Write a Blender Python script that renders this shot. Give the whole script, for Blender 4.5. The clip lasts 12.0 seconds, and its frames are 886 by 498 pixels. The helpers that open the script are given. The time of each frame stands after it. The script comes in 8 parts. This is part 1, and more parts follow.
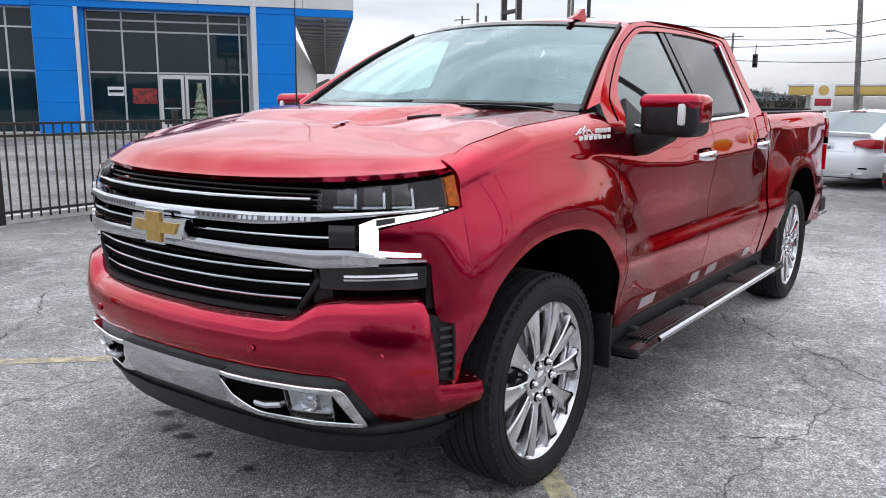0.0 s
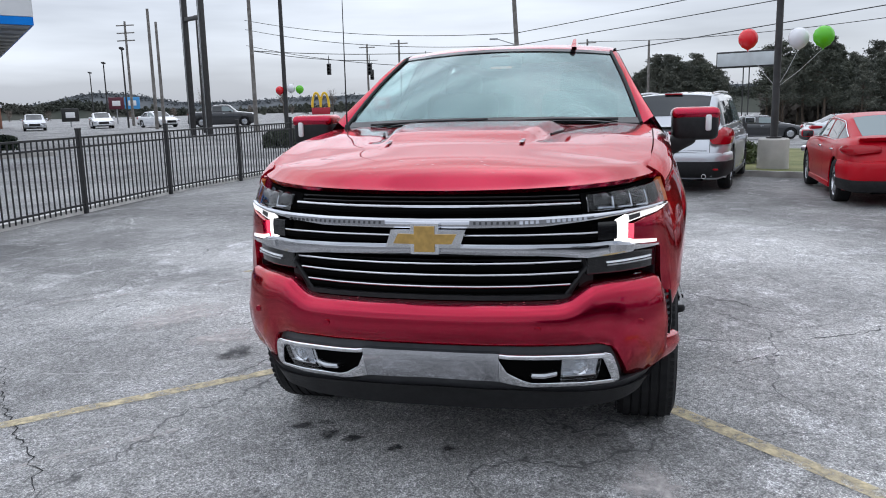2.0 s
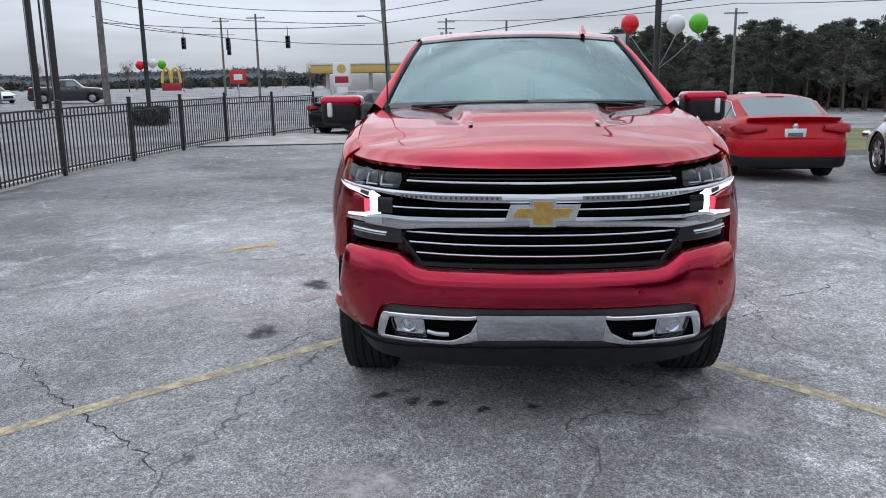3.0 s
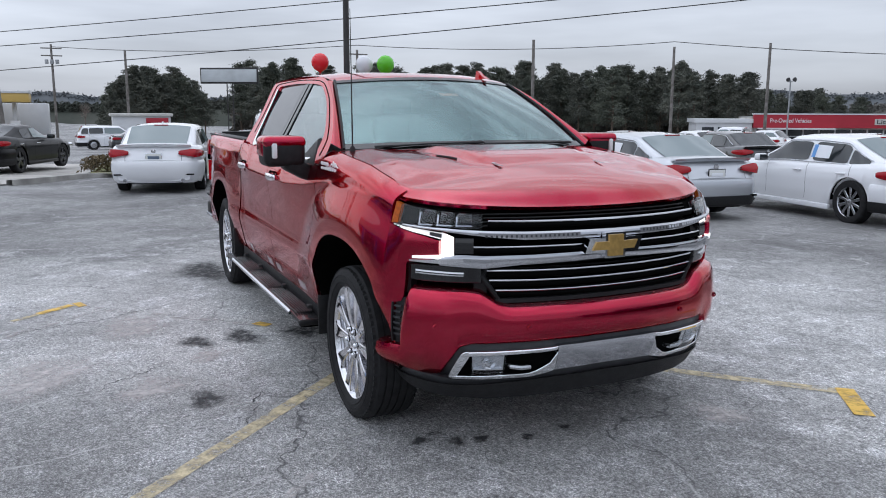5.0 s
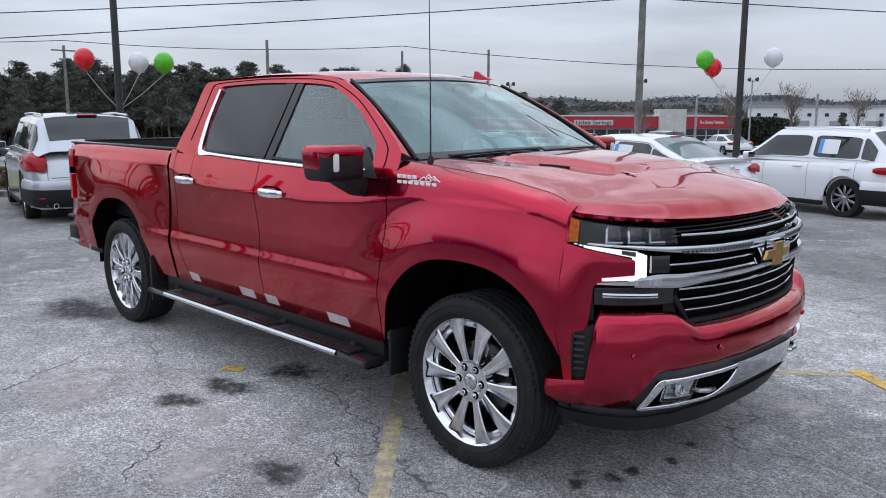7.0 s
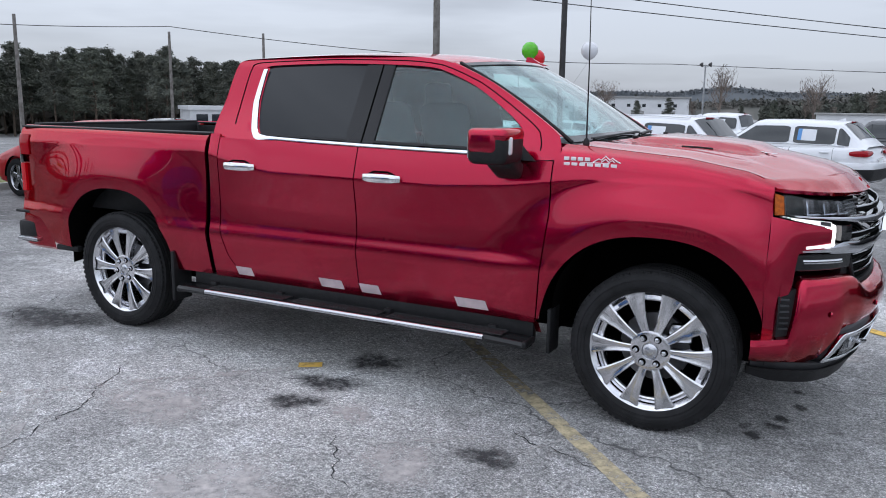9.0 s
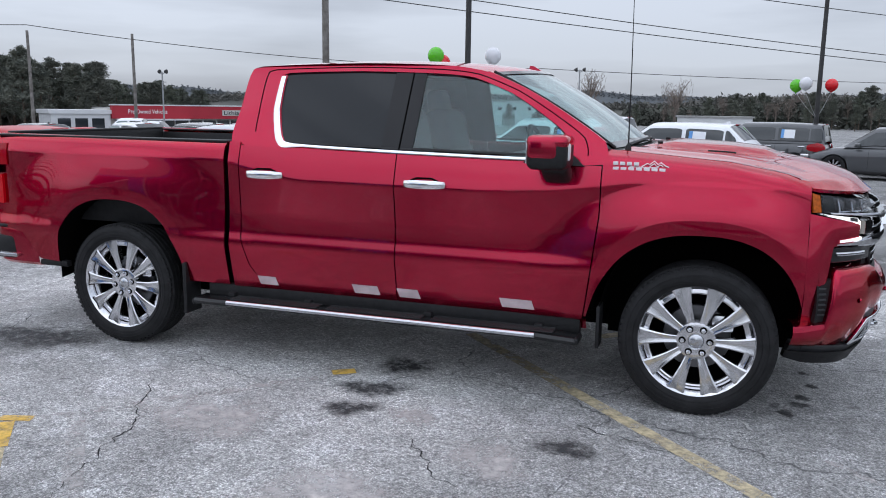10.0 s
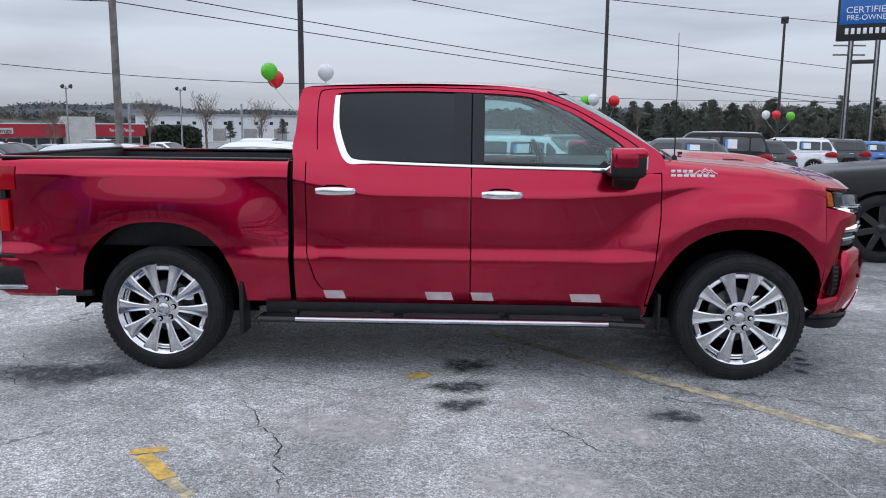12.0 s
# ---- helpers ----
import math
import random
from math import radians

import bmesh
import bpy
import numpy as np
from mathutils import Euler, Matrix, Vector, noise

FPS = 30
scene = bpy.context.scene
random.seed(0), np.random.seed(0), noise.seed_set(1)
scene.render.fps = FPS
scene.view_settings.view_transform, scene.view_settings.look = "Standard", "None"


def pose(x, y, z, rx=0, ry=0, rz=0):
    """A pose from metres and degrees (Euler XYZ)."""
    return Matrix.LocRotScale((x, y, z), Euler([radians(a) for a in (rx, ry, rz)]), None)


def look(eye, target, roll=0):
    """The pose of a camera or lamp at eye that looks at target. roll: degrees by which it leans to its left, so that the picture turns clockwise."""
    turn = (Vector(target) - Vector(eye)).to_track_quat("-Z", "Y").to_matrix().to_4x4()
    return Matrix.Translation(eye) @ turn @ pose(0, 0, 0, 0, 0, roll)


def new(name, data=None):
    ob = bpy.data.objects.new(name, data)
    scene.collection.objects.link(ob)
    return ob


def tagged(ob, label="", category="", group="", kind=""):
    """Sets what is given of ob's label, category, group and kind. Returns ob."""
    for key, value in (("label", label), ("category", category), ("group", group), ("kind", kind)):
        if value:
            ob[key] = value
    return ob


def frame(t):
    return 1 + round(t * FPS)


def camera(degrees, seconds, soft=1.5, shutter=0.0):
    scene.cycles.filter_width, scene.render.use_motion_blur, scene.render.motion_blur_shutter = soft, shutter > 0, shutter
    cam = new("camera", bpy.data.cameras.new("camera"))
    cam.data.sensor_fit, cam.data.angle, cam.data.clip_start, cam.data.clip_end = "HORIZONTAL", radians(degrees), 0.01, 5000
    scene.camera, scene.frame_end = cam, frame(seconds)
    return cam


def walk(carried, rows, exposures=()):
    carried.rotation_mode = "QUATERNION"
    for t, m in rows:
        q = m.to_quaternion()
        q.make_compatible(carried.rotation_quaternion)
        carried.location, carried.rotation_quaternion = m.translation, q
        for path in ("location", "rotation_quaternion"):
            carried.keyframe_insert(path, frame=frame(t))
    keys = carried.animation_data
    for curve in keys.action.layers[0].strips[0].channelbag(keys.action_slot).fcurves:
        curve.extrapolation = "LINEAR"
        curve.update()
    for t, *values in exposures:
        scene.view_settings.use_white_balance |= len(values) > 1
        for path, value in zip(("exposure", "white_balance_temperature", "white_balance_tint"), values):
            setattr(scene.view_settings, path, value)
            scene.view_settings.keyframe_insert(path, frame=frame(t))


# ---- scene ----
cam = camera(58.0, 12.0, 0.98)
PATH = [
    (0, (4.454, 2.405, 1.455), (2.869, 1.242, 1.09), 0.4),
    (0.5, (4.856, 2.102, 1.474), (3.159, 1.107, 1.112), 0.9),
    (1, (5.123, 1.647, 1.491), (3.33, 0.84, 1.128), 0.7),
    (1.5, (5.544, 1.262, 1.514), (3.69, 0.613, 1.138), -1.1),
    (2, (5.821, 0.784, 1.544), (3.904, 0.341, 1.185), -1.4),
    (2.5, (6.107, 0.276, 1.545), (4.165, -0.012, 1.166), -1.0),
    (2.7, (6.204, 0.068, 1.561), (4.256, -0.143, 1.161), -0.9),
    (4.3, (6.156, -1.549, 1.649), (4.252, -1.059, 1.284), -0.3),
    (4.5, (6.065, -1.734, 1.632), (4.184, -1.153, 1.279), -0.1),
    (5, (5.862, -2.223, 1.642), (4.071, -1.401, 1.3), 0.2),
    (5.5, (5.497, -2.596, 1.645), (3.779, -1.628, 1.314), 0.0),
    (6, (5.15, -3.0, 1.644), (3.542, -1.861, 1.303), 0.2),
    (6.5, (4.728, -3.256, 1.634), (3.227, -1.979, 1.294), 0.1),
    (6.7, (4.564, -3.368, 1.645), (3.102, -2.045, 1.309), 0.1),
    (8.3, (3.319, -4.377, 1.647), (2.245, -2.731, 1.279), 0.9),
    (8.5, (3.149, -4.52, 1.613), (2.129, -2.84, 1.244), 1.1),
    (9, (2.749, -4.782, 1.612), (1.826, -3.044, 1.25), 0.8),
    (9.5, (2.349, -5.1, 1.613), (1.548, -3.303, 1.251), 0.7),
    (10, (1.919, -5.274, 1.625), (1.283, -3.411, 1.275), 0.8),
    (10.5, (1.469, -5.569, 1.639), (1.01, -3.652, 1.303), 0.8),
    (11, (1.052, -5.72, 1.633), (0.688, -3.78, 1.307), 0.4),
    (11.5, (0.627, -5.94, 1.64), (0.402, -3.978, 1.321), -0.0),
    (12, (0.181, -5.99, 1.623), (0.099, -4.016, 1.314), 0.4),
]
walk(cam, [(t, look(eye, target, roll)) for t, eye, target, roll in PATH], [(0.0, 0.42, 6640, 11), (0.5, 0.34, 6620, 11), (1.0, 0.22, 6490, 11), (1.5, 0.19, 6410, 11), (2.0, 0.17, 6360, 11), (2.5, 0.03, 6320, 11), (5.0, 0.0, 6270, 12), (9.0, 0.07, 6220, 12), (12.0, 0.04, 6220, 12)])

# ---- small helpers ----
def V(*a):
    return Vector(a)


def bm_mesh(bm, name):
    me = bpy.data.meshes.new(name)
    bm.to_mesh(me)
    bm.free()
    return me


def smooth_by_angle(me, deg=35):
    me.polygons.foreach_set("use_smooth", [True] * len(me.polygons))
    me.set_sharp_from_angle(angle=radians(deg))


def part(name, bm, material, parent, label="", deg=35, m=None):
    """One bmesh as one mesh object under a thing or a part."""
    me = bm_mesh(bm, name)
    for mt in material if isinstance(material, (list, tuple)) else [material]:
        me.materials.append(mt)
    smooth_by_angle(me, deg)
    ob = new(name, me)
    if m is not None:
        ob.matrix_basis = m
    if parent is not None:
        ob.parent = parent
    if label:
        tagged(ob, label)
    return ob


def thicken(ob):
    """Gives a sheet thickness, with crisp rims."""
    so = ob.modifiers.new("thick", "SOLIDIFY")
    sp = ob.modifiers.new("crisp", "EDGE_SPLIT")
    sp.split_angle = radians(48)
    return so


def shared(name, me, parent, m=None):
    ob = new(name, me)
    ob.parent = parent
    if m is not None:
        ob.matrix_basis = m
    return ob


def thing(name, label, category, m=None, group="", kind=""):
    ob = new(name)
    ob.empty_display_size = 0.2
    if m is not None:
        ob.matrix_basis = m
    return tagged(ob, label, category, group, kind)


def solid(name, bm, material, label, category, kind="", group="", deg=35, m=None):
    ob = part(name, bm, material, None, "", deg, m)
    return tagged(ob, label, category, group, kind)


def grid(fn, us, vs, bm=None, flip=False, close_u=False):
    """Quads over fn(u, v)."""
    bm = bm or bmesh.new()
    rows = [[bm.verts.new(fn(u, v)) for v in vs] for u in us]
    nu = len(us) if close_u else len(us) - 1
    for i in range(nu):
        a, b = rows[i], rows[(i + 1) % len(us)]
        for j in range(len(vs) - 1):
            q = (a[j], b[j], b[j + 1], a[j + 1])
            try:
                bm.faces.new(q[::-1] if flip else q)
            except ValueError:
                pass
    return bm


def box(bm, c, s, bevel=0.0, rot=None, seg=2):
    m = Matrix.Translation(c) @ (rot.to_4x4() if rot else Matrix()) @ Matrix.Diagonal((*s, 1))
    r = bmesh.ops.create_cube(bm, size=1, matrix=m)
    if bevel:
        ed = list({e for v in r["verts"] for e in v.link_edges})
        bmesh.ops.bevel(bm, geom=ed, offset=bevel, segments=seg, affect="EDGES", profile=0.5)
    return bm


def boxbm(c, s, bevel=0.0, rot=None, seg=2):
    return box(bmesh.new(), c, s, bevel, rot, seg)


def lathe(profile, n=32, bm=None, axis="y", centre=(0, 0, 0), cap=False):
    """Revolves (radius, along) pairs about an axis."""
    bm = bm or bmesh.new()
    c = Vector(centre)

    def fn(k, p):
        a = 2 * math.pi * k / n
        r, h = p
        if axis == "y":
            return c + Vector((r * math.cos(a), h, r * math.sin(a)))
        if axis == "x":
            return c + Vector((h, r * math.cos(a), r * math.sin(a)))
        return c + Vector((r * math.cos(a), r * math.sin(a), h))

    grid(fn, list(range(n)), profile, bm, close_u=True)
    if cap:
        bmesh.ops.contextual_create(bm, geom=[e for e in bm.edges if e.is_boundary])
    bmesh.ops.recalc_face_normals(bm, faces=bm.faces)
    return bm


def tube(pts, r, n=8, bm=None, r2=None, cap=True):
    """A round rod along points, tapering from r to r2."""
    bm = bm or bmesh.new()
    pts = [Vector(p) for p in pts]
    r2 = r if r2 is None else r2
    rings = []
    for i, p in enumerate(pts):
        d = (pts[min(i + 1, len(pts) - 1)] - pts[max(i - 1, 0)]).normalized()
        s = d.cross(Vector((0, 0, 1)) if abs(d.z) < 0.9 else Vector((1, 0, 0))).normalized()
        t = d.cross(s)
        k = i / max(1, len(pts) - 1)
        rr = r + (r2 - r) * k
        rings.append([bm.verts.new(p + rr * (math.cos(2 * math.pi * j / n) * s + math.sin(2 * math.pi * j / n) * t)) for j in range(n)])
    for a, b in zip(rings, rings[1:]):
        for j in range(n):
            bm.faces.new((a[j], a[(j + 1) % n], b[(j + 1) % n], b[j]))
    if cap:
        bm.faces.new(rings[0][::-1])
        bm.faces.new(rings[-1])
    bmesh.ops.recalc_face_normals(bm, faces=bm.faces)
    return bm


def prism(poly, depth, to3d, bm=None):
    """A flat outline (a, b) given thickness: to3d(a, b, d) with d 0 and depth."""
    bm = bm or bmesh.new()
    f = [bm.verts.new(to3d(a, b, 0)) for a, b in poly]
    k = [bm.verts.new(to3d(a, b, depth)) for a, b in poly]
    bm.faces.new(f)
    bm.faces.new(k[::-1])
    n = len(poly)
    for i in range(n):
        bm.faces.new((f[i], k[i], k[(i + 1) % n], f[(i + 1) % n]))
    bmesh.ops.recalc_face_normals(bm, faces=bm.faces)
    return bm


def lerp(x, xs, ys):
    return float(np.interp(x, xs, ys))


def span(a, b, n):
    return [a + (b - a) * i / (n - 1) for i in range(n)]


# ---- world and sun: an overcast winter sky ----
SUN_EL, SUN_AZ = 68.0, 265.0
world = bpy.data.worlds.new("overcast_sky")
scene.world = world
world.use_nodes = True
wn, wl = world.node_tree.nodes, world.node_tree.links
wn.clear()
w_out, w_bg = wn.new("ShaderNodeOutputWorld"), wn.new("ShaderNodeBackground")
w_sky = wn.new("ShaderNodeTexSky")
w_sky.sky_type, w_sky.sun_disc = "NISHITA", False
w_sky.sun_elevation, w_sky.sun_rotation = radians(SUN_EL), radians(SUN_AZ)
w_hsv = wn.new("ShaderNodeHueSaturation")
w_hsv.inputs["Saturation"].default_value = 0.25
w_hsv.inputs["Value"].default_value = 0.075
w_geo = wn.new("ShaderNodeTexCoord")
w_map = wn.new("ShaderNodeMapping")
w_map.inputs["Scale"].default_value = (1.0, 1.0, 7.0)
w_noise = wn.new("ShaderNodeTexNoise")
w_noise.inputs["Scale"].default_value, w_noise.inputs["Detail"].default_value, w_noise.inputs["Roughness"].default_value = 1.7, 5.0, 0.5
w_ramp = wn.new("ShaderNodeValToRGB")
w_ramp.color_ramp.elements[0].position, w_ramp.color_ramp.elements[0].color = 0.39, (0.33, 0.375, 0.455, 1)
w_ramp.color_ramp.elements[1].position, w_ramp.color_ramp.elements[1].color = 0.62, (0.73, 0.80, 0.905, 1)
w_sep = wn.new("ShaderNodeSeparateXYZ")
w_up = wn.new("ShaderNodeMapRange")
w_up.inputs["From Min"].default_value, w_up.inputs["From Max"].default_value = 0.05, 0.9
w_up.inputs["To Min"].default_value, w_up.inputs["To Max"].default_value = 0.93, 2.30
w_mul = wn.new("ShaderNodeMix")
w_mul.data_type, w_mul.blend_type = "RGBA", "MULTIPLY"
w_mul.inputs[0].default_value = 1.0
# brighter cloud towards the hidden sun
w_side = wn.new("ShaderNodeMapRange")
w_side.inputs["From Min"].default_value, w_side.inputs["From Max"].default_value = -0.9, 0.9
w_side.inputs["To Min"].default_value, w_side.inputs["To Max"].default_value = 1.12, 0.76
w_lit = wn.new("ShaderNodeMath")
w_lit.operation = "MULTIPLY"
w_add = wn.new("ShaderNodeMix")
w_add.data_type, w_add.blend_type = "RGBA", "ADD"
w_add.inputs[0].default_value = 1.0
wl.new(w_geo.outputs["Generated"], w_map.inputs[0])
wl.new(w_map.outputs[0], w_noise.inputs["Vector"])
wl.new(w_noise.outputs[0], w_ramp.inputs[0])
wl.new(w_geo.outputs["Generated"], w_sep.inputs[0])
wl.new(w_sep.outputs["Z"], w_up.inputs["Value"])
wl.new(w_ramp.outputs[0], w_mul.inputs[6])
wl.new(w_sep.outputs["Y"], w_side.inputs["Value"])
wl.new(w_side.outputs[0], w_lit.inputs[0])
wl.new(w_up.outputs[0], w_lit.inputs[1])
wl.new(w_lit.outputs[0], w_mul.inputs[7])
wl.new(w_sky.outputs[0], w_hsv.inputs["Color"])
wl.new(w_hsv.outputs[0], w_add.inputs[6])
wl.new(w_mul.outputs[2], w_add.inputs[7])
wl.new(w_add.outputs[2], w_bg.inputs["Color"])
w_bg.inputs["Strength"].default_value = 0.68
wl.new(w_bg.outputs[0], w_out.inputs["Surface"])

sun = new("sun", bpy.data.lights.new("sun", "SUN"))
sun.data.energy, sun.data.angle, sun.data.color = 0.8, radians(165), (1.0, 0.98, 0.95)
sun.matrix_world = pose(0, 0, 30, 90 - SUN_EL, 0, 180 - SUN_AZ)


# ---- materials ----
def mat(name, colour, rough=0.5, metal=0.0, coat=0.0, vary=0.0, scale=6.0, bump=0.0, bump_scale=60.0, colour2=None, rvary=0.0, spec=0.5, random_tone=0.0, emit=0.0, alpha=1.0, coords="Object"):
    m = bpy.data.materials.new(name)
    m.use_nodes = True
    n, l = m.node_tree.nodes, m.node_tree.links
    b = n["Principled BSDF"]
    b.inputs["Base Color"].default_value = (*colour, 1)
    b.inputs["Roughness"].default_value = rough
    b.inputs["Metallic"].default_value = metal
    b.inputs["Coat Weight"].default_value = coat
    b.inputs["Coat Roughness"].default_value = 0.03
    b.inputs["Specular IOR Level"].default_value = spec
    if emit:
        b.inputs["Emission Color"].default_value = (*colour, 1)
        b.inputs["Emission Strength"].default_value = emit
    tc = n.new("ShaderNodeTexCoord")
    src = None
    if vary or colour2:
        nz = n.new("ShaderNodeTexNoise")
        nz.inputs["Scale"].default_value, nz.inputs["Detail"].default_value = scale, 6.0
        l.new(tc.outputs[coords], nz.inputs["Vector"])
        rp = n.new("ShaderNodeValToRGB")
        c2 = colour2 or tuple(min(1, c * (1 + vary)) for c in colour)
        c1 = colour if colour2 else tuple(c * (1 - vary) for c in colour)
        rp.color_ramp.elements[0].position, rp.color_ramp.elements[0].color = 0.35, (*c1, 1)
        rp.color_ramp.elements[1].position, rp.color_ramp.elements[1].color = 0.65, (*c2, 1)
        l.new(nz.outputs[0], rp.inputs[0])
        src = rp.outputs[0]
    if random_tone:
        oi = n.new("ShaderNodeObjectInfo")
        mr = n.new("ShaderNodeMapRange")
        mr.inputs["To Min"].default_value, mr.inputs["To Max"].default_value = 1 - random_tone, 1 + random_tone
        l.new(oi.outputs["Random"], mr.inputs["Value"])
        mx = n.new("ShaderNodeMix")
        mx.data_type, mx.blend_type = "RGBA", "MULTIPLY"
        mx.inputs[0].default_value = 1
        mx.inputs[6].default_value = (*colour, 1)
        if src:
            l.new(src, mx.inputs[6])
        l.new(mr.outputs[0], mx.inputs[7])
        src = mx.outputs[2]
    if src:
        l.new(src, b.inputs["Base Color"])
    if rvary:
        nz2 = n.new("ShaderNodeTexNoise")
        nz2.inputs["Scale"].default_value, nz2.inputs["Detail"].default_value = scale * 2.3, 4.0
        l.new(tc.outputs[coords], nz2.inputs["Vector"])
        mr2 = n.new("ShaderNodeMapRange")
        mr2.inputs["To Min"].default_value, mr2.inputs["To Max"].default_value = max(0, rough - rvary), min(1, rough + rvary)
        l.new(nz2.outputs[0], mr2.inputs["Value"])
        l.new(mr2.outputs[0], b.inputs["Roughness"])
    if bump:
        nb = n.new("ShaderNodeTexNoise")
        nb.inputs["Scale"].default_value, nb.inputs["Detail"].default_value = bump_scale, 3.0
        l.new(tc.outputs[coords], nb.inputs["Vector"])
        bp = n.new("ShaderNodeBump")
        bp.inputs["Strength"].default_value, bp.inputs["Distance"].default_value = bump, 0.01
        l.new(nb.outputs[0], bp.inputs["Height"])
        l.new(bp.outputs[0], b.inputs["Normal"])
    return m


def glass(name, tint=(0.8, 0.85, 0.85), rough=0.0, ior=1.5):
    m = bpy.data.materials.new(name)
    m.use_nodes = True
    b = m.node_tree.nodes["Principled BSDF"]
    b.inputs["Base Color"].default_value = (*tint, 1)
    b.inputs["Roughness"].default_value = rough
    b.inputs["Transmission Weight"].default_value = 1.0
    b.inputs["IOR"].default_value = ior
    return m


def wet_paint(name, colour, flake=0.35):
    """Metallic car paint under clear coat, with drops of rain that bead on it."""
    m = mat(name, colour, rough=0.22, metal=flake, coat=1.0, spec=0.2)
    n, l = m.node_tree.nodes, m.node_tree.links
    b = n["Principled BSDF"]
    b.inputs["Coat Roughness"].default_value = 0.02
    b.inputs["Coat IOR"].default_value = 1.34
    b.inputs["Specular Tint"].default_value = (0.85, 0.05, 0.16, 1)
    tc = n.new("ShaderNodeTexCoord")
    vo = n.new("ShaderNodeTexVoronoi")
    vo.inputs["Scale"].default_value, vo.inputs["Randomness"].default_value = 34.0, 1.0
    l.new(tc.outputs["Object"], vo.inputs["Vector"])
    rp = n.new("ShaderNodeMapRange")
    rp.interpolation_type = "SMOOTHSTEP"
    rp.inputs["From Min"].default_value, rp.inputs["From Max"].default_value = 0.20, 0.06
    l.new(vo.outputs["Distance"], rp.inputs["Value"])
    big = n.new("ShaderNodeTexNoise")
    big.inputs["Scale"].default_value = 3.0
    l.new(tc.outputs["Object"], big.inputs["Vector"])
    cut = n.new("ShaderNodeMapRange")
    cut.inputs["From Min"].default_value, cut.inputs["From Max"].default_value = 0.44, 0.58
    l.new(big.outputs[0], cut.inputs["Value"])
    geo = n.new("ShaderNodeNewGeometry")
    sep = n.new("ShaderNodeSeparateXYZ")
    l.new(geo.outputs["Normal"], sep.inputs[0])
    up = n.new("ShaderNodeMapRange")
    up.inputs["From Min"].default_value, up.inputs["From Max"].default_value = 0.75, 0.95
    l.new(sep.outputs["Z"], up.inputs["Value"])
    m1 = n.new("ShaderNodeMath")
    m1.operation = "MULTIPLY"
    m2 = n.new("ShaderNodeMath")
    m2.operation = "MULTIPLY"
    l.new(rp.outputs[0], m1.inputs[0])
    l.new(cut.outputs[0], m1.inputs[1])
    l.new(m1.outputs[0], m2.inputs[0])
    l.new(up.outputs[0], m2.inputs[1])
    film = n.new("ShaderNodeMapRange")
    film.inputs["To Min"].default_value, film.inputs["To Max"].default_value = 1.44, 2.25
    l.new(up.outputs[0], film.inputs["Value"])
    l.new(film.outputs[0], b.inputs["Coat IOR"])
    soft = n.new("ShaderNodeMapRange")
    soft.inputs["To Min"].default_value, soft.inputs["To Max"].default_value = 0.02, 0.045
    l.new(up.outputs[0], soft.inputs["Value"])
    l.new(soft.outputs[0], b.inputs["Coat Roughness"])
    bp = n.new("ShaderNodeBump")
    bp.inputs["Strength"].default_value, bp.inputs["Distance"].default_value = 0.9, 0.006
    l.new(m2.outputs[0], bp.inputs["Height"])
    l.new(bp.outputs[0], b.inputs["Coat Normal"])
    l.new(bp.outputs[0], b.inputs["Normal"])
    return m


RED = wet_paint("red_metallic_paint", (0.41, 0.0008, 0.032), 0.97)
CHROME = mat("chrome", (0.82, 0.83, 0.85), rough=0.06, metal=1.0)
# chrome darkened: the dim reflection of the ground is put into its colour
BAR_CHROME = mat("dimmed_chrome", (0.56, 0.57, 0.60), rough=0.10, metal=1.0, rvary=0.05, scale=8)
SATIN = mat("satin_chrome", (0.62, 0.63, 0.65), rough=0.22, metal=1.0, rvary=0.05, scale=12)
POLISHED = mat("polished_aluminium", (0.74, 0.74, 0.76), rough=0.15, metal=1.0, rvary=0.04, scale=20)
ALU_DARK = mat("cast_aluminium", (0.22, 0.22, 0.23), rough=0.4, metal=1.0)
BLACK_PL = mat("black_plastic", (0.012, 0.012, 0.013), rough=0.5, vary=0.25, scale=30, bump=0.15, bump_scale=400, spec=0.3)
GREY_PL = mat("grey_plastic", (0.032, 0.033, 0.036), rough=0.45, vary=0.2, scale=20)
BLACK_GL = mat("gloss_black", (0.008, 0.008, 0.009), rough=0.08, coat=0.5)
# near black for joints and black parts; the shade of recesses is put into it
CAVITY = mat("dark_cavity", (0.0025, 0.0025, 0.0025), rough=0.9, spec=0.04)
PILLAR_BLACK = mat("pillar_black", (0.010, 0.010, 0.011), rough=0.12, spec=0.3)
RUBBER = mat("tyre_rubber", (0.014, 0.014, 0.015), rough=0.72, spec=0.3, vary=0.3, scale=18, bump=0.2, bump_scale=250)
WINDSHIELD = glass("windshield_glass", (0.52, 0.72, 0.72), ior=2.1)
WINDSHIELD.node_tree.nodes["Principled BSDF"].inputs["Specular Tint"].default_value = (0.72, 1.0, 1.0, 1)
TINTED = mat("privacy_glass", (0.009, 0.011, 0.013), rough=0.02, spec=0.36)
SIDEGLASS = glass("door_glass", (0.60, 0.80, 0.79), ior=1.55)
CLEAR = glass("clear_lens", (0.86, 0.88, 0.90), ior=1.32)
AMBER = mat("amber_reflector", (0.40, 0.085, 0.004), rough=0.3, spec=0.2, vary=0.3, scale=60)
REDLENS = mat("red_lens", (0.34, 0.001, 0.008), rough=0.12, coat=0.2, spec=0.3)
TAIL_LIT = mat("lit_tail_lens", (0.48, 0.001, 0.006), rough=0.15, coat=0.2, emit=0.05)
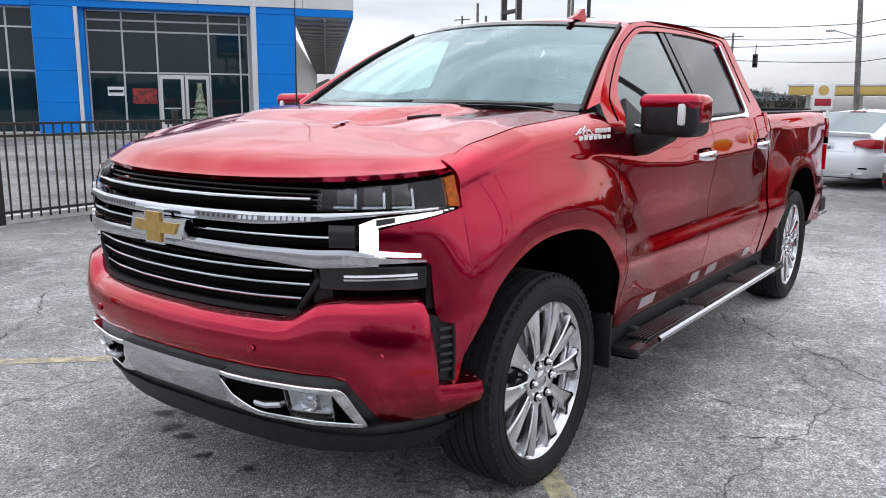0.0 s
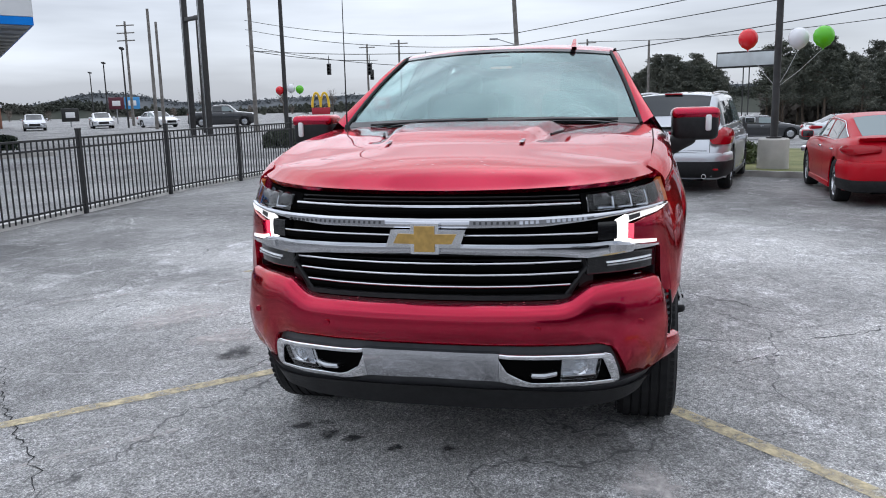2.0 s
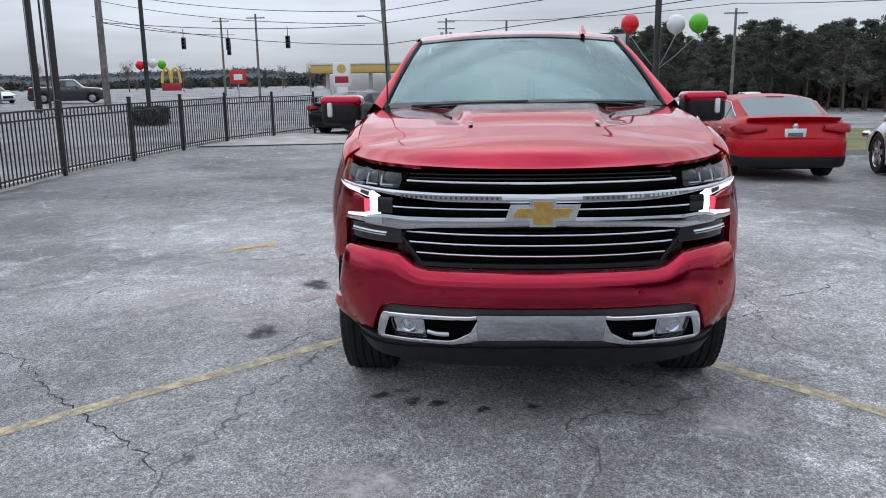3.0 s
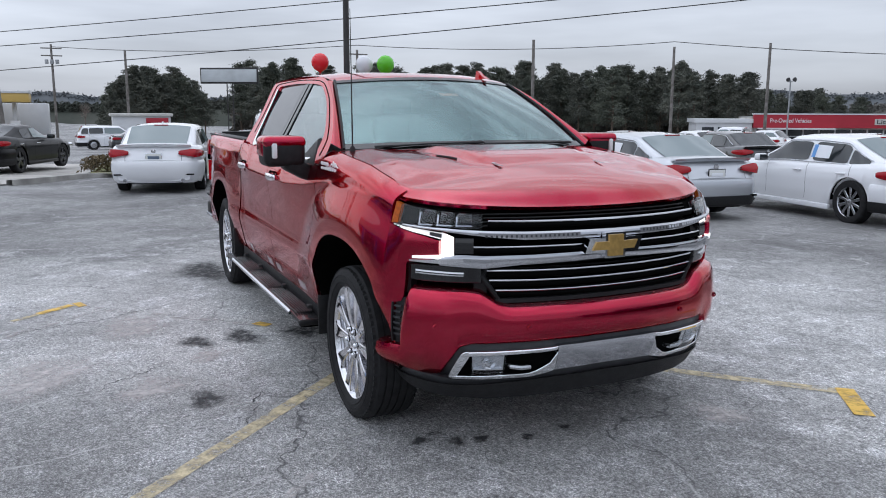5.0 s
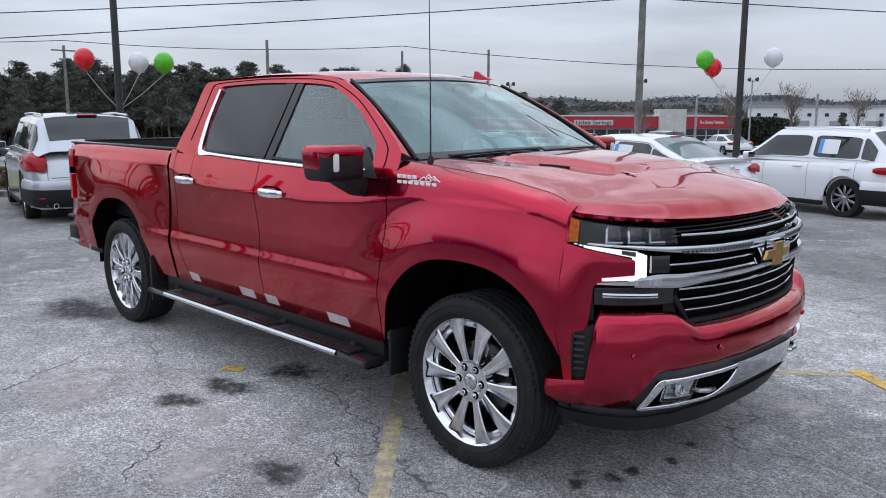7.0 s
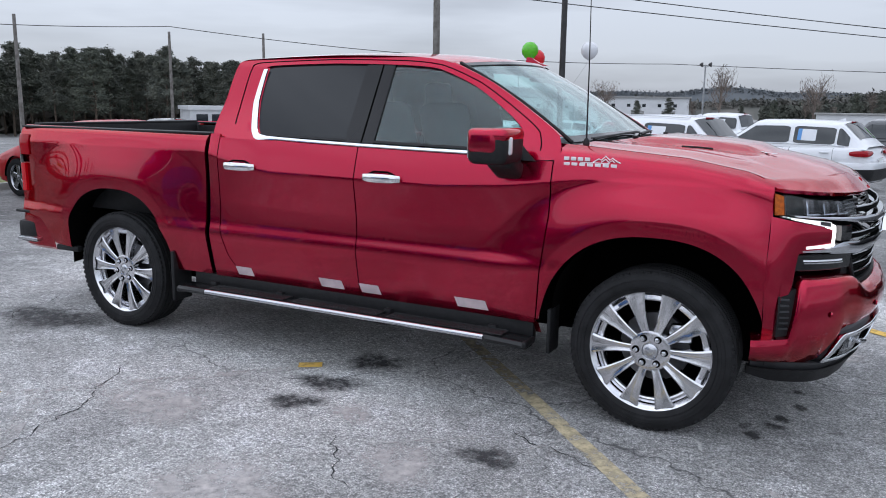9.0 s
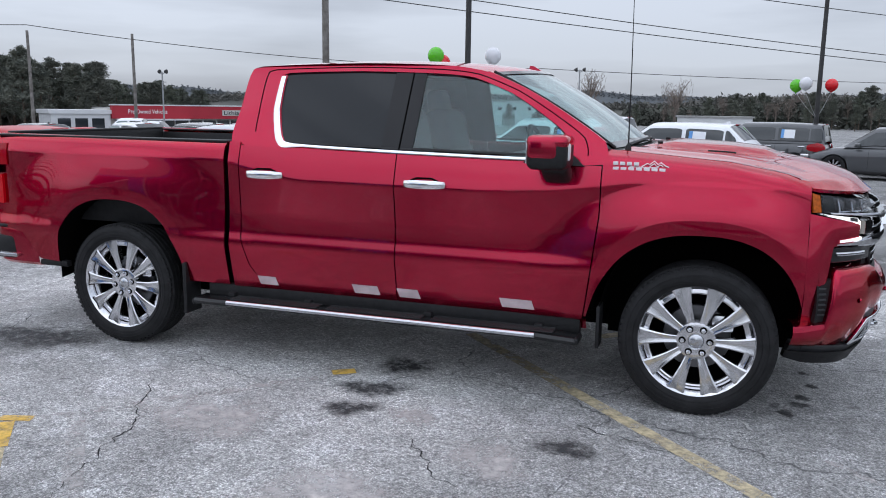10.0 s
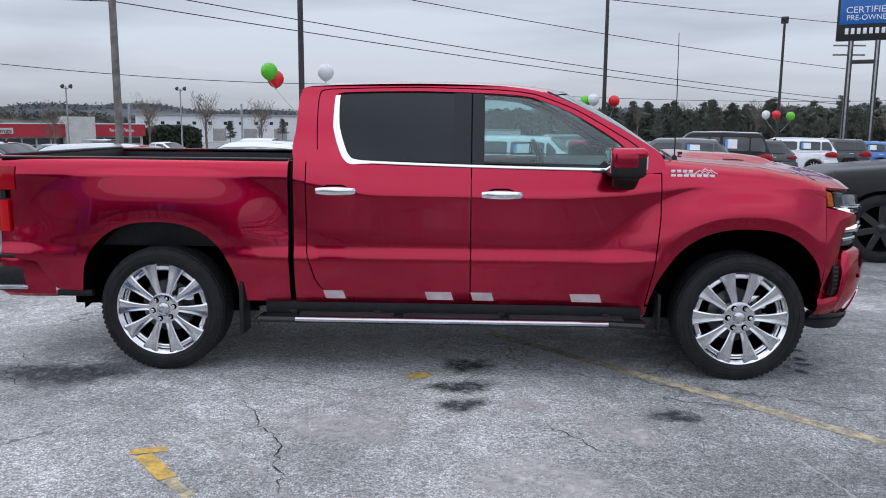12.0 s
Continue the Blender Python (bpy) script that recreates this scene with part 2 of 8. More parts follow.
LAMP_ON = mat("daytime_lamp", (1.0, 0.97, 0.93), emit=2.6)
LAMP_MID = mat("lit_segment", (1.0, 0.98, 0.96), emit=0.45)
LAMP_ARM = mat("lit_arm", (1.0, 0.98, 0.96), emit=0.55)
LAMP_DIM = mat("strip_lamp", (0.92, 0.95, 1.0), rough=0.2, emit=0.12)
FOG_BOWL = mat("fog_reflector", (0.75, 0.76, 0.78), rough=0.16, metal=0.9, bump=0.5, bump_scale=70)
GOLD = mat("gold_emblem", (0.58, 0.37, 0.12), rough=0.34, metal=0.7, vary=0.12, scale=40)
WHITE_PL = mat("white_badge", (0.82, 0.82, 0.82), rough=0.3)
TRIMGREY = mat("interior_trim", (0.13, 0.135, 0.14), rough=0.7, vary=0.2, scale=15)
SEAT = mat("seat_leather", (0.045, 0.042, 0.042), rough=0.55, vary=0.2, scale=12)
PAPER = mat("paper", (0.8, 0.82, 0.85), rough=0.7)
PAPER_BLUE = mat("paper_blue_print", (0.12, 0.32, 0.66), rough=0.6)
PLASTIC_FILM = mat("protective_film", (0.78, 0.66, 0.69), rough=0.18, coat=0.6, vary=0.15, scale=10)
PLASTIC_FILM.node_tree.nodes["Principled BSDF"].inputs["Alpha"].default_value = 0.75
WET_BLACK = mat("wet_black_plastic", (0.012, 0.012, 0.013), rough=0.16, rvary=0.08, scale=20)


def asphalt():
    """Old, pale, patchy asphalt with stone grain and fine cracks."""
    m = bpy.data.materials.new("worn_asphalt")
    m.use_nodes = True
    n, l = m.node_tree.nodes, m.node_tree.links
    b = n["Principled BSDF"]
    tc = n.new("ShaderNodeTexCoord")

    def noise_tex(scale, detail=6.0, rough=0.55):
        t = n.new("ShaderNodeTexNoise")
        t.inputs["Scale"].default_value, t.inputs["Detail"].default_value, t.inputs["Roughness"].default_value = scale, detail, rough
        l.new(tc.outputs["Object"], t.inputs["Vector"])
        return t

    def ramp(src, p0, c0, p1, c1):
        r = n.new("ShaderNodeValToRGB")
        r.color_ramp.elements[0].position, r.color_ramp.elements[0].color = p0, (c0, c0, c0, 1)
        r.color_ramp.elements[1].position, r.color_ramp.elements[1].color = p1, (c1, c1, c1, 1)
        l.new(src, r.inputs[0])
        return r.outputs[0]

    def mix(mode, a, c, f=1.0):
        x = n.new("ShaderNodeMix")
        x.data_type, x.blend_type = "RGBA", mode
        if isinstance(f, float):
            x.inputs[0].default_value = f
        else:
            l.new(f, x.inputs[0])
        for s, k in ((a, 6), (c, 7)):
            if isinstance(s, tuple):
                x.inputs[k].default_value = (*s, 1)
            else:
                l.new(s, x.inputs[k])
        return x.outputs[2]

    big = noise_tex(0.33, 4.0, 0.6)
    mid = noise_tex(1.9, 8.0, 0.68)
    base = mix("MIX", (0.165, 0.163, 0.160), (0.43, 0.425, 0.415), ramp(big.outputs[0], 0.36, 0.0, 0.62, 1.0))
    base = mix("MIX", base, (0.62, 0.615, 0.62), ramp(mid.outputs[0], 0.52, 0.0, 0.74, 0.9))
    # tone by place: darker where x > 0.6 and y < 1, with a ragged edge
    pos = n.new("ShaderNodeSeparateXYZ")
    l.new(tc.outputs["Object"], pos.inputs[0])
    ahead, side, both_ = (n.new("ShaderNodeMath") for _ in range(3))
    ahead.operation, side.operation, both_.operation = "ADD", "SUBTRACT", "MINIMUM"
    l.new(pos.outputs["X"], ahead.inputs[0])
    ahead.inputs[1].default_value = -0.6
    side.inputs[0].default_value = 1.0
    l.new(pos.outputs["Y"], side.inputs[1])
    l.new(ahead.outputs[0], both_.inputs[0])
    l.new(side.outputs[0], both_.inputs[1])
    wide = n.new("ShaderNodeMath")
    wide.operation = "MULTIPLY"
    l.new(noise_tex(0.8, 6.0, 0.65).outputs[0], wide.inputs[0])
    wide.inputs[1].default_value = 2.6
    ragged = n.new("ShaderNodeMath")
    ragged.operation = "SUBTRACT"
    l.new(wide.outputs[0], ragged.inputs[0])
    l.new(both_.outputs[0], ragged.inputs[1])
    fm = n.new("ShaderNodeMapRange")
    fm.interpolation_type = "SMOOTHSTEP"
    fm.inputs["From Min"].default_value, fm.inputs["From Max"].default_value = 0.3, 2.1
    fm.inputs["To Min"].default_value, fm.inputs["To Max"].default_value = 1.12, 1.74
    l.new(ragged.outputs[0], fm.inputs["Value"])
    # this tone and the pale mottle fall off with distance from the truck
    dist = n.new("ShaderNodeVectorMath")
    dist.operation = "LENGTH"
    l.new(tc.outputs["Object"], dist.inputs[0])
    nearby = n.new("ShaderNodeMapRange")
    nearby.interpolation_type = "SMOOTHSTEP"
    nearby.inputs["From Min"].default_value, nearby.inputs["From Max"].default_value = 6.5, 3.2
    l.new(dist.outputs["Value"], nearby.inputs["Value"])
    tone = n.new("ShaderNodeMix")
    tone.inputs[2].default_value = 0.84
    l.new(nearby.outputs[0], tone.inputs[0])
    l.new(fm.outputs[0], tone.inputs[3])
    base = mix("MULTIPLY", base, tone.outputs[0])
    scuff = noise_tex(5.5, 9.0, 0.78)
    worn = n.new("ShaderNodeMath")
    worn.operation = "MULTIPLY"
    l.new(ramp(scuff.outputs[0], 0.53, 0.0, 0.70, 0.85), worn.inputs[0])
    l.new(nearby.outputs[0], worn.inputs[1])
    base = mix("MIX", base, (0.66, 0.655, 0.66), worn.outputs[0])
    grain = n.new("ShaderNodeTexVoronoi")
    grain.inputs["Scale"].default_value = 105.0
    l.new(tc.outputs["Object"], grain.inputs["Vector"])
    g2 = noise_tex(160.0, 3.0, 0.7)
    base = mix("MULTIPLY", base, ramp(grain.outputs["Distance"], 0.10, 1.5, 0.72, 0.5), 0.85)
    base = mix("MULTIPLY", base, ramp(g2.outputs[0], 0.34, 0.25, 0.66, 1.75), 0.60)
    g3 = noise_tex(38.0, 6.0, 0.85)
    base = mix("MULTIPLY", base, ramp(g3.outputs[0], 0.38, 0.35, 0.62, 1.65), 0.85)
    blotch = noise_tex(8.5, 7.0, 0.72)
    base = mix("MULTIPLY", base, ramp(blotch.outputs[0], 0.36, 0.68, 0.64, 1.36), 0.6)
    pits = noise_tex(21.0, 9.0, 0.8)
    base = mix("MIX", base, (0.045, 0.045, 0.046), ramp(pits.outputs[0], 0.35, 0.75, 0.42, 0.0))
    # cracks: warped cell borders, broken up by noise
    warp = noise_tex(1.3, 4.0, 0.6)
    wv = n.new("ShaderNodeMix")
    wv.data_type, wv.blend_type = "RGBA", "LINEAR_LIGHT"
    wv.inputs[0].default_value = 0.34
    l.new(tc.outputs["Object"], wv.inputs[6])
    l.new(warp.outputs["Color"], wv.inputs[7])
    vor = n.new("ShaderNodeTexVoronoi")
    vor.feature = "DISTANCE_TO_EDGE"
    vor.inputs["Scale"].default_value = 0.42
    l.new(wv.outputs[2], vor.inputs["Vector"])
    crack = ramp(vor.outputs["Distance"], 0.0008, 0.85, 0.0036, 0.0)
    keep = ramp(noise_tex(0.6, 3.0).outputs[0], 0.43, 0.0, 0.53, 1.0)
    cr = n.new("ShaderNodeMath")
    cr.operation = "MULTIPLY"
    l.new(crack, cr.inputs[0])
    l.new(keep, cr.inputs[1])
    base = mix("MIX", base, (0.05, 0.05, 0.052), cr.outputs[0])
    vor2 = n.new("ShaderNodeTexVoronoi")
    vor2.feature = "DISTANCE_TO_EDGE"
    vor2.inputs["Scale"].default_value = 0.85
    l.new(wv.outputs[2], vor2.inputs["Vector"])
    seam = n.new("ShaderNodeMath")
    seam.operation = "MULTIPLY"
    l.new(ramp(vor2.outputs["Distance"], 0.0015, 0.8, 0.009, 0.0), seam.inputs[0])
    l.new(ramp(noise_tex(1.1, 4.0).outputs[0], 0.50, 0.0, 0.57, 1.0), seam.inputs[1])
    base = mix("MIX", base, (0.62, 0.61, 0.60), seam.outputs[0])
    # dark drips
    oil = ramp(noise_tex(0.9, 5.0, 0.55).outputs[0], 0.66, 0.0, 0.78, 0.55)
    base = mix("MIX", base, (0.06, 0.06, 0.063), oil)
    l.new(base, b.inputs["Base Color"])
    l.new(ramp(mid.outputs[0], 0.35, 0.45, 0.65, 0.8), b.inputs["Roughness"])
    add = n.new("ShaderNodeMath")
    add.operation = "SUBTRACT"
    l.new(g2.outputs[0], add.inputs[0])
    l.new(cr.outputs[0], add.inputs[1])
    bp = n.new("ShaderNodeBump")
    stones = n.new("ShaderNodeMath")
    stones.operation = "MULTIPLY_ADD"
    l.new(grain.outputs["Distance"], stones.inputs[0])
    stones.inputs[1].default_value = -0.8
    l.new(add.outputs[0], stones.inputs[2])
    bp.inputs["Strength"].default_value, bp.inputs["Distance"].default_value = 0.8, 0.012
    l.new(stones.outputs[0], bp.inputs["Height"])
    l.new(bp.outputs[0], b.inputs["Normal"])
    return m


def worn_paint(name, colour, keep_lo=0.40, keep_hi=0.56, soaked=False, fine=9.0):
    """Road paint that has flaked away in places."""
    m = bpy.data.materials.new(name)
    m.use_nodes = True
    n, l = m.node_tree.nodes, m.node_tree.links
    b = n["Principled BSDF"]
    tc = n.new("ShaderNodeTexCoord")
    nz = n.new("ShaderNodeTexNoise")
    nz.inputs["Scale"].default_value, nz.inputs["Detail"].default_value, nz.inputs["Roughness"].default_value = fine, 9.0, 0.72
    l.new(tc.outputs["Object"], nz.inputs["Vector"])
    mr = n.new("ShaderNodeMapRange")
    mr.inputs["From Min"].default_value, mr.inputs["From Max"].default_value = keep_lo, keep_hi
    l.new(nz.outputs[0], mr.inputs["Value"])
    alpha = mr.outputs[0]
    if soaked:
        # thins out towards the rim of the stain
        rim = n.new("ShaderNodeAttribute")
        rim.attribute_name = "soak"
        fade = n.new("ShaderNodeMath")
        fade.operation = "MULTIPLY"
        l.new(mr.outputs[0], fade.inputs[0])
        l.new(rim.outputs["Fac"], fade.inputs[1])
        alpha = fade.outputs[0]
    l.new(alpha, b.inputs["Alpha"])
    b.inputs["Base Color"].default_value = (*colour, 1)
    b.inputs["Roughness"].default_value = 0.75
    return m


ASPHALT = asphalt()
YELLOW = worn_paint("worn_yellow_paint", (0.63, 0.53, 0.33), 0.345, 0.635)
YELLOW_FRESH = worn_paint("yellow_paint", (0.74, 0.47, 0.09), 0.30, 0.55)
WHITE_LINE = worn_paint("worn_white_paint", (0.6, 0.6, 0.6), 0.42, 0.62)
PALE = worn_paint("pale_scuff", (0.52, 0.49, 0.47), 0.42, 0.75)
PALE_SPOT = worn_paint("pale_spot", (0.56, 0.52, 0.50), 0.36, 0.66, True)
STAIN = worn_paint("oil_stain", (0.042, 0.042, 0.044), 0.30, 0.60, True, 14.0)
CONCRETE = mat("concrete", (0.42, 0.40, 0.37), rough=0.85, vary=0.22, scale=1.3, bump=0.3, bump_scale=40)
KERB = mat("kerb_concrete", (0.33, 0.32, 0.30), rough=0.85, vary=0.3, scale=2.0, bump=0.3, bump_scale=50)

# ---- ground ----
def ground_z(x, y):
    """The lot falls gently away beyond the truck."""
    near = max(0.0, min(1.0, (y + 7.0) / 4.0))
    wide = max(0.0, min(1.0, (y + 34.0) / 32.0))
    return -near * 0.012 * max(0.0, min(-x - 3, 17.0)) - wide * 0.028 * max(0.0, min(-x - 20, 60.0)) - 0.02 * max(0.0, min(y - 1, 80.0))


def axis_steps(near, far):
    s = [0.0]
    while s[-1] < far:
        s.append(s[-1] + max(near, s[-1] * 0.16))
    return sorted({-v for v in s} | set(s))


steps = axis_steps(1.0, 2600)
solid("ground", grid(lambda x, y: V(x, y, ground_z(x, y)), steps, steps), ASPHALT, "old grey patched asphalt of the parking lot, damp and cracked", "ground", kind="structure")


def flat_strip(name, a, b, width, material, label, category, lift=0.004):
    a, b = Vector(a), Vector(b)
    d = (b - a).normalized()
    s = Vector((-d.y, d.x)) * width / 2
    n = max(2, int((b - a).length / 0.25))

    def fn(u, v):
        p = a + (b - a) * u + s * v
        return V(p.x, p.y, ground_z(p.x, p.y) + lift)

    return solid(name, grid(fn, span(0, 1, n), [-1, 1], flip=True), material, label, category, kind="structure")


def blot(name, x, y, r, material, label, category, lift=0.005, stretch=1.0, seed=0):
    rnd = random.Random(seed)
    ph = [rnd.uniform(0, 6.28) for _ in range(4)]
    verts, soak, faces = [(x, y, ground_z(x, y) + lift)], [1.0], []
    for q, s in ((0.55, 0.95), (1.15, 0.0)):
        for k in range(32):
            a = 2 * math.pi * k / 32
            rr = r * q * (1 + 0.20 * math.sin(2 * a + ph[0]) + 0.14 * math.sin(3 * a + ph[1]) + 0.10 * math.sin(7 * a + ph[2]) + 0.06 * math.sin(13 * a + ph[3]))
            px, py = x + rr * stretch * math.cos(a), y + rr * math.sin(a)
            verts.append((px, py, ground_z(px, py) + lift))
            soak.append(s)
    for k in range(32):
        m_ = (k + 1) % 32
        faces += [(0, 1 + k, 1 + m_), (1 + k, 33 + k, 33 + m_, 1 + m_)]
    me = bpy.data.meshes.new(name)
    me.from_pydata(verts, [], faces)
    me.attributes.new("soak", "FLOAT", "POINT").data.foreach_set("value", soak)
    me.materials.append(material)
    return tagged(new(name, me), label, category, kind="structure")


flat_strip("stall_line", (0.30, 0.12), (2.86, -2.51), 0.092, YELLOW, "worn faded yellow stall line on the asphalt", "line")
flat_strip("stall_line", (1.2, 0.38), (2.72, 1.90), 0.10, YELLOW, "worn faded yellow stall line on the asphalt", "line")
flat_strip("stall_line", (2.66, 1.93), (3.03, 1.64), 0.11, YELLOW_FRESH, "bright yellow stall corner mark on the asphalt", "line", 0.006)
flat_strip("stall_line", (-1.52, -2.30), (-1.35, -2.245), 0.07, YELLOW_FRESH, "bright yellow stall corner mark on the asphalt", "line", 0.006)
flat_strip("stall_line", (-1.44, -2.33), (-1.22, -2.58), 0.085, YELLOW_FRESH, "bright yellow stall corner mark on the asphalt", "line", 0.007)
flat_strip("stall_line", (-1.22, -2.58), (-1.05, -2.76), 0.06, YELLOW, "worn faded yellow stall line on the asphalt", "line")
flat_strip("stall_line", (-1.38, -2.28), (-0.1, -0.95), 0.09, PALE, "worn grey ghost of a stall line on the asphalt", "line")
flat_strip("stall_line", (-0.24, -1.03), (-0.12, -0.95), 0.09, YELLOW_FRESH, "small scrap of yellow paint on the asphalt", "line", 0.006)
flat_strip("stall_line", (0.6, -4.1), (-1.2, -2.1), 0.09, PALE, "worn grey ghost of a stall line on the asphalt", "line")
flat_strip("stall_line", (3.30, -2.10), (2.50, -1.32), 0.05, PALE, "worn grey ghost of a stall line on the asphalt", "line")
flat_strip("stall_line", (2.3, -5.1), (0.2, -5.0), 0.09, PALE, "worn grey ghost of a stall line on the asphalt", "line")
flat_strip("stall_line", (-4.2, 4.2), (-2.6, 5.8), 0.10, WHITE_LINE, "worn white stall line on the asphalt", "line")
flat_strip("stall_line", (-0.6, 7.6), (0.5, 8.6), 0.10, WHITE_LINE, "worn white stall line on the asphalt", "line")
for bx, by, br, bs, sd in ((0.11, -1.19, 0.15, 1.3, 1), (0.11, -1.52, 0.11, 1.5, 2), (1.33, -1.63, 0.11, 1.2, 3), (0.13, -0.75, 0.20, 0.8, 4), (2.37, -0.74, 0.055, 1.0, 5), (2.31, -0.64, 0.04, 0.8, 6), (2.44, -0.58, 0.05, 1.1, 7), (2.47, -0.45, 0.05, 0.8, 9), (2.51, 0.02, 0.035, 1.0, 10), (2.54, -0.22, 0.04, 1.0, 11), (-2.5, -1.09, 0.28, 1.5, 8)):
    blot("oil_stain", bx, by, br, STAIN, "dark oil stain soaked into the asphalt", "stain", stretch=bs, seed=sd)
for bx, by, br, sd in ((0.47, -1.49, 0.13, 11), (1.0, -1.9, 0.2, 12), (-0.5, -1.9, 0.3, 13), (2.7, 0.9, 0.15, 14), (3.3, -0.7, 0.2, 15), (0.5, -2.5, 0.35, 16)):
    blot("pale_patch", bx, by, br, PALE_SPOT, "pale scuffed patch of asphalt", "stain", seed=sd, lift=0.0045)

CRACK = mat("open_crack", (0.050, 0.050, 0.051), rough=0.95, spec=0.1, vary=0.5, scale=30)
CRACK_PALE = worn_paint("silted_crack", (0.50, 0.49, 0.47), 0.36, 0.60)


def crack(way, wide, material, label, seed, lift=0.003):
    """A ragged fissure that wanders along a way and thins out at both ends."""
    rnd = random.Random(seed)
    pts = [Vector(p) for p in way]
    run = []
    for a, b in zip(pts, pts[1:]):
        n = max(3, int((b - a).length / 0.035))
        run += [a.lerp(b, k / n) for k in range(n)]
    run.append(pts[-1])
    drift, line = 0.0, []
    for i, q in enumerate(run):
        d = (run[min(i + 1, len(run) - 1)] - run[max(i - 1, 0)]).normalized()
        drift = 0.78 * drift + rnd.gauss(0, 0.016)
        w = wide * rnd.uniform(0.25, 1.25) * min(1.0, 0.2 + 4 * min(i, len(run) - 1 - i) / len(run))
        line.append((q + Vector((-d.y, d.x)) * drift, Vector((-d.y, d.x)) * w / 2))
    bm = grid(lambda i, v: V(line[i][0].x + line[i][1].x * v, line[i][0].y + line[i][1].y * v, ground_z(line[i][0].x, line[i][0].y) + lift), list(range(len(line))), [-1, 1], flip=True)
    return solid("crack", bm, material, label, "crack", kind="structure")


for k, way in enumerate((
        ((-1.22, -1.45), (-1.0, -1.88), (-0.84, -2.2), (-0.6, -2.9)), ((-2.80, -1.20), (-2.72, -0.98), (-2.45, -0.80), (-2.3, -0.65)),
        ((-3.05, -0.48), (-2.82, -1.12), (-2.56, -1.41)), ((0.54, -1.78), (0.73, -1.96), (0.93, -2.22)),
        ((0.62, -4.04), (0.25, -3.95), (-0.21, -3.58), (-0.6, -3.55)), ((1.15, -3.84), (1.89, -2.95), (2.4, -2.38), (2.97, -1.78), (3.35, -1.38)),
        ((1.29, -1.28), (1.42, -1.40), (1.95, -1.48)), ((0.48, 1.87), (0.2, 2.32), (-0.22, 2.74)), ((1.05, 1.38), (0.83, 1.77)),
        ((-1.31, 0.67), (-0.92, 1.02), (-0.61, 1.34), (-0.45, 1.64), (-0.08, 1.93)), ((-4.99, 0.44), (-4.12, 1.05), (-3.73, 1.43)))):
    crack(way, 0.0085, CRACK, "open dark crack in the old asphalt", 40 + k)
for k, way in enumerate((
        ((1.44, -0.74), (1.50, -1.10), (1.46, -1.45), (1.51, -1.64)), ((0.85, -1.72), (1.1, -1.53), (1.32, -1.42)), ((2.07, -0.92), (2.3, -1.1), (2.49, -1.28)),
        ((2.58, -0.52), (2.89, -0.52), (3.16, -0.56), (3.33, -0.75)), ((0.71, -1.8), (1.06, -1.59)), ((1.41, -1.33), (1.85, -1.45), (2.08, -1.57)),
        ((1.33, 0.93), (1.16, 1.28), (0.89, 1.69)), ((3.05, 1.25), (3.2, 0.93), (3.44, 0.62)))):
    crack(way, 0.022, CRACK_PALE, "pale silted crack in the old asphalt", 70 + k, 0.0035)

# ---- the red pickup truck ----
# Local axes: x to its front, y to its left, z up, origin midway between the axles.
truck = thing("pickup_truck", "shiny dark red crew-cab pickup truck with chrome grille, wet with raindrops", "pickup truck", pose(0, 0.03, 0))
AXLE, HUB_Z, TYRE_R = 1.8725, 0.408, 0.412


def smooth_table(xs, ys, win, n=400):
    t = np.linspace(xs[0], xs[-1], n)
    v = np.interp(t, xs, ys)
    k = max(1, int(win / (t[1] - t[0])))
    pad = np.pad(v, k, mode="edge")
    ker = np.hanning(2 * k + 3)[1:-1]
    return t, np.convolve(pad, ker / ker.sum(), "same")[k:-k]


LOW_T = smooth_table([0.30, 0.46, 0.55, 0.70, 0.745, 0.775, 0.83, 0.95, 1.40], [-0.045, -0.020, 0.002, 0.030, 0.037, 0.035, 0.022, 0.014, 0.012], 0.024)
CREST_T = smooth_table([-3.0, -1.02, -0.98, -0.6, 0.6, 1.1, 1.5, 1.8, 2.4], [0.018, 0.018, 0.030, 0.054, 0.056, 0.040, 0.022, 0.016, 0.012], 0.10)
CREST_Z = smooth_table([-3.0, -1.02, -0.9, -0.5, 0.7, 1.1, 1.5, 2.4], [1.285, 1.285, 1.25, 1.175, 1.165, 1.19, 1.245, 1.232], 0.10)
PLAN_T = smooth_table([-2.98, -2.75, -2.3, -1.0, 1.3, 1.75, 2.0, 2.2, 2.36, 2.5], [0.925, 0.955, 0.968, 0.968, 0.968, 0.969, 0.961, 0.943, 0.912, 0.85], 0.12)
ARCH_W, ARCH_H, ARCH_Z, ARCH_P = 0.524, 0.585, 0.405, 2.45


def arch_z(x, grow=0.0):
    """Lower edge of the body over the wheels, or -1 clear of them."""
    for cx in (AXLE, -AXLE):
        k = abs(x - cx) / (ARCH_W + grow)
        if k < 1:
            return ARCH_Z + (ARCH_H + grow) * (1 - k**ARCH_P) ** (1 / ARCH_P)
    return -1.0


def ease(t):
    t = max(0.0, min(1.0, t))
    return t * t * (3 - 2 * t)


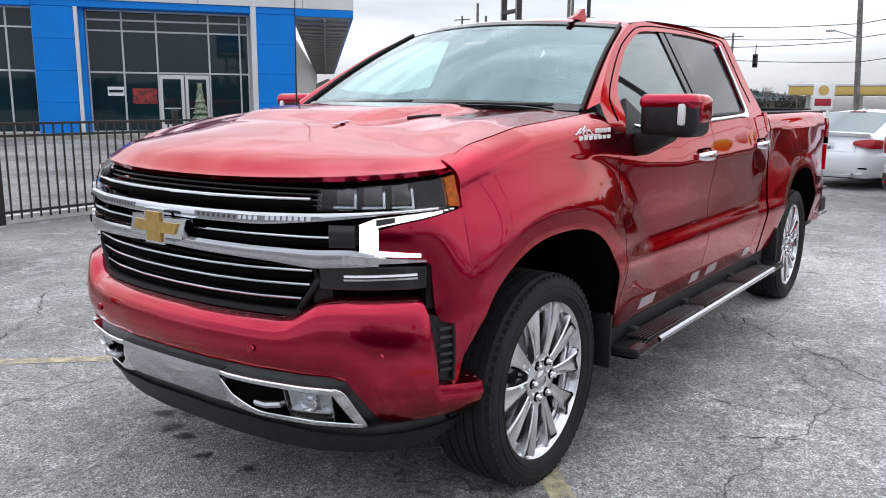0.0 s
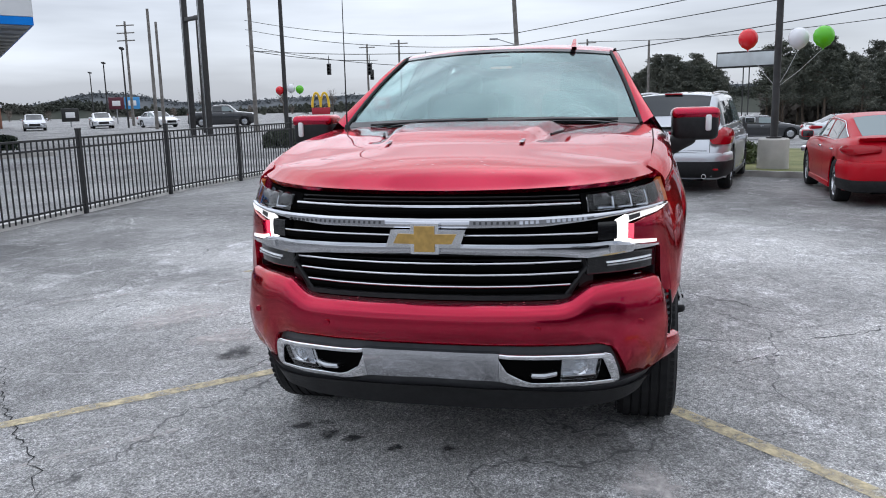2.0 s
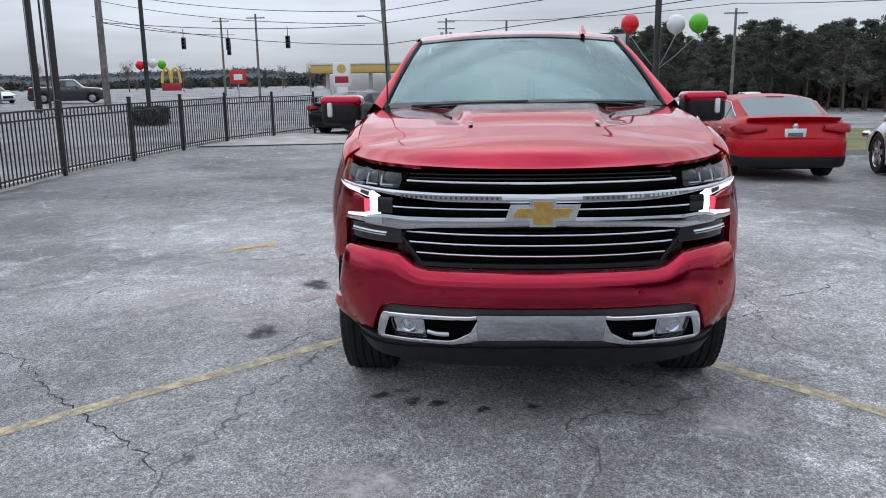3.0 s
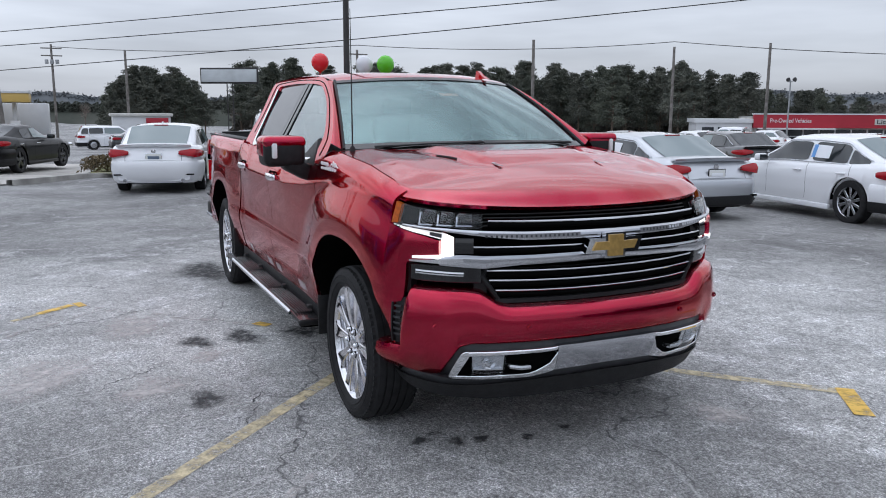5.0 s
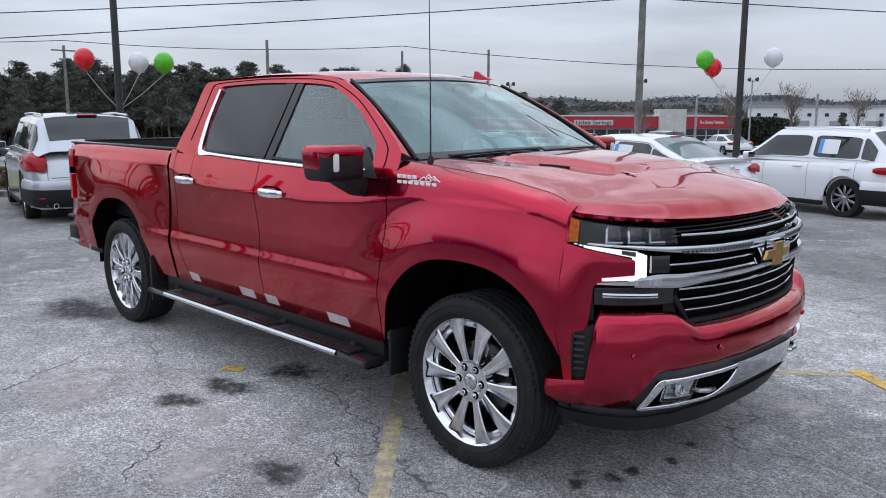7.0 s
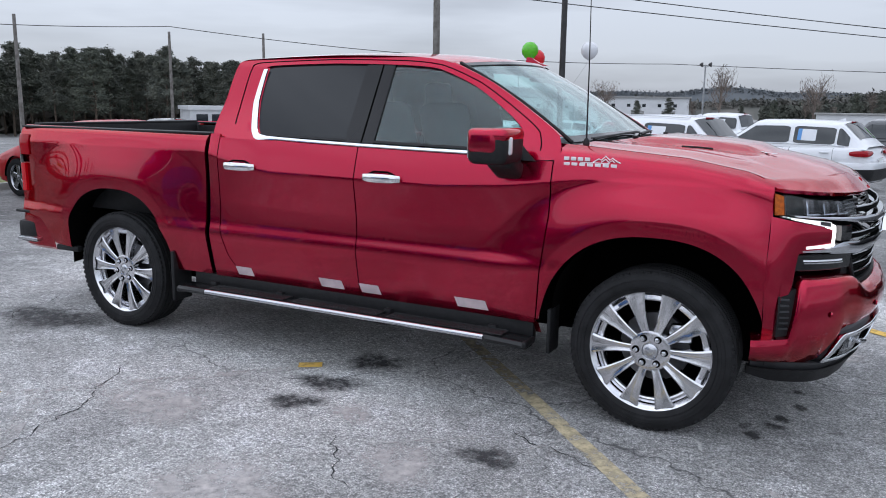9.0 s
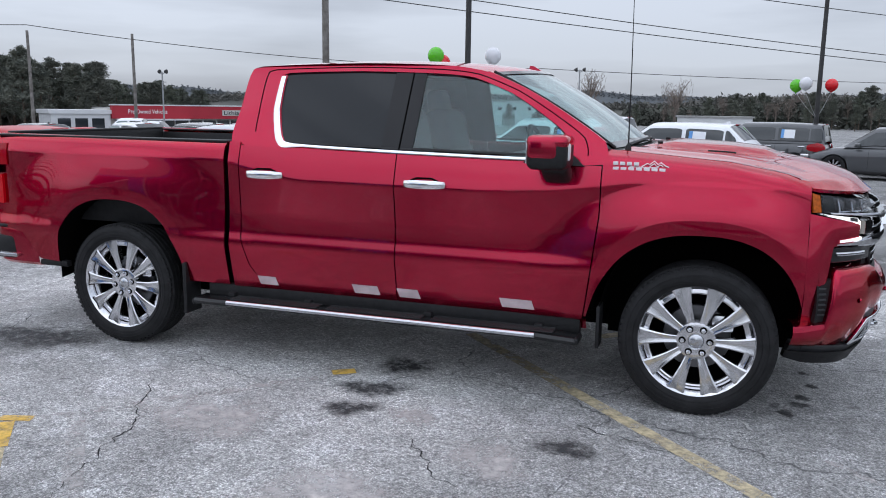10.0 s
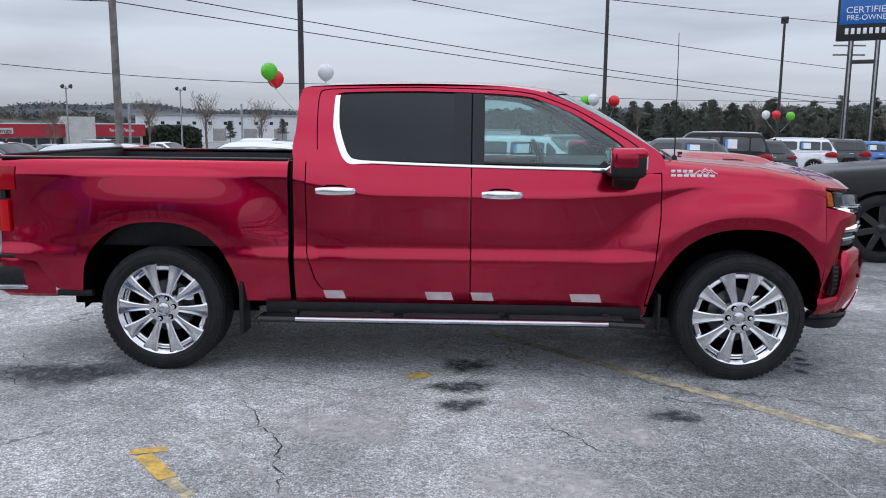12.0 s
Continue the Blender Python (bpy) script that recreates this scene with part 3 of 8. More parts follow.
def side_y(x, z):
    """Half width of the body: creased doors, and a broad shoulder that swells over each wheel."""
    zc, crest = lerp(x, *CREST_Z), lerp(x, *CREST_T)
    low = lerp(z, *LOW_T)
    if z > zc:
        off = crest - 0.26 * (z - zc) - 0.18 * (z - zc) ** 2
    else:
        off = low + (crest - low) * max(0.0, (z - 0.84) / (zc - 0.84)) ** 1.3
    y = lerp(x, *PLAN_T) + off
    for cx in (AXLE, -AXLE):
        dx, dz = abs(x - cx), max(0.0, z - ARCH_Z)
        d = (((dx / ARCH_W) ** ARCH_P + (dz / ARCH_H) ** ARCH_P) ** (1 / ARCH_P) - 1) * 0.54
        far = (dx / 1.02) ** 2.2 + (dz / 0.86) ** 2.2 if cx > 0 else (dx / 1.07) ** 3.0 + (dz / 0.93) ** 2.6
        if far < 1:
            inner, outer = max(0.0, d - 0.070), (1 - far ** 0.45) * 0.9
            k = inner / (inner + outer + 1e-6)
            swell = 0.014 + (0.044 if cx > 0 else 0.030) * ease((z - 0.52) / 0.46)
            y += swell * (1 - 0.55 * k - 0.45 * ease(k)) - 0.06 * max(0.0, 0.02 - d)
    return y


def body_panel(name, xa, xb, zbot, ztop, s, label="", roll=0.0, edge_a=None, edge_b=None, nv=64, dens=0.022):
    """A pressed side panel between two shut lines, with its edges turned in."""
    xs = set(span(xa, xb, max(4, int((xb - xa) / dens))))
    for cx in (AXLE, -AXLE):
        for k in range(0, 57):
            x = cx - (ARCH_W - 0.0002) * math.cos(math.pi * k / 56)
            if xa < x < xb:
                xs.add(x)
    xs = sorted(xs)
    xs = [x for i, x in enumerate(xs) if i == 0 or x - xs[i - 1] > 0.004]

    def fn(x, v):
        zb = max(zbot(x), arch_z(x))
        zt = ztop(x)
        z = zb + (zt - zb) * v
        y = side_y(x, z)
        if roll:
            h = (z - (zt - roll)) / roll
            if h > 0:
                y -= 0.75 * roll * h**2.4
        dx = 0.0
        k = (x - xa) / (xb - xa)
        if edge_a:
            dx += edge_a(z) * (1 - k)
        if edge_b:
            dx += edge_b(z) * k
        return V(x + dx, s * y, z)

    bm = grid(fn, xs, [i / nv for i in range(nv + 1)], flip=s > 0)
    ob = part(name, bm, RED, truck, label, 50)
    so = thicken(ob)
    so.thickness, so.offset = 0.018, -1.0
    return ob


def belt(x):
    return 1.350 + (0.14 - x) * 0.022


def fender_top(x):
    return lerp(x, [1.3, 1.45, 1.98, 2.25, 2.40], [1.415, 1.405, 1.362, 1.312, 1.262])


sill = lambda x: 0.47
front_edge = lambda z: lerp(z, [0.45, 0.75, 1.05, 1.4], [-0.075, -0.03, 0.0, 0.0])
for s in (1, -1):
    body_panel("front_fender", 1.337, 2.375, lambda x: 0.49 if x < 2 else 0.60, fender_top, s, roll=0.085, edge_a=front_edge)
    body_panel("front_door", 0.151, 1.330, sill, belt, s, edge_b=front_edge)
    body_panel("rear_door", -0.900, 0.144, sill, belt, s, edge_a=lambda z: lerp(z, [0.47, 0.62, 0.8, 1.4], [0.16, 0.05, 0.0, 0.0]))
    body_panel("cab_corner", -0.985, -0.907, sill, lambda x: 1.395, s, edge_b=lambda z: lerp(z, [0.47, 0.62, 0.8, 1.4], [0.16, 0.05, 0.0, 0.0]))
    body_panel("bed_side", -2.93, -1.02, lambda x: 0.475 if x > -2 else lerp(x, [-2.93, -2.68, -2.57, -2.36], [0.755, 0.72, 0.535, 0.52]), lambda x: 1.392 + 0.006 * (-x - 1), s, roll=0.05)
    # dark sill under the doors
    part("sill", grid(lambda x, v: V(x, s * (side_y(x, 0.47) - 0.006 - 0.05 * v), 0.474 - 0.07 * v), span(-0.97, 1.28, 12), [0, 0.5, 1], flip=s < 0), RED, truck)

# greenhouse
DLO = [(-0.645, 1.43), (-0.712, 1.60), (-0.722, 1.785), (-0.68, 1.822), (-0.2, 1.832), (0.30, 1.818), (0.53, 1.795), (0.77, 1.705), (0.96, 1.592), (1.10, 1.487), (1.125, 1.360), (0.85, 1.354), (0.14, 1.366), (-0.55, 1.388)]
CAB = [(-0.985, 1.385), (-0.995, 1.62), (-0.985, 1.81), (-0.91, 1.866), (-0.2, 1.885), (0.33, 1.872), (0.58, 1.838), (0.85, 1.738), (1.10, 1.60), (1.335, 1.45), (1.335, 1.332), (0.9, 1.333), (0.14, 1.348), (-0.6, 1.364)]


def glass_y(z):
    t = (z - 1.34) / 0.48
    return 0.964 - 0.268 * t - 0.012 * math.sin(math.pi * max(0, min(1, t)))


def spline(pts, sub, closed=True):
    out, n = [], len(pts)
    P = [np.array(p, float) for p in pts]
    for i in range(n if closed else n - 1):
        a, b, c, d = (P[(i + k) % n] if closed else P[min(max(i + k, 0), n - 1)] for k in (-1, 0, 1, 2))
        for j in range(sub):
            t = j / sub
            q = 0.5 * (2 * b + (c - a) * t + (2 * a - 5 * b + 4 * c - d) * t * t + (3 * b - a - 3 * c + d) * t**3)
            line = b + (c - b) * t
            out.append(tuple(0.6 * q + 0.4 * line))
    if not closed:
        out.append(tuple(P[-1]))
    return out


INNER, OUTER = spline(DLO, 7), spline(CAB, 7)


def clip_x(poly, x0, x1):
    """Keeps the part of a closed outline between two uprights."""
    for lim, keep in ((x0, lambda p: p[0] >= x0), (x1, lambda p: p[0] <= x1)):
        out = []
        for i, p in enumerate(poly):
            q = poly[(i + 1) % len(poly)]
            if keep(p):
                out.append(p)
            if keep(p) != keep(q):
                t = (lim - p[0]) / (q[0] - p[0])
                out.append((lim, p[1] + (q[1] - p[1]) * t))
        poly = out
    return poly


def roof_edge_z(x):
    top = [p for p in OUTER if p[1] > 1.79]
    top.sort()
    return lerp(x, [p[0] for p in top], [p[1] for p in top])


for s in (1, -1):
    n = len(INNER)

    def ring(i, v):
        a, b = OUTER[i % n], INNER[i % n]
        x, z = a[0] + (b[0] - a[0]) * v, a[1] + (b[1] - a[1]) * v
        return V(x, s * (glass_y(z) - (0.016 if v == 1 else 0)), z)

    part("cab_side_frame", grid(ring, list(range(n)), [0, 0.3, 0.7, 0.93, 1.0], flip=s > 0, close_u=True), RED, truck, deg=28)
    plate = lambda poly, inset, d: prism(poly, d, lambda a, b, k: V(a, s * (glass_y(b) - inset - k), b))
    part("rear_door_window", plate(clip_x(INNER, -0.9, 0.035), 0.014, 0.005), TINTED, truck, "dark tinted glass").visible_shadow = False
    part("front_door_window", plate(clip_x(INNER, 0.225, 1.2), 0.014, 0.005), SIDEGLASS, truck, "lightly tinted glass").visible_shadow = False
    # added dark plate that blocks bright reflections on the inside of the glass
    part("window_blocker", plate(clip_x(INNER, -0.9, 0.035), 0.024, 0.004), CAVITY, truck)
    seam = [tuple(0.52 * a + 0.48 * b for a, b in zip(OUTER[i], INNER[i])) for i in range(2, 69)]
    part("door_seam", tube([(x, s * (glass_y(z) + 0.0005), z) for x, z in seam], 0.0035, 5), CAVITY, truck)
    pillar = [(0.030, 1.362), (0.228, 1.360), (0.228, 1.826), (0.030, 1.831)]
    pl = part("door_pillar", plate(pillar, 0.006, 0.02), PILLAR_BLACK, truck, "gloss black pillar")
    part("pillar_gap", plate([(0.142, 1.35), (0.150, 1.35), (0.150, 1.83), (0.142, 1.83)], 0.003, 0.004), CAVITY, pl)
    # bright strip under and behind the glass
    strip = [p for p in INNER]
    i0 = min(range(n), key=lambda i: abs(strip[i][0] + 0.722) + abs(strip[i][1] - 1.80))
    i1 = min(range(n), key=lambda i: abs(strip[i][0] - 1.125) + abs(strip[i][1] - 1.362))
    run = [strip[(i0 - k) % n] for k in range((i0 - i1) % n + 1)]

    def bright(i, v):
        p = run[i]
        q = run[min(i + 1, len(run) - 1)], run[max(i - 1, 0)]
        d = np.array(q[0]) - np.array(q[1])
        d = d / (np.hypot(*d) + 1e-9)
        wide = 0.012 + 0.028 * ease((-0.50 - p[0]) / 0.16) * (1 - 0.40 * ease((p[1] - 1.55) / 0.25))
        nrm = np.array((d[1], -d[0]))
        if nrm[1] > 0 and p[0] > -0.5:
            nrm = -nrm
        if p[0] <= -0.5 and nrm[0] > 0 and p[1] > 1.45:
            nrm = -nrm
        x, z = p[0] + nrm[0] * wide * v, p[1] + nrm[1] * wide * v
        return V(x, s * (glass_y(z) + 0.006 * math.sin(math.pi * (0.15 + 0.7 * v))), z)

    ob = part("window_trim", grid(bright, list(range(len(run))), [0, 0.25, 0.5, 0.75, 1.0], flip=s > 0), CHROME, truck, "chrome window surround")
    so = thicken(ob)
    so.thickness, so.offset = 0.010, 0.0
    part("window_rubber", plate([(x, z) for x, z in [(-0.60, 1.392), (1.06, 1.362), (1.06, 1.374), (-0.62, 1.404)]], 0.004, 0.008), BLACK_PL, truck)


def ws(sv, t):
    """The windshield, sv across from -1 to 1, t from its foot to its top."""
    bot = V(1.50 - 0.125 * sv * sv, 0.835 * sv, 1.428 - 0.016 * sv * sv)
    top = V(0.80 - 0.17 * sv * sv, 0.655 * sv, 1.858 - 0.030 * sv * sv)
    p = bot.lerp(top, t)
    p += V(0.30, 0, 0.55) * 0.035 * math.sin(math.pi * t)
    return p


bm = grid(ws, span(-1, 1, 25), span(0, 1, 13), flip=False)
o = part("windshield", bm, WINDSHIELD, truck, "large raked windshield, sky reflected in it")
so = thicken(o)
so.thickness, so.offset = 0.006, -1.0
o.visible_shadow = False
frit = grid(lambda sv, t: ws(sv, t) + V(0.004, 0, 0.004), span(-1, 1, 25), [0, 0.03, 0.06], flip=True)
grid(lambda sv, t: ws(sv, t) + V(0.004, 0, 0.004), span(-1, 1, 25), [0.955, 0.98, 1.0], frit, flip=True)
part("windshield_band", frit, BLACK_GL, truck, "black printed band round the windshield")
for s in (1, -1):
    def pillar_a(t, v):
        a = ws(s, t)
        line = sorted([p for p in OUTER if p[0] > 0.45 and p[1] > 1.42], key=lambda p: p[0])
        xb = 1.335 + (0.60 - 1.335) * t
        zb = lerp(xb, [p[0] for p in line], [p[1] for p in line])
        b = V(xb, s * glass_y(zb), zb)
        p = a.lerp(b, v)
        return p + V(0.2, s * 0.6, 0.4) * 0.012 * math.sin(math.pi * v)

    part("windshield_pillar", grid(pillar_a, span(0, 1, 16), span(0, 1, 7), flip=s < 0), RED, truck, deg=60)
    part("pillar_seal", tube([ws(s * 0.995, t) + V(0.006, 0, 0.006) for t in span(0, 1, 14)], 0.009, 6), BLACK_PL, truck)


def roof(x, sv):
    t = (x + 0.99) / 1.79
    xf = x + (-0.17 * sv * sv) * max(0, (t - 0.4) / 0.6) ** 2
    ze = roof_edge_z(min(xf, 0.62))
    y = 0.655 + 0.022 * (1 - max(0, (t - 0.55) / 0.45) ** 2) if t > 0.55 else 0.677
    zc = lerp(x, [-0.99, -0.8, -0.3, 0.2, 0.5, 0.7, 0.8], [1.858, 1.902, 1.918, 1.914, 1.900, 1.878, 1.858])
    k = abs(sv) ** 3.2
    if t >= 0.999:
        return ws(sv, 1.0)
    return V(xf, y * sv, zc + (ze - zc) * k)


part("roof", grid(roof, span(-0.99, 0.80, 44), span(-1, 1, 29), flip=False), RED, truck, "red roof panel beaded with rain", deg=40)
# back of the cab
part("cab_back", grid(lambda z, sv: roof(-0.989, sv) if z > 1.8 else V(-0.99 - 0.006 * (1 - sv * sv), sv * (glass_y(z) if z > 1.36 else 0.955), z), [0.8, 1.2, 1.37, 1.45, 1.55, 1.7, 1.78, 1.9], span(-1, 1, 21)), RED, truck)
o = part("back_window", prism([(-0.62, 1.47), (0.62, 1.47), (0.56, 1.80), (-0.56, 1.80)], 0.006, lambda a, b, k: V(-1.0 - k, a, b)), TINTED, truck, "dark tinted glass")

# hood
FRONT_PTS = [(0, 0, 2.835), (0.2, 0.2, 2.828), (0.40, 0.40, 2.800), (0.60, 0.598, 2.742), (0.76, 0.752, 2.655), (0.88, 0.852, 2.560), (0.98, 0.915, 2.465), (1.08, 0.952, 2.370), (1.25, 0.985, 2.19)]
FU = [p[0] for p in FRONT_PTS]
FY = smooth_table(FU, [p[1] for p in FRONT_PTS], 0.06)
FX = smooth_table(FU, [p[2] for p in FRONT_PTS], 0.06)
LEAN_T = smooth_table([0.26, 0.34, 0.45, 0.55, 0.66, 0.80, 0.90, 1.05, 1.15, 1.22], [-0.16, -0.12, -0.045, -0.01, 0.0, -0.015, -0.01, 0.0, -0.02, -0.05], 0.05)


def fp(u, z, off=0.0):
    """A place on the truck's face: u across it along its plan curve, z up, off ahead of it."""
    a, sg = min(abs(u), 1.249), (1 if u >= 0 else -1)
    x, y = lerp(a, *FX), lerp(a, *FY)
    e = 0.01
    tx, ty = lerp(min(a + e, 1.25), *FX) - lerp(max(a - e, 0), *FX), lerp(min(a + e, 1.25), *FY) - lerp(max(a - e, 0), *FY)
    L = math.hypot(tx, ty)
    nx, ny = ty / L, -tx / L
    if a < e:
        nx, ny = 1.0, 0.0
    d = off + lerp(z, *LEAN_T)
    return V(x + nx * d, sg * (y + ny * d), z)


def face(name, us, lo, hi, off, thick, material, parent=None, label="", bevel=0.0, nz=3, deg=35, crown=0.0):
    """A plate that follows the truck's face, bulging by its crown."""
    lo_f = lo if callable(lo) else (lambda u: lo)
    hi_f = hi if callable(hi) else (lambda u: hi)
    of_f = off if callable(off) else (lambda u: off)
    bm = bmesh.new()
    F = [[bm.verts.new(fp(u, lo_f(abs(u)) + (hi_f(abs(u)) - lo_f(abs(u))) * j / nz, of_f(abs(u)) - crown * (2 * j / nz - 1) ** 2)) for j in range(nz + 1)] for u in us]
    B = [[bm.verts.new(fp(u, lo_f(abs(u)) + (hi_f(abs(u)) - lo_f(abs(u))) * j / nz, of_f(abs(u)) - thick)) for j in range(nz + 1)] for u in us]
    for i in range(len(us) - 1):
        for j in range(nz):
            bm.faces.new((F[i][j], F[i + 1][j], F[i + 1][j + 1], F[i][j + 1]))
            bm.faces.new((B[i][j], B[i][j + 1], B[i + 1][j + 1], B[i + 1][j]))
        bm.faces.new((F[i][0], B[i][0], B[i + 1][0], F[i + 1][0]))
        bm.faces.new((F[i][nz], F[i + 1][nz], B[i + 1][nz], B[i][nz]))
    for i in (0, len(us) - 1):
        for j in range(nz):
            q = (F[i][j], F[i][j + 1], B[i][j + 1], B[i][j])
            bm.faces.new(q if i == 0 else q[::-1])
    bmesh.ops.recalc_face_normals(bm, faces=bm.faces)
    ob = part(name, bm, material, parent or truck, label, deg)
    if bevel:
        bv = ob.modifiers.new("bevel", "BEVEL")
        bv.width, bv.segments, bv.limit_method = bevel, 2, "ANGLE"
    return ob


def both(u0, u1, n):
    return [(s, [s * u for u in span(u0, u1, n)]) for s in (1, -1)]


HOOD_C = ([0, 0.4, 0.67, 0.84, 0.93, 0.975, 1.0], [1.425, 1.405, 1.368, 1.322, 1.280, 1.235, 1.192])
HOOD_S = ([0, 0.45, 0.78, 0.92, 0.97, 1.0], [1.402, 1.366, 1.306, 1.266, 1.246, 1.226])
HC, HS = smooth_table(*HOOD_C, 0.05), smooth_table(*HOOD_S, 0.05)


def hood(t, sv):
    a = abs(sv)
    f = fp(sv * 1.035, 1.21, -0.030)
    xc = 1.535 - 0.115 * sv * sv
    x = xc + (f.x - xc) * t
    xe = min(x, 2.36)
    yb = sv * (side_y(xe, fender_top(xe)) - 0.75 * 0.085 - 0.006)
    y = yb + (f.y - yb) * max(0.0, (t - 0.72) / 0.28) ** 2
    zs = fender_top(xe) + 0.002 - 0.034 * max(0.0, (t - 0.93) / 0.07)
    z = lerp(t, *HC) + (zs - lerp(t, *HC)) * a**2.2
    fade = max(0.0, min(1.0, t / 0.12)) * max(0.0, min(1.0, (0.62 - t) / 0.08))
    edge = lambda w, soft: max(0.0, min(1.0, (w - a) / soft))
    ew = 0.50 - 0.16 * t
    z += 0.028 * fade * edge(ew, 0.035) - 0.008 * math.exp(-(((a - ew - 0.04) / 0.06) ** 2)) * fade
    z += 0.008 * math.exp(-(((a - 0.80) / 0.09) ** 2)) * max(0.0, min(1.0, (1 - t) / 0.3))
    return V(x, y, z)


o = part("hood", grid(hood, [1 - (1 - i / 44) ** 1.35 for i in range(45)], span(-1, 1, 61), flip=False), RED, truck, "sculpted red hood beaded with rain", 45)
so = thicken(o)
so.thickness, so.offset = 0.02, -1.0
# small bright hood side badges and dark slots
for s in (1, -1):
    c = hood(0.62, 0.36 * s)
    bm = bmesh.new()
    for k in range(3):
        box(bm, c + V(-0.034 + 0.034 * k, 0, 0.006 + 0.004 * (1 - k)), (0.029, 0.022, 0.004), 0.0015)
    part("hood_badge", bm, CHROME, truck, "small chrome lettering bars")
    part("hood_slot", tube([hood(0.30, 0.52 * s) + V(0, 0, 0.003), hood(0.37, 0.49 * s) + V(0, 0, 0.004), hood(0.42, 0.47 * s) + V(0, 0, 0.003)], 0.006, 6), BLACK_PL, truck)
    part("washer_nozzle", boxbm(hood(0.06, 0.42 * s) + V(0, 0, 0.006), (0.03, 0.03, 0.012), 0.004), BLACK_PL, truck)
# cowl and wipers
part("cowl", grid(lambda sv, v: V(1.365 + 0.02 + 0.16 * (1 - sv * sv) * 0.85 + 0.10 * v - 0.05, 0.84 * sv, 1.415 - 0.01 * v + 0.006 * (1 - sv * sv)), span(-1, 1, 17), [0, 0.5, 1.0], flip=False), BLACK_PL, truck, "black cowl grille")
for y0, y1 in ((-0.66, 0.02), (0.02, 0.70)):
    a, b = ws(y0 / 0.835, 0.0) + V(0.02, 0, 0.012), ws(y1 / 0.82, 0.022) + V(0.02, 0, 0.012)
    w = part("wiper", tube([a, a.lerp(b, 0.5) + V(0.004, 0, 0.006), b], 0.0055, 6), BLACK_PL, truck)
    part("wiper_blade", tube([a + V(-0.012, 0, 0.004), b + V(-0.014, 0, 0.004)], 0.0045, 6), BLACK_PL, w)

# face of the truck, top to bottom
# flat near-black sheet that stands for the shade behind the grille
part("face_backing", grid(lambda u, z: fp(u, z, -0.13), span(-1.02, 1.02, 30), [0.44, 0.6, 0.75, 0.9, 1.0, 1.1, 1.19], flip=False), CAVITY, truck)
U = lambda w, n: span(-w, w, n)
zu_lo = lambda u: lerp(u, [0, 0.45, 0.66, 0.85, 1.04], [1.066, 1.070, 1.090, 1.112, 1.126])
zu_hi = lambda u: lerp(u, [0, 0.45, 0.66, 0.85, 1.04], [1.103, 1.106, 1.112, 1.121, 1.133])
upper = face("upper_grille_bar", U(0.97, 45), zu_lo, zu_hi, 0.012, 0.05, BAR_CHROME, label="wide chrome grille bar", nz=8, crown=0.004)
zl_lo = lambda u: lerp(u, [0, 0.45, 0.62, 0.80, 0.94], [0.968, 0.955, 0.940, 0.950, 0.958])
zl_hi = lambda u: lerp(u, [0, 0.45, 0.62, 0.72, 0.80, 0.94], [1.006, 1.000, 0.998, 1.002, 0.985, 0.972])
lower = face("lower_grille_bar", U(0.80, 45), zl_lo, zl_hi, 0.014, 0.05, BAR_CHROME, label="wide chrome grille bar", nz=8, crown=0.005)
# dark insets in the upper bar with hatching and lettering bars
for s in (1, -1):
    face("bar_inset", [s * u for u in span(0.17, 0.64, 16)], lambda u: zu_lo(u) + 0.010, lambda u: zu_hi(u) - 0.009, 0.0135, 0.004, ALU_DARK, upper, "dark grooved inset")
for k in range(13):
    if k != 4:
        face("bar_letter", [0.36 + 0.020 * k, 0.373 + 0.020 * k], 1.081 + 0.0007 * k, 1.094 + 0.0006 * k, 0.0150, 0.004, BAR_CHROME, upper)
for k in range(20):
    for s in (1, -1):
        if s < 0 or k < 8:
            face("bar_notch", [s * (0.185 + 0.022 * k), s * (0.194 + 0.022 * k)], 1.081, 1.092, 0.0145, 0.004, GREY_PL, upper)
mesh_bm = bmesh.new()
for zz in span(1.125, 1.175, 4):
    tube([fp(u, zz, -0.06) for u in U(0.62, 25)], 0.004, 5, mesh_bm)
part("upper_mesh", mesh_bm, BLACK_PL, truck, "black horizontal grille mesh")
for zz, w, r in ((1.146, 0.60, 0.0052),):
    part("grille_bar", tube([fp(u, zz + 0.006 * (u / 0.6) ** 2, -0.012) for u in U(w, 31)], r, 8), BAR_CHROME, truck, "slim satin chrome bar")
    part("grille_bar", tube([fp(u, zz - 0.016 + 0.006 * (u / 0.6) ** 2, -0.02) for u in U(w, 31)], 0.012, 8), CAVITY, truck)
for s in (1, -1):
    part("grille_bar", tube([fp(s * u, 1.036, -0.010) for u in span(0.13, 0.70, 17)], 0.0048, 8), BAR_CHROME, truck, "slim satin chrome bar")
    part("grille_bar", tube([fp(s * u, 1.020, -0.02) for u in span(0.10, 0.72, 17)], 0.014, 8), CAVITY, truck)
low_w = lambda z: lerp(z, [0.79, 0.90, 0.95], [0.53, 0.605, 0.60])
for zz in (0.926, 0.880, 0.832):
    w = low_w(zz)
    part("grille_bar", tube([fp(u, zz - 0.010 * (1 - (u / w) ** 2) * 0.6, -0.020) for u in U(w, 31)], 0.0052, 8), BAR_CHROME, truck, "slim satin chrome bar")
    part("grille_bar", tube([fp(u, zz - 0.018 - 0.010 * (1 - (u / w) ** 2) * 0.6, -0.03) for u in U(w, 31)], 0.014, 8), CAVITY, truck)
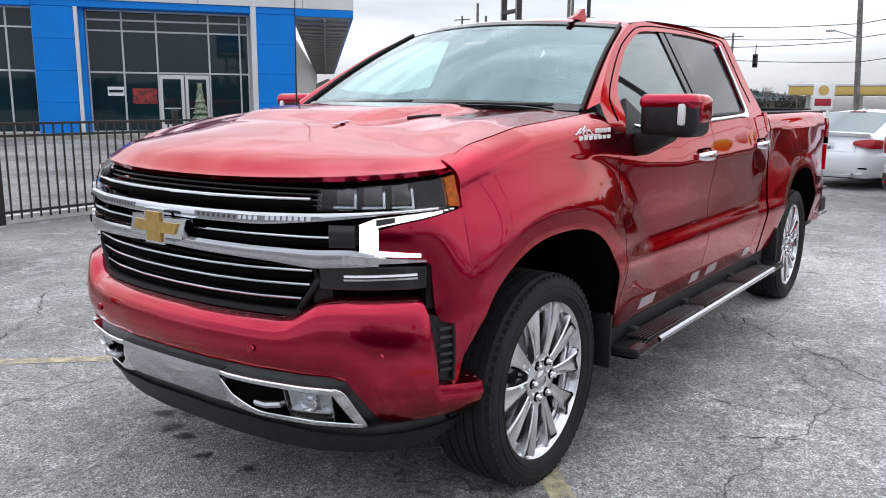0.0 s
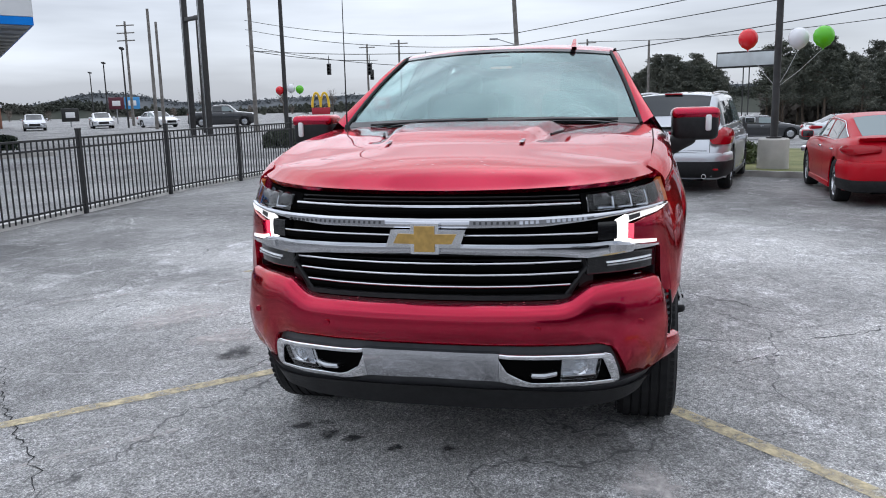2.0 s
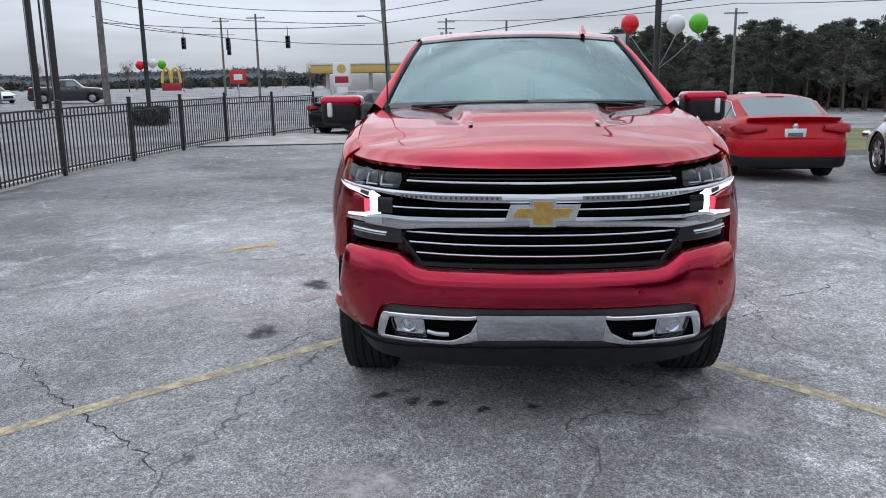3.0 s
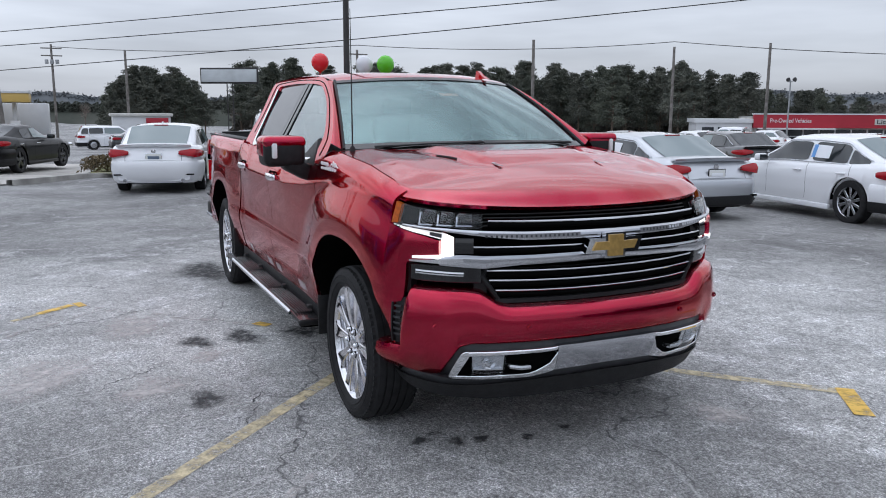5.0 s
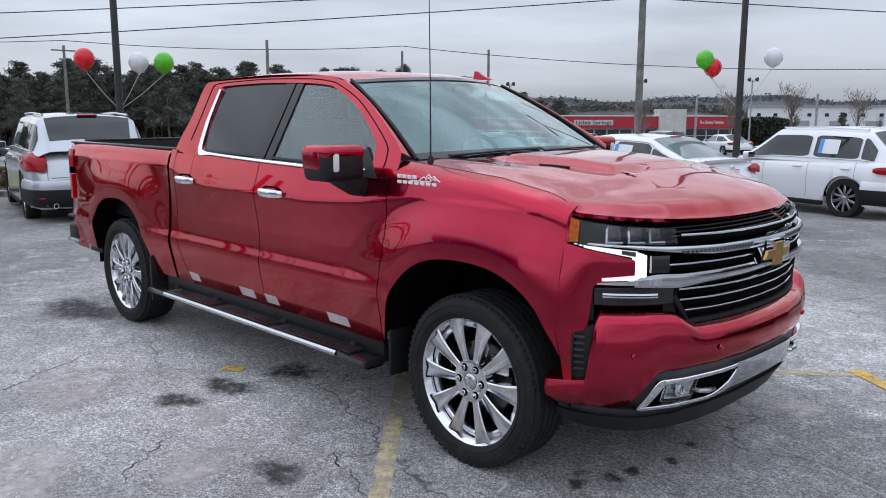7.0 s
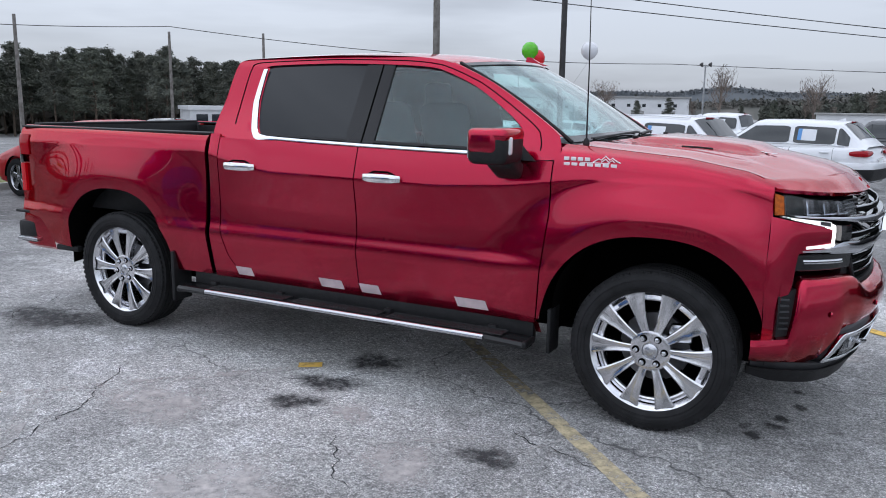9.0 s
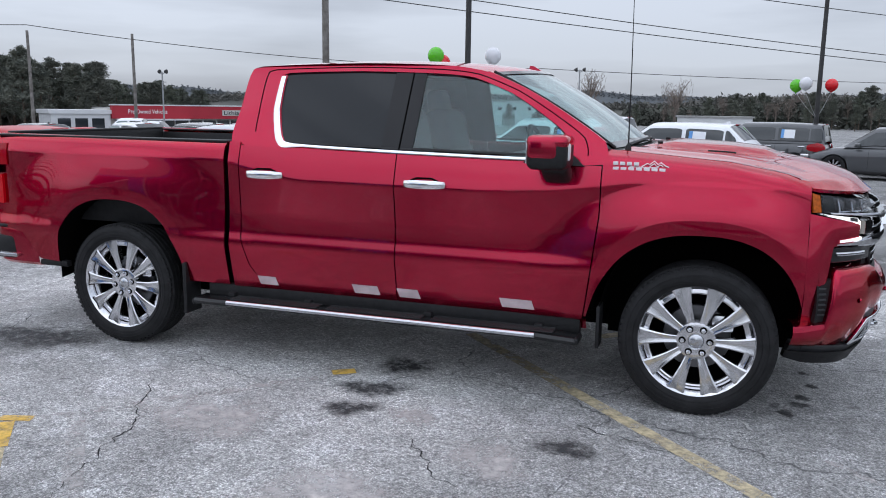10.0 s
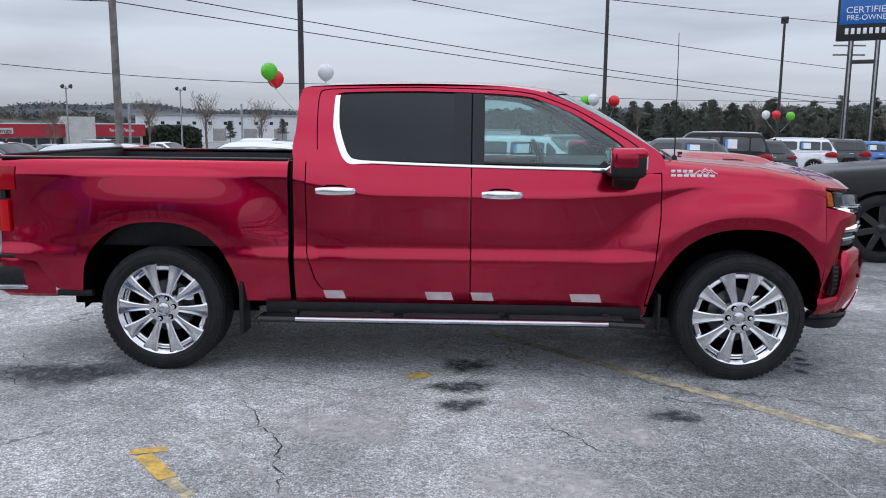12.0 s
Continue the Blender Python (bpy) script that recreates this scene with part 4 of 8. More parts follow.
for zz in span(0.80, 0.945, 8):
    part("grille_slat", tube([fp(u, zz, -0.07) for u in U(low_w(zz), 21)], 0.005, 5), BLACK_PL, truck)
face("grille_surround", U(0.58, 25), lambda u: 0.776, lambda u: 0.794, -0.005, 0.10, BLACK_PL)
for s in (1, -1):
    bm = bmesh.new()
    tube([fp(s * 0.545, 0.782, -0.02), fp(s * 0.625, 0.905, -0.02), fp(s * 0.60, 0.955, -0.02)], 0.014, 8, bm)
    part("grille_surround", bm, BLACK_PL, truck)
# emblem: a plain slanted cross shape, gold in a bright frame
def cross(w, h, cw, ch, slant):
    """A slanted cross outline: arms w by h, centre block cw by ch (half sizes)."""
    k = slant
    return [(-w - k, -h), (-cw, -h), (-cw, -ch), (cw, -ch), (cw, -h), (w - k, -h), (w + k, h), (cw, h), (cw, ch), (-cw, ch), (-cw, h), (-w + k, h)]


e0 = fp(0, 1.030, 0.03)
emb = part("emblem", prism(cross(0.148, 0.034, 0.056, 0.060, 0.012), -0.03, lambda a, b, k: V(e0.x + 0.012 - 0.5 * a * a + k, a, e0.z + b)), CHROME, truck, "gold emblem in a chrome frame")
part("emblem_face", prism(cross(0.116, 0.019, 0.040, 0.050, 0.010), -0.01, lambda a, b, k: V(e0.x + 0.018 - 0.5 * a * a + k, a, e0.z + b)), GOLD, emb, "brushed gold face")

# lamps
for s, us in both(0.625, 1.055, 16):
    lo = lambda u: lerp(u, [0.62, 0.85, 1.06], [1.118, 1.128, 1.118])
    hi = lambda u: lerp(u, [0.62, 0.85, 1.0, 1.06], [1.180, 1.196, 1.216, 1.232])
    h = face("headlamp", us, lo, hi, -0.055, 0.02, CAVITY, label="headlamp with stepped black and chrome reflectors")
    c = face("lamp_cover", [s * u for u in span(0.625, 1.008, 14)], lo, hi, 0.0, 0.004, CLEAR, h, "clear plastic cover", nz=4)
    c.visible_shadow = False
    for k, u0 in enumerate((0.70, 0.785, 0.87)):
        p = fp(s * u0, 1.155, -0.035)
        part("projector", lathe([(0.001, 0.012), (0.020, 0.010), (0.026, 0.0), (0.030, -0.012)], 20, axis="x", centre=p), BLACK_GL, h, "projector lens")
        face("reflector_step", [s * (u0 + 0.029), s * (u0 + 0.036)], lambda u: 1.130, lambda u: hi(u) - 0.020, -0.016, 0.014, BAR_CHROME, h)
        face("reflector_shelf", [s * (u0 - 0.03), s * (u0 + 0.037)], 1.125, 1.131, -0.016, 0.014, BAR_CHROME, h)
        face("reflector_cup", [s * (u0 - 0.028), s * u0, s * (u0 + 0.028)], 1.134, lambda u: hi(u) - 0.008, -0.047, 0.006, BLACK_GL, h)
    face("amber_reflector", [s * u for u in span(1.012, 1.052, 4)], lambda u: lo(u) + 0.008, lambda u: hi(u) - 0.008, -0.002, 0.02, AMBER, h, "amber side reflector")
    face("fender_tip", [s * u for u in span(1.0, 1.10, 11)], lambda u: lerp(u, [1.0, 1.05, 1.059, 1.10], [1.222, 1.234, 1.105, 1.10]), lambda u: lerp(u, [1.0, 1.06, 1.10], [1.230, 1.240, 1.240]), -0.014, 0.05, RED)
    # daytime lamp: an upright bar and a slim arm that runs outward above the red corner
    d = face("daytime_lamp", [s * u for u in span(0.745, 0.800, 6)], lambda u: 0.988 - 0.02 * (u - 0.735), lambda u: 1.070 + 0.35 * (u - 0.735), -0.026, 0.012, LAMP_ON, label="lit white L-shaped daytime lamp")
    face("lamp_arm", [s * u for u in span(0.795, 1.03, 8)], lambda u: 1.074 + 0.045 * (u - 0.8) / 0.23, lambda u: 1.092 + 0.033 * (u - 0.8) / 0.23, lambda u: -0.008 if u < 0.91 else 0.004, 0.02, GREY_PL, d, "row of small lit segments")
    face("lit_arm", [s * u for u in span(0.786, 0.985, 10)], lambda u: 1.068 + 0.052 * (u - 0.8) / 0.23, lambda u: 1.094 + 0.030 * (u - 0.8) / 0.23, lambda u: lerp(u, [0.786, 0.88, 0.92, 1.0], [-0.012, -0.006, 0.006, 0.006]), 0.012, LAMP_ARM, d)
    for k in range(4, 11):
        uu = 0.81 + 0.02 * k
        face("segment", [s * uu, s * (uu + 0.012)], 1.079 + 0.045 * (uu - 0.8) / 0.23, 1.090 + 0.036 * (uu - 0.8) / 0.23, 0.009, 0.004, LAMP_MID, d)
    face("lit_foot", [s * u for u in span(0.79, 0.915, 7)], lambda u: 0.982 - 0.06 * (u - 0.8), lambda u: 0.999 - 0.10 * (u - 0.8), lambda u: 0.016 - 0.03 * max(0, u - 0.8), 0.03, LAMP_ARM, d)
    face("lamp_frame", [s * u for u in span(0.66, 0.735, 4)], lambda u: 1.005, lambda u: 1.075, -0.004, 0.05, BLACK_GL, d)
    face("lamp_foot", [s * u for u in span(0.70, 0.93, 8)], lambda u: 0.958 + 0.012 * (u - 0.7), lambda u: 0.988 - 0.09 * (u - 0.7), lambda u: 0.020 - 0.05 * max(0, u - 0.8), 0.04, CHROME, d, "chrome blade under the lamp")
    # red corner between the lamps
    # it runs on into the fender without a step
    def corner_skin(u, v):
        lo = lerp(u, [0.8, 0.9, 0.944, 0.954, 0.966, 1.0, 1.008, 1.1], [0.985, 0.960, 0.955, 0.80, 0.765, 0.755, 0.565, 0.555])
        hi = lerp(u, [0.8, 0.86, 1.1], [1.062, 1.080, 1.125])
        z = lo + (hi - lo) * v
        q = fp(s * u, z, 0.008)
        q.y += s * ease((u - 0.90) / 0.172) * (side_y(2.375, z) + 0.0005 - abs(fp(1.072, z, 0.008).y))
        return q

    cp = part("corner_panel", grid(corner_skin, span(0.80, 1.072, 48), span(0, 1, 15), flip=s < 0), RED, truck, deg=50)
    so = thicken(cp)
    so.thickness, so.offset = 0.04, -1.0
    # slim lower lamp in a black housing
    f = face("side_lamp", [s * u for u in span(0.625, 0.945, 10)], 0.866, 0.946, -0.010, 0.04, BLACK_GL, label="black lamp housing with a pale light strip", bevel=0.006)
    face("light_strip", [s * u for u in span(0.70, 0.91, 8)], lambda u: 0.910 + 0.02 * (u - 0.72), lambda u: 0.917 + 0.02 * (u - 0.72), -0.004, 0.02, LAMP_DIM, f, "pale light strip")
    face("strip_trim", [s * u for u in span(0.70, 0.91, 8)], lambda u: 0.900 + 0.02 * (u - 0.72), lambda u: 0.906 + 0.02 * (u - 0.72), 0.0, 0.02, CHROME, f)
    face("corner_filler", [s * u for u in span(0.94, 0.962, 3)], 0.80, 0.955, -0.012, 0.05, BLACK_PL)
    face("corner_filler", [s * u for u in span(0.60, 0.66, 3)], 0.80, 0.95, -0.03, 0.05, BLACK_PL)

# front bumper
b_hi = lambda u: lerp(u, [0, 0.50, 0.545, 0.63, 0.70, 0.925, 0.94, 0.962, 1.12], [0.776, 0.776, 0.785, 0.838, 0.846, 0.846, 0.80, 0.572, 0.560])
b_lo = lambda u: lerp(u, [0, 0.35, 0.66, 0.71, 0.755, 0.80, 0.84, 1.0, 1.12], [0.600, 0.598, 0.592, 0.575, 0.500, 0.432, 0.414, 0.424, 0.430])


def bumper(u, v):
    hi, lo = b_hi(abs(u)), b_lo(abs(u))
    h = hi - lo
    prof = [(-0.09, hi - 0.004), (-0.04, hi), (0.000, hi - 0.004), (0.030, hi - 0.016), (0.046, hi - 0.045), (0.050, hi - 0.4 * h), (0.046, lo + 0.35 * h), (0.032, lo + 0.012), (0.020, lo), (-0.02, lo)]
    off, z = prof[v]
    return fp(u, z, off + 0.012 * ease((abs(u) - 0.95) / 0.15))


part("front_bumper", grid(bumper, U(1.115, 149), list(range(10)), flip=False), RED, truck, "red painted upper bumper", 40)
skirt_lo = lambda u: lerp(u, [0, 0.35, 0.7, 1.12], [0.398, 0.392, 0.368, 0.380])
dam_out = lambda u: lerp(u, [0, 0.5, 0.8, 0.95, 1.12], [0.030, 0.045, 0.055, 0.030, 0.0])
sk = face("bumper_skirt", U(1.10, 61), 0.400, lambda u: b_lo(u) + 0.02, 0.006, 0.05, GREY_PL, label="dark grey lower bumper band", nz=6)
face("skirt_foot", U(1.10, 61), skirt_lo, lambda u: lerp(u, [0, 0.27, 0.36, 0.74, 0.80, 0.86, 1.12], [0.450, 0.442, 0.408, 0.404, 0.420, 0.425, 0.436]), lambda u: dam_out(u) - 0.004, 0.05, GREY_PL, sk, nz=4)
face("air_dam", U(1.115, 61), lambda u: lerp(u, [0, 0.6, 1.0, 1.12], [0.300, 0.298, 0.318, 0.345]), lambda u: skirt_lo(u) + 0.01, lambda u: dam_out(u) + 0.012, 0.05, BLACK_PL, label="black air dam", nz=5)
face("dam_lip", U(1.00, 61), lambda u: skirt_lo(u) - 0.006, lambda u: skirt_lo(u) + 0.006, lambda u: dam_out(u) + 0.012, 0.02, BLACK_PL, bevel=0.003)
# bright lower trim with fog lamp openings
c_hi = lambda u: lerp(u, [0, 0.27, 0.30, 0.66, 0.72], [0.577, 0.574, 0.568, 0.560, 0.545])
c_lo = lambda u: lerp(u, [0, 0.27, 0.31, 0.39, 0.70, 0.76], [0.455, 0.446, 0.430, 0.412, 0.405, 0.405])
trim = face("chrome_bumper_trim", U(0.275, 25), c_lo, c_hi, 0.045, 0.06, BAR_CHROME, label="broad chrome lower bumper trim", nz=8, crown=0.004)
for s in (1, -1):
    face("trim_top", [s * u for u in span(0.275, 0.700, 14)], lambda u: c_hi(u) - 0.020 - 0.01 * (u - 0.275), c_hi, 0.045, 0.06, CHROME, trim, bevel=0.006)
    face("trim_foot", [s * u for u in span(0.275, 0.755, 16)], c_lo, lambda u: c_lo(u) + lerp(u, [0.27, 0.30, 0.38, 0.42, 0.8], [0.110, 0.060, 0.030, 0.026, 0.022]), 0.047, 0.06, CHROME, trim, bevel=0.006)
    face("trim_end", [s * u for u in span(0.672, 0.765, 8)], lambda u: lerp(u, [0.672, 0.735, 0.765], [0.530, 0.412, 0.405]), lambda u: lerp(u, [0.672, 0.705, 0.765], [0.562, 0.552, 0.424]), 0.045, 0.06, CHROME, trim, bevel=0.006)
    pk = face("fog_pocket", [s * u for u in span(0.275, 0.745, 12)], lambda u: c_lo(u) + 0.005, lambda u: min(c_hi(u) - 0.005, lerp(u, [0.70, 0.745], [0.54, 0.44])), 0.012, 0.03, CAVITY)
    fog = face("fog_lamp", [s * u for u in span(0.520, 0.662, 6)], lambda u: 0.437, lambda u: 0.540, 0.022, 0.02, FOG_BOWL, label="clear fog lamp with a bright reflector", bevel=0.004)
    cv = face("fog_cover", [s * u for u in span(0.517, 0.665, 6)], lambda u: 0.434, lambda u: 0.543, 0.040, 0.004, CLEAR, fog)
    cv.visible_shadow = False
    part("fog_bulb", lathe([(0.001, 0.012), (0.016, 0.009), (0.024, 0.0), (0.034, 0.006), (0.037, -0.004)], 20, axis="x", centre=fp(s * 0.590, 0.505, 0.026)), FOG_BOWL, fog)
    part("fog_lens", lathe([(0.001, 0.010), (0.012, 0.006), (0.018, -0.004)], 16, axis="x", centre=fp(s * 0.590, 0.505, 0.032)), CLEAR, fog)
    face("fog_shelf", [s * u for u in span(0.525, 0.657, 5)], 0.462, 0.469, 0.036, 0.016, CHROME, fog)
    face("fog_shelf", [s * u for u in span(0.525, 0.657, 5)], 0.448, 0.457, 0.034, 0.010, CAVITY, fog)
    hk = [fp(s * 0.40, 0.478, -0.01), fp(s * 0.41, 0.476, 0.045), fp(s * 0.45, 0.478, 0.055), fp(s * 0.49, 0.482, 0.045), fp(s * 0.50, 0.484, -0.01)]
    part("tow_hook", tube(hk, 0.013, 8), SATIN, truck, "steel tow hook")
    # side vent
    v = face("bumper_vent", [s * u for u in span(0.935, 1.014, 9)], lambda u: lerp(u, [0.935, 0.965, 1.014], [0.62, 0.566, 0.560]), lambda u: lerp(u, [0.935, 0.966, 1.014], [0.79, 0.78, 0.765]), 0.012, 0.04, BLACK_PL, label="black slatted air vent")
    for zz in span(0.60, 0.735, 6):
        face("vent_slat", [s * u for u in span(0.968, 1.008, 3)], zz, zz + 0.009, 0.022, 0.01, GREY_PL, v)
    face("vent_rim", [s * u for u in span(1.008, 1.016, 3)], 0.566, 0.756, 0.030, 0.02, BLACK_PL, v)
for u in (-0.80, -0.42, 0.42, 0.80):
    part("parking_sensor", lathe([(0.001, 0.004), (0.012, 0.003), (0.0135, -0.004)], 16, axis="x", centre=fp(u, 0.672, 0.052)), RED, truck)

# arch linings, underside, chassis: their shade is put into the near-black colour
for cx in (AXLE, -AXLE):
    for s in (1, -1):
        def lin(k, v):
            a = math.pi * k
            ca, sa = math.cos(a), max(0.0, math.sin(a))
            x = cx - (ARCH_W - 0.002) * math.copysign(abs(ca) ** (2 / ARCH_P), ca)
            z = ARCH_Z + (ARCH_H - 0.002) * sa ** (2 / ARCH_P)
            y = side_y(x, max(z, 0.5)) - 0.005
            return V(x, s * (y + (0.50 - y) * v), z + 0.02 * math.sin(math.pi * v))

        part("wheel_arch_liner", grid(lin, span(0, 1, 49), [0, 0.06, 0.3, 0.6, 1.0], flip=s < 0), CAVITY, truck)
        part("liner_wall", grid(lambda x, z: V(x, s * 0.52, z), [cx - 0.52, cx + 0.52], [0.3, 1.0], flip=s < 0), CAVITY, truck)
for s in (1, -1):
    # added black filler that stands for the shade under the sill
    part("rocker_shade", boxbm((0.03, s * 0.925, 0.415), (2.44, 0.05, 0.12), 0.012), BLACK_PL, truck, "black filler for the shade behind the running board")
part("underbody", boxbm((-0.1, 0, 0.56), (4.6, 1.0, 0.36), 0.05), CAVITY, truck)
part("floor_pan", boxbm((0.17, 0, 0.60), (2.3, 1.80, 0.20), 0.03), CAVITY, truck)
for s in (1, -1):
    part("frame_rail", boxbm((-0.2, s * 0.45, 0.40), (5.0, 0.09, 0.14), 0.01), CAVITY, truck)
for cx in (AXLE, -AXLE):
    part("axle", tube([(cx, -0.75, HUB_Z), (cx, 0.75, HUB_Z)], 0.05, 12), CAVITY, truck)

# wheels
def tyre_mesh():
    prof = [(0.303, -0.118), (0.313, -0.128), (0.345, -0.137), (0.378, -0.134), (0.400, -0.118), (0.408, -0.098)]
    for k in range(5):
        c = -0.08 + 0.04 * k
        prof += [(0.412, c - 0.015), (0.412, c + 0.015), (0.404, c + 0.0165), (0.404, c + 0.0235)]
    prof = prof[:-2] + [(0.408, 0.098), (0.400, 0.118), (0.378, 0.134), (0.345, 0.137), (0.313, 0.128), (0.303, 0.118)]
    bm = lathe(prof, 72)
    # shoulder blocks
    for k in range(72):
        for sd in (-1, 1):
            a = 2 * math.pi * (k + 0.25 * sd) / 72
            rot = Matrix.Rotation(-a, 3, "Y")
            box(bm, rot @ Vector((0.3975, 0.110 * sd, 0)), (0.014, 0.026, 0.021), 0, rot)
    for k in range(3):
        lathe([(0.328 + 0.018 * k, 0.1325 + 0.0015 * k), (0.3295 + 0.018 * k, 0.1370 + 0.001 * k), (0.3315 + 0.018 * k, 0.1335 + 0.0015 * k)], 72, bm)
    return bm_mesh(bm, "tyre")


def spoke_mesh():
    rs = [0.088, 0.118, 0.162, 0.212, 0.260, 0.295]
    hw = [0.020, 0.021, 0.025, 0.032, 0.042, 0.052]
    yo = [0.096, 0.100, 0.104, 0.107, 0.108, 0.106]
    bm = bmesh.new()

    def fn(i, j):
        w = hw[i]
        return V(*[(-w * 1.12, yo[i] - 0.040), (-w, yo[i] - 0.004), (-w * 0.78, yo[i]), (-0.10 * w, yo[i] - 0.006), (0.10 * w, yo[i] - 0.006), (w * 0.78, yo[i]), (w, yo[i] - 0.004), (w * 1.12, yo[i] - 0.040)][j], rs[i])

    grid(fn, list(range(6)), list(range(8)), bm)
    bmesh.ops.recalc_face_normals(bm, faces=bm.faces)
    return bm_mesh(bm, "spoke")


TYRE = tyre_mesh()
TYRE.materials.append(RUBBER)
smooth_by_angle(TYRE, 40)
SPOKE = spoke_mesh()
SPOKE.materials.append(POLISHED)
smooth_by_angle(SPOKE, 25)
NUT = bm_mesh(lathe([(0.001, 0.024), (0.009, 0.023), (0.013, 0.014), (0.0135, -0.005)], 8), "lug_nut")
NUT.materials.append(CHROME)
NUT_SEAT = bm_mesh(lathe([(0.001, 0.001), (0.0185, 0.001), (0.020, -0.002)], 16), "nut_seat")
NUT_SEAT.materials.append(CAVITY)


def spin(a):
    return Matrix.Rotation(a, 4, "Y")


for cx in (AXLE, -AXLE):
    for s in (1, -1):
        m = pose(cx, s * 0.855, HUB_Z) @ (Matrix() if s > 0 else Matrix.Rotation(math.pi, 4, "Z"))
        turn, nut_turn = (radians(18), 0.0) if cx > 0 else (radians(-20), radians(11))
        w = part("wheel", lathe([(0.276, -0.10), (0.288, 0.02), (0.283, 0.085), (0.294, 0.100), (0.304, 0.110), (0.308, 0.114), (0.312, 0.108), (0.308, 0.095)], 64), POLISHED, truck, "bright polished ten-spoke alloy wheel", m=m)
        shared("tyre", TYRE, w)
        part("brake_disc", lathe([(0.001, 0.0), (0.175, 0.0), (0.178, -0.01), (0.178, -0.03)], 40), ALU_DARK, w)
        # near-black disc for the shade inside the barrel
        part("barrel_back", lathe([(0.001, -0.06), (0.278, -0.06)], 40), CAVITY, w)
        part("caliper", boxbm((0.13 * s, 0.02, 0.09), (0.12, 0.05, 0.10), 0.02), SATIN, w)
        for k in range(10):
            shared("spoke", SPOKE, w, spin(turn + 2 * math.pi * k / 10))
        part("hub", lathe([(0.001, 0.090), (0.038, 0.090), (0.042, 0.097), (0.050, 0.099), (0.090, 0.099), (0.102, 0.095), (0.106, 0.05)], 40), POLISHED, w)
        part("centre_cap", lathe([(0.001, 0.106), (0.026, 0.105), (0.036, 0.098), (0.037, 0.09)], 28), SATIN, w)
        part("rim_step", lathe([(0.248, 0.052), (0.252, 0.066), (0.260, 0.070), (0.280, 0.066)], 64), POLISHED, w)
        for k in range(6):
            shared("nut_seat", NUT_SEAT, w, spin(nut_turn + 2 * math.pi * (k + 0.5) / 6) @ Matrix.Translation((0, 0.100, 0.071)))
            shared("lug_nut", NUT, w, spin(nut_turn + 2 * math.pi * (k + 0.5) / 6) @ Matrix.Translation((0, 0.100, 0.071)))
        part("valve", tube([(0.18, 0.085, 0.175), (0.17, 0.105, 0.165)], 0.004, 6), BLACK_PL, w)

# running boards
for s in (1, -1):
    bd = part("running_board", grid(lambda x, k: V(x, s * [0.95, 0.965, 1.055, 1.085, 1.092, 1.085, 1.05, 0.95][k], [0.392, 0.402, 0.402, 0.398, 0.380, 0.362, 0.352, 0.352][k] - (0.01 if abs(x) > 1.2 else 0)), [-1.21, -1.20, -0.97, 0.0, 1.02, 1.24, 1.25], list(range(8)), flip=s > 0), WET_BLACK, truck, "wet black running board with ribbed pads")
    part("board_trim", grid(lambda x, k: V(x, s * [1.086, 1.093, 1.098, 1.100, 1.097, 1.088][k], [0.3995, 0.396, 0.391, 0.384, 0.374, 0.370][k]), span(-0.965, 1.02, 5), list(range(6)), flip=s > 0), BAR_CHROME, bd, "polished strip along the outer edge")
    for x0, x1 in ((-0.95, -0.34), (-0.28, 0.34), (0.40, 1.12)):
        bm = bmesh.new()
        for k in range(7):
            box(bm, ((x0 + x1) / 2, s * (0.970 + 0.0165 * k), 0.405), (x1 - x0, 0.008, 0.010), 0.002)
        part("tread_pad", bm, WET_BLACK, bd)
    for x in (-1.21, 1.25):
        part("board_end", boxbm((x, s * 1.020, 0.372), (0.03, 0.144, 0.040), 0.014, seg=3), BLACK_PL, bd)
    for x in (-1.0, -0.45, 0.35, 1.02):
        part("board_bracket", boxbm((x, s * 0.88, 0.40), (0.05, 0.20, 0.05), 0.008), BLACK_PL, bd)
    part("mud_flap", boxbm((1.352, s * 0.93, 0.44), (0.02, 0.14, 0.24), 0.006), BLACK_PL, truck, "black mud flap")
    part("mud_flap", boxbm((-1.335, s * 0.93, 0.43), (0.03, 0.16, 0.34), 0.008), BLACK_PL, truck, "black mud flap")
    # protective film left on the door bottoms
    for x0, x1 in ((-0.79, -0.66), (-0.13, 0.04), (0.165, 0.30), (0.80, 0.99)):
        q = grid(lambda x, z: V(x - 0.3 * (z - 0.50), s * (side_y(x, z) + 0.003), z), span(x0, x1, 4), [0.497, 0.525, 0.552], flip=s > 0)
        part("door_film", q, PLASTIC_FILM, truck, "pale protective film on the door foot")

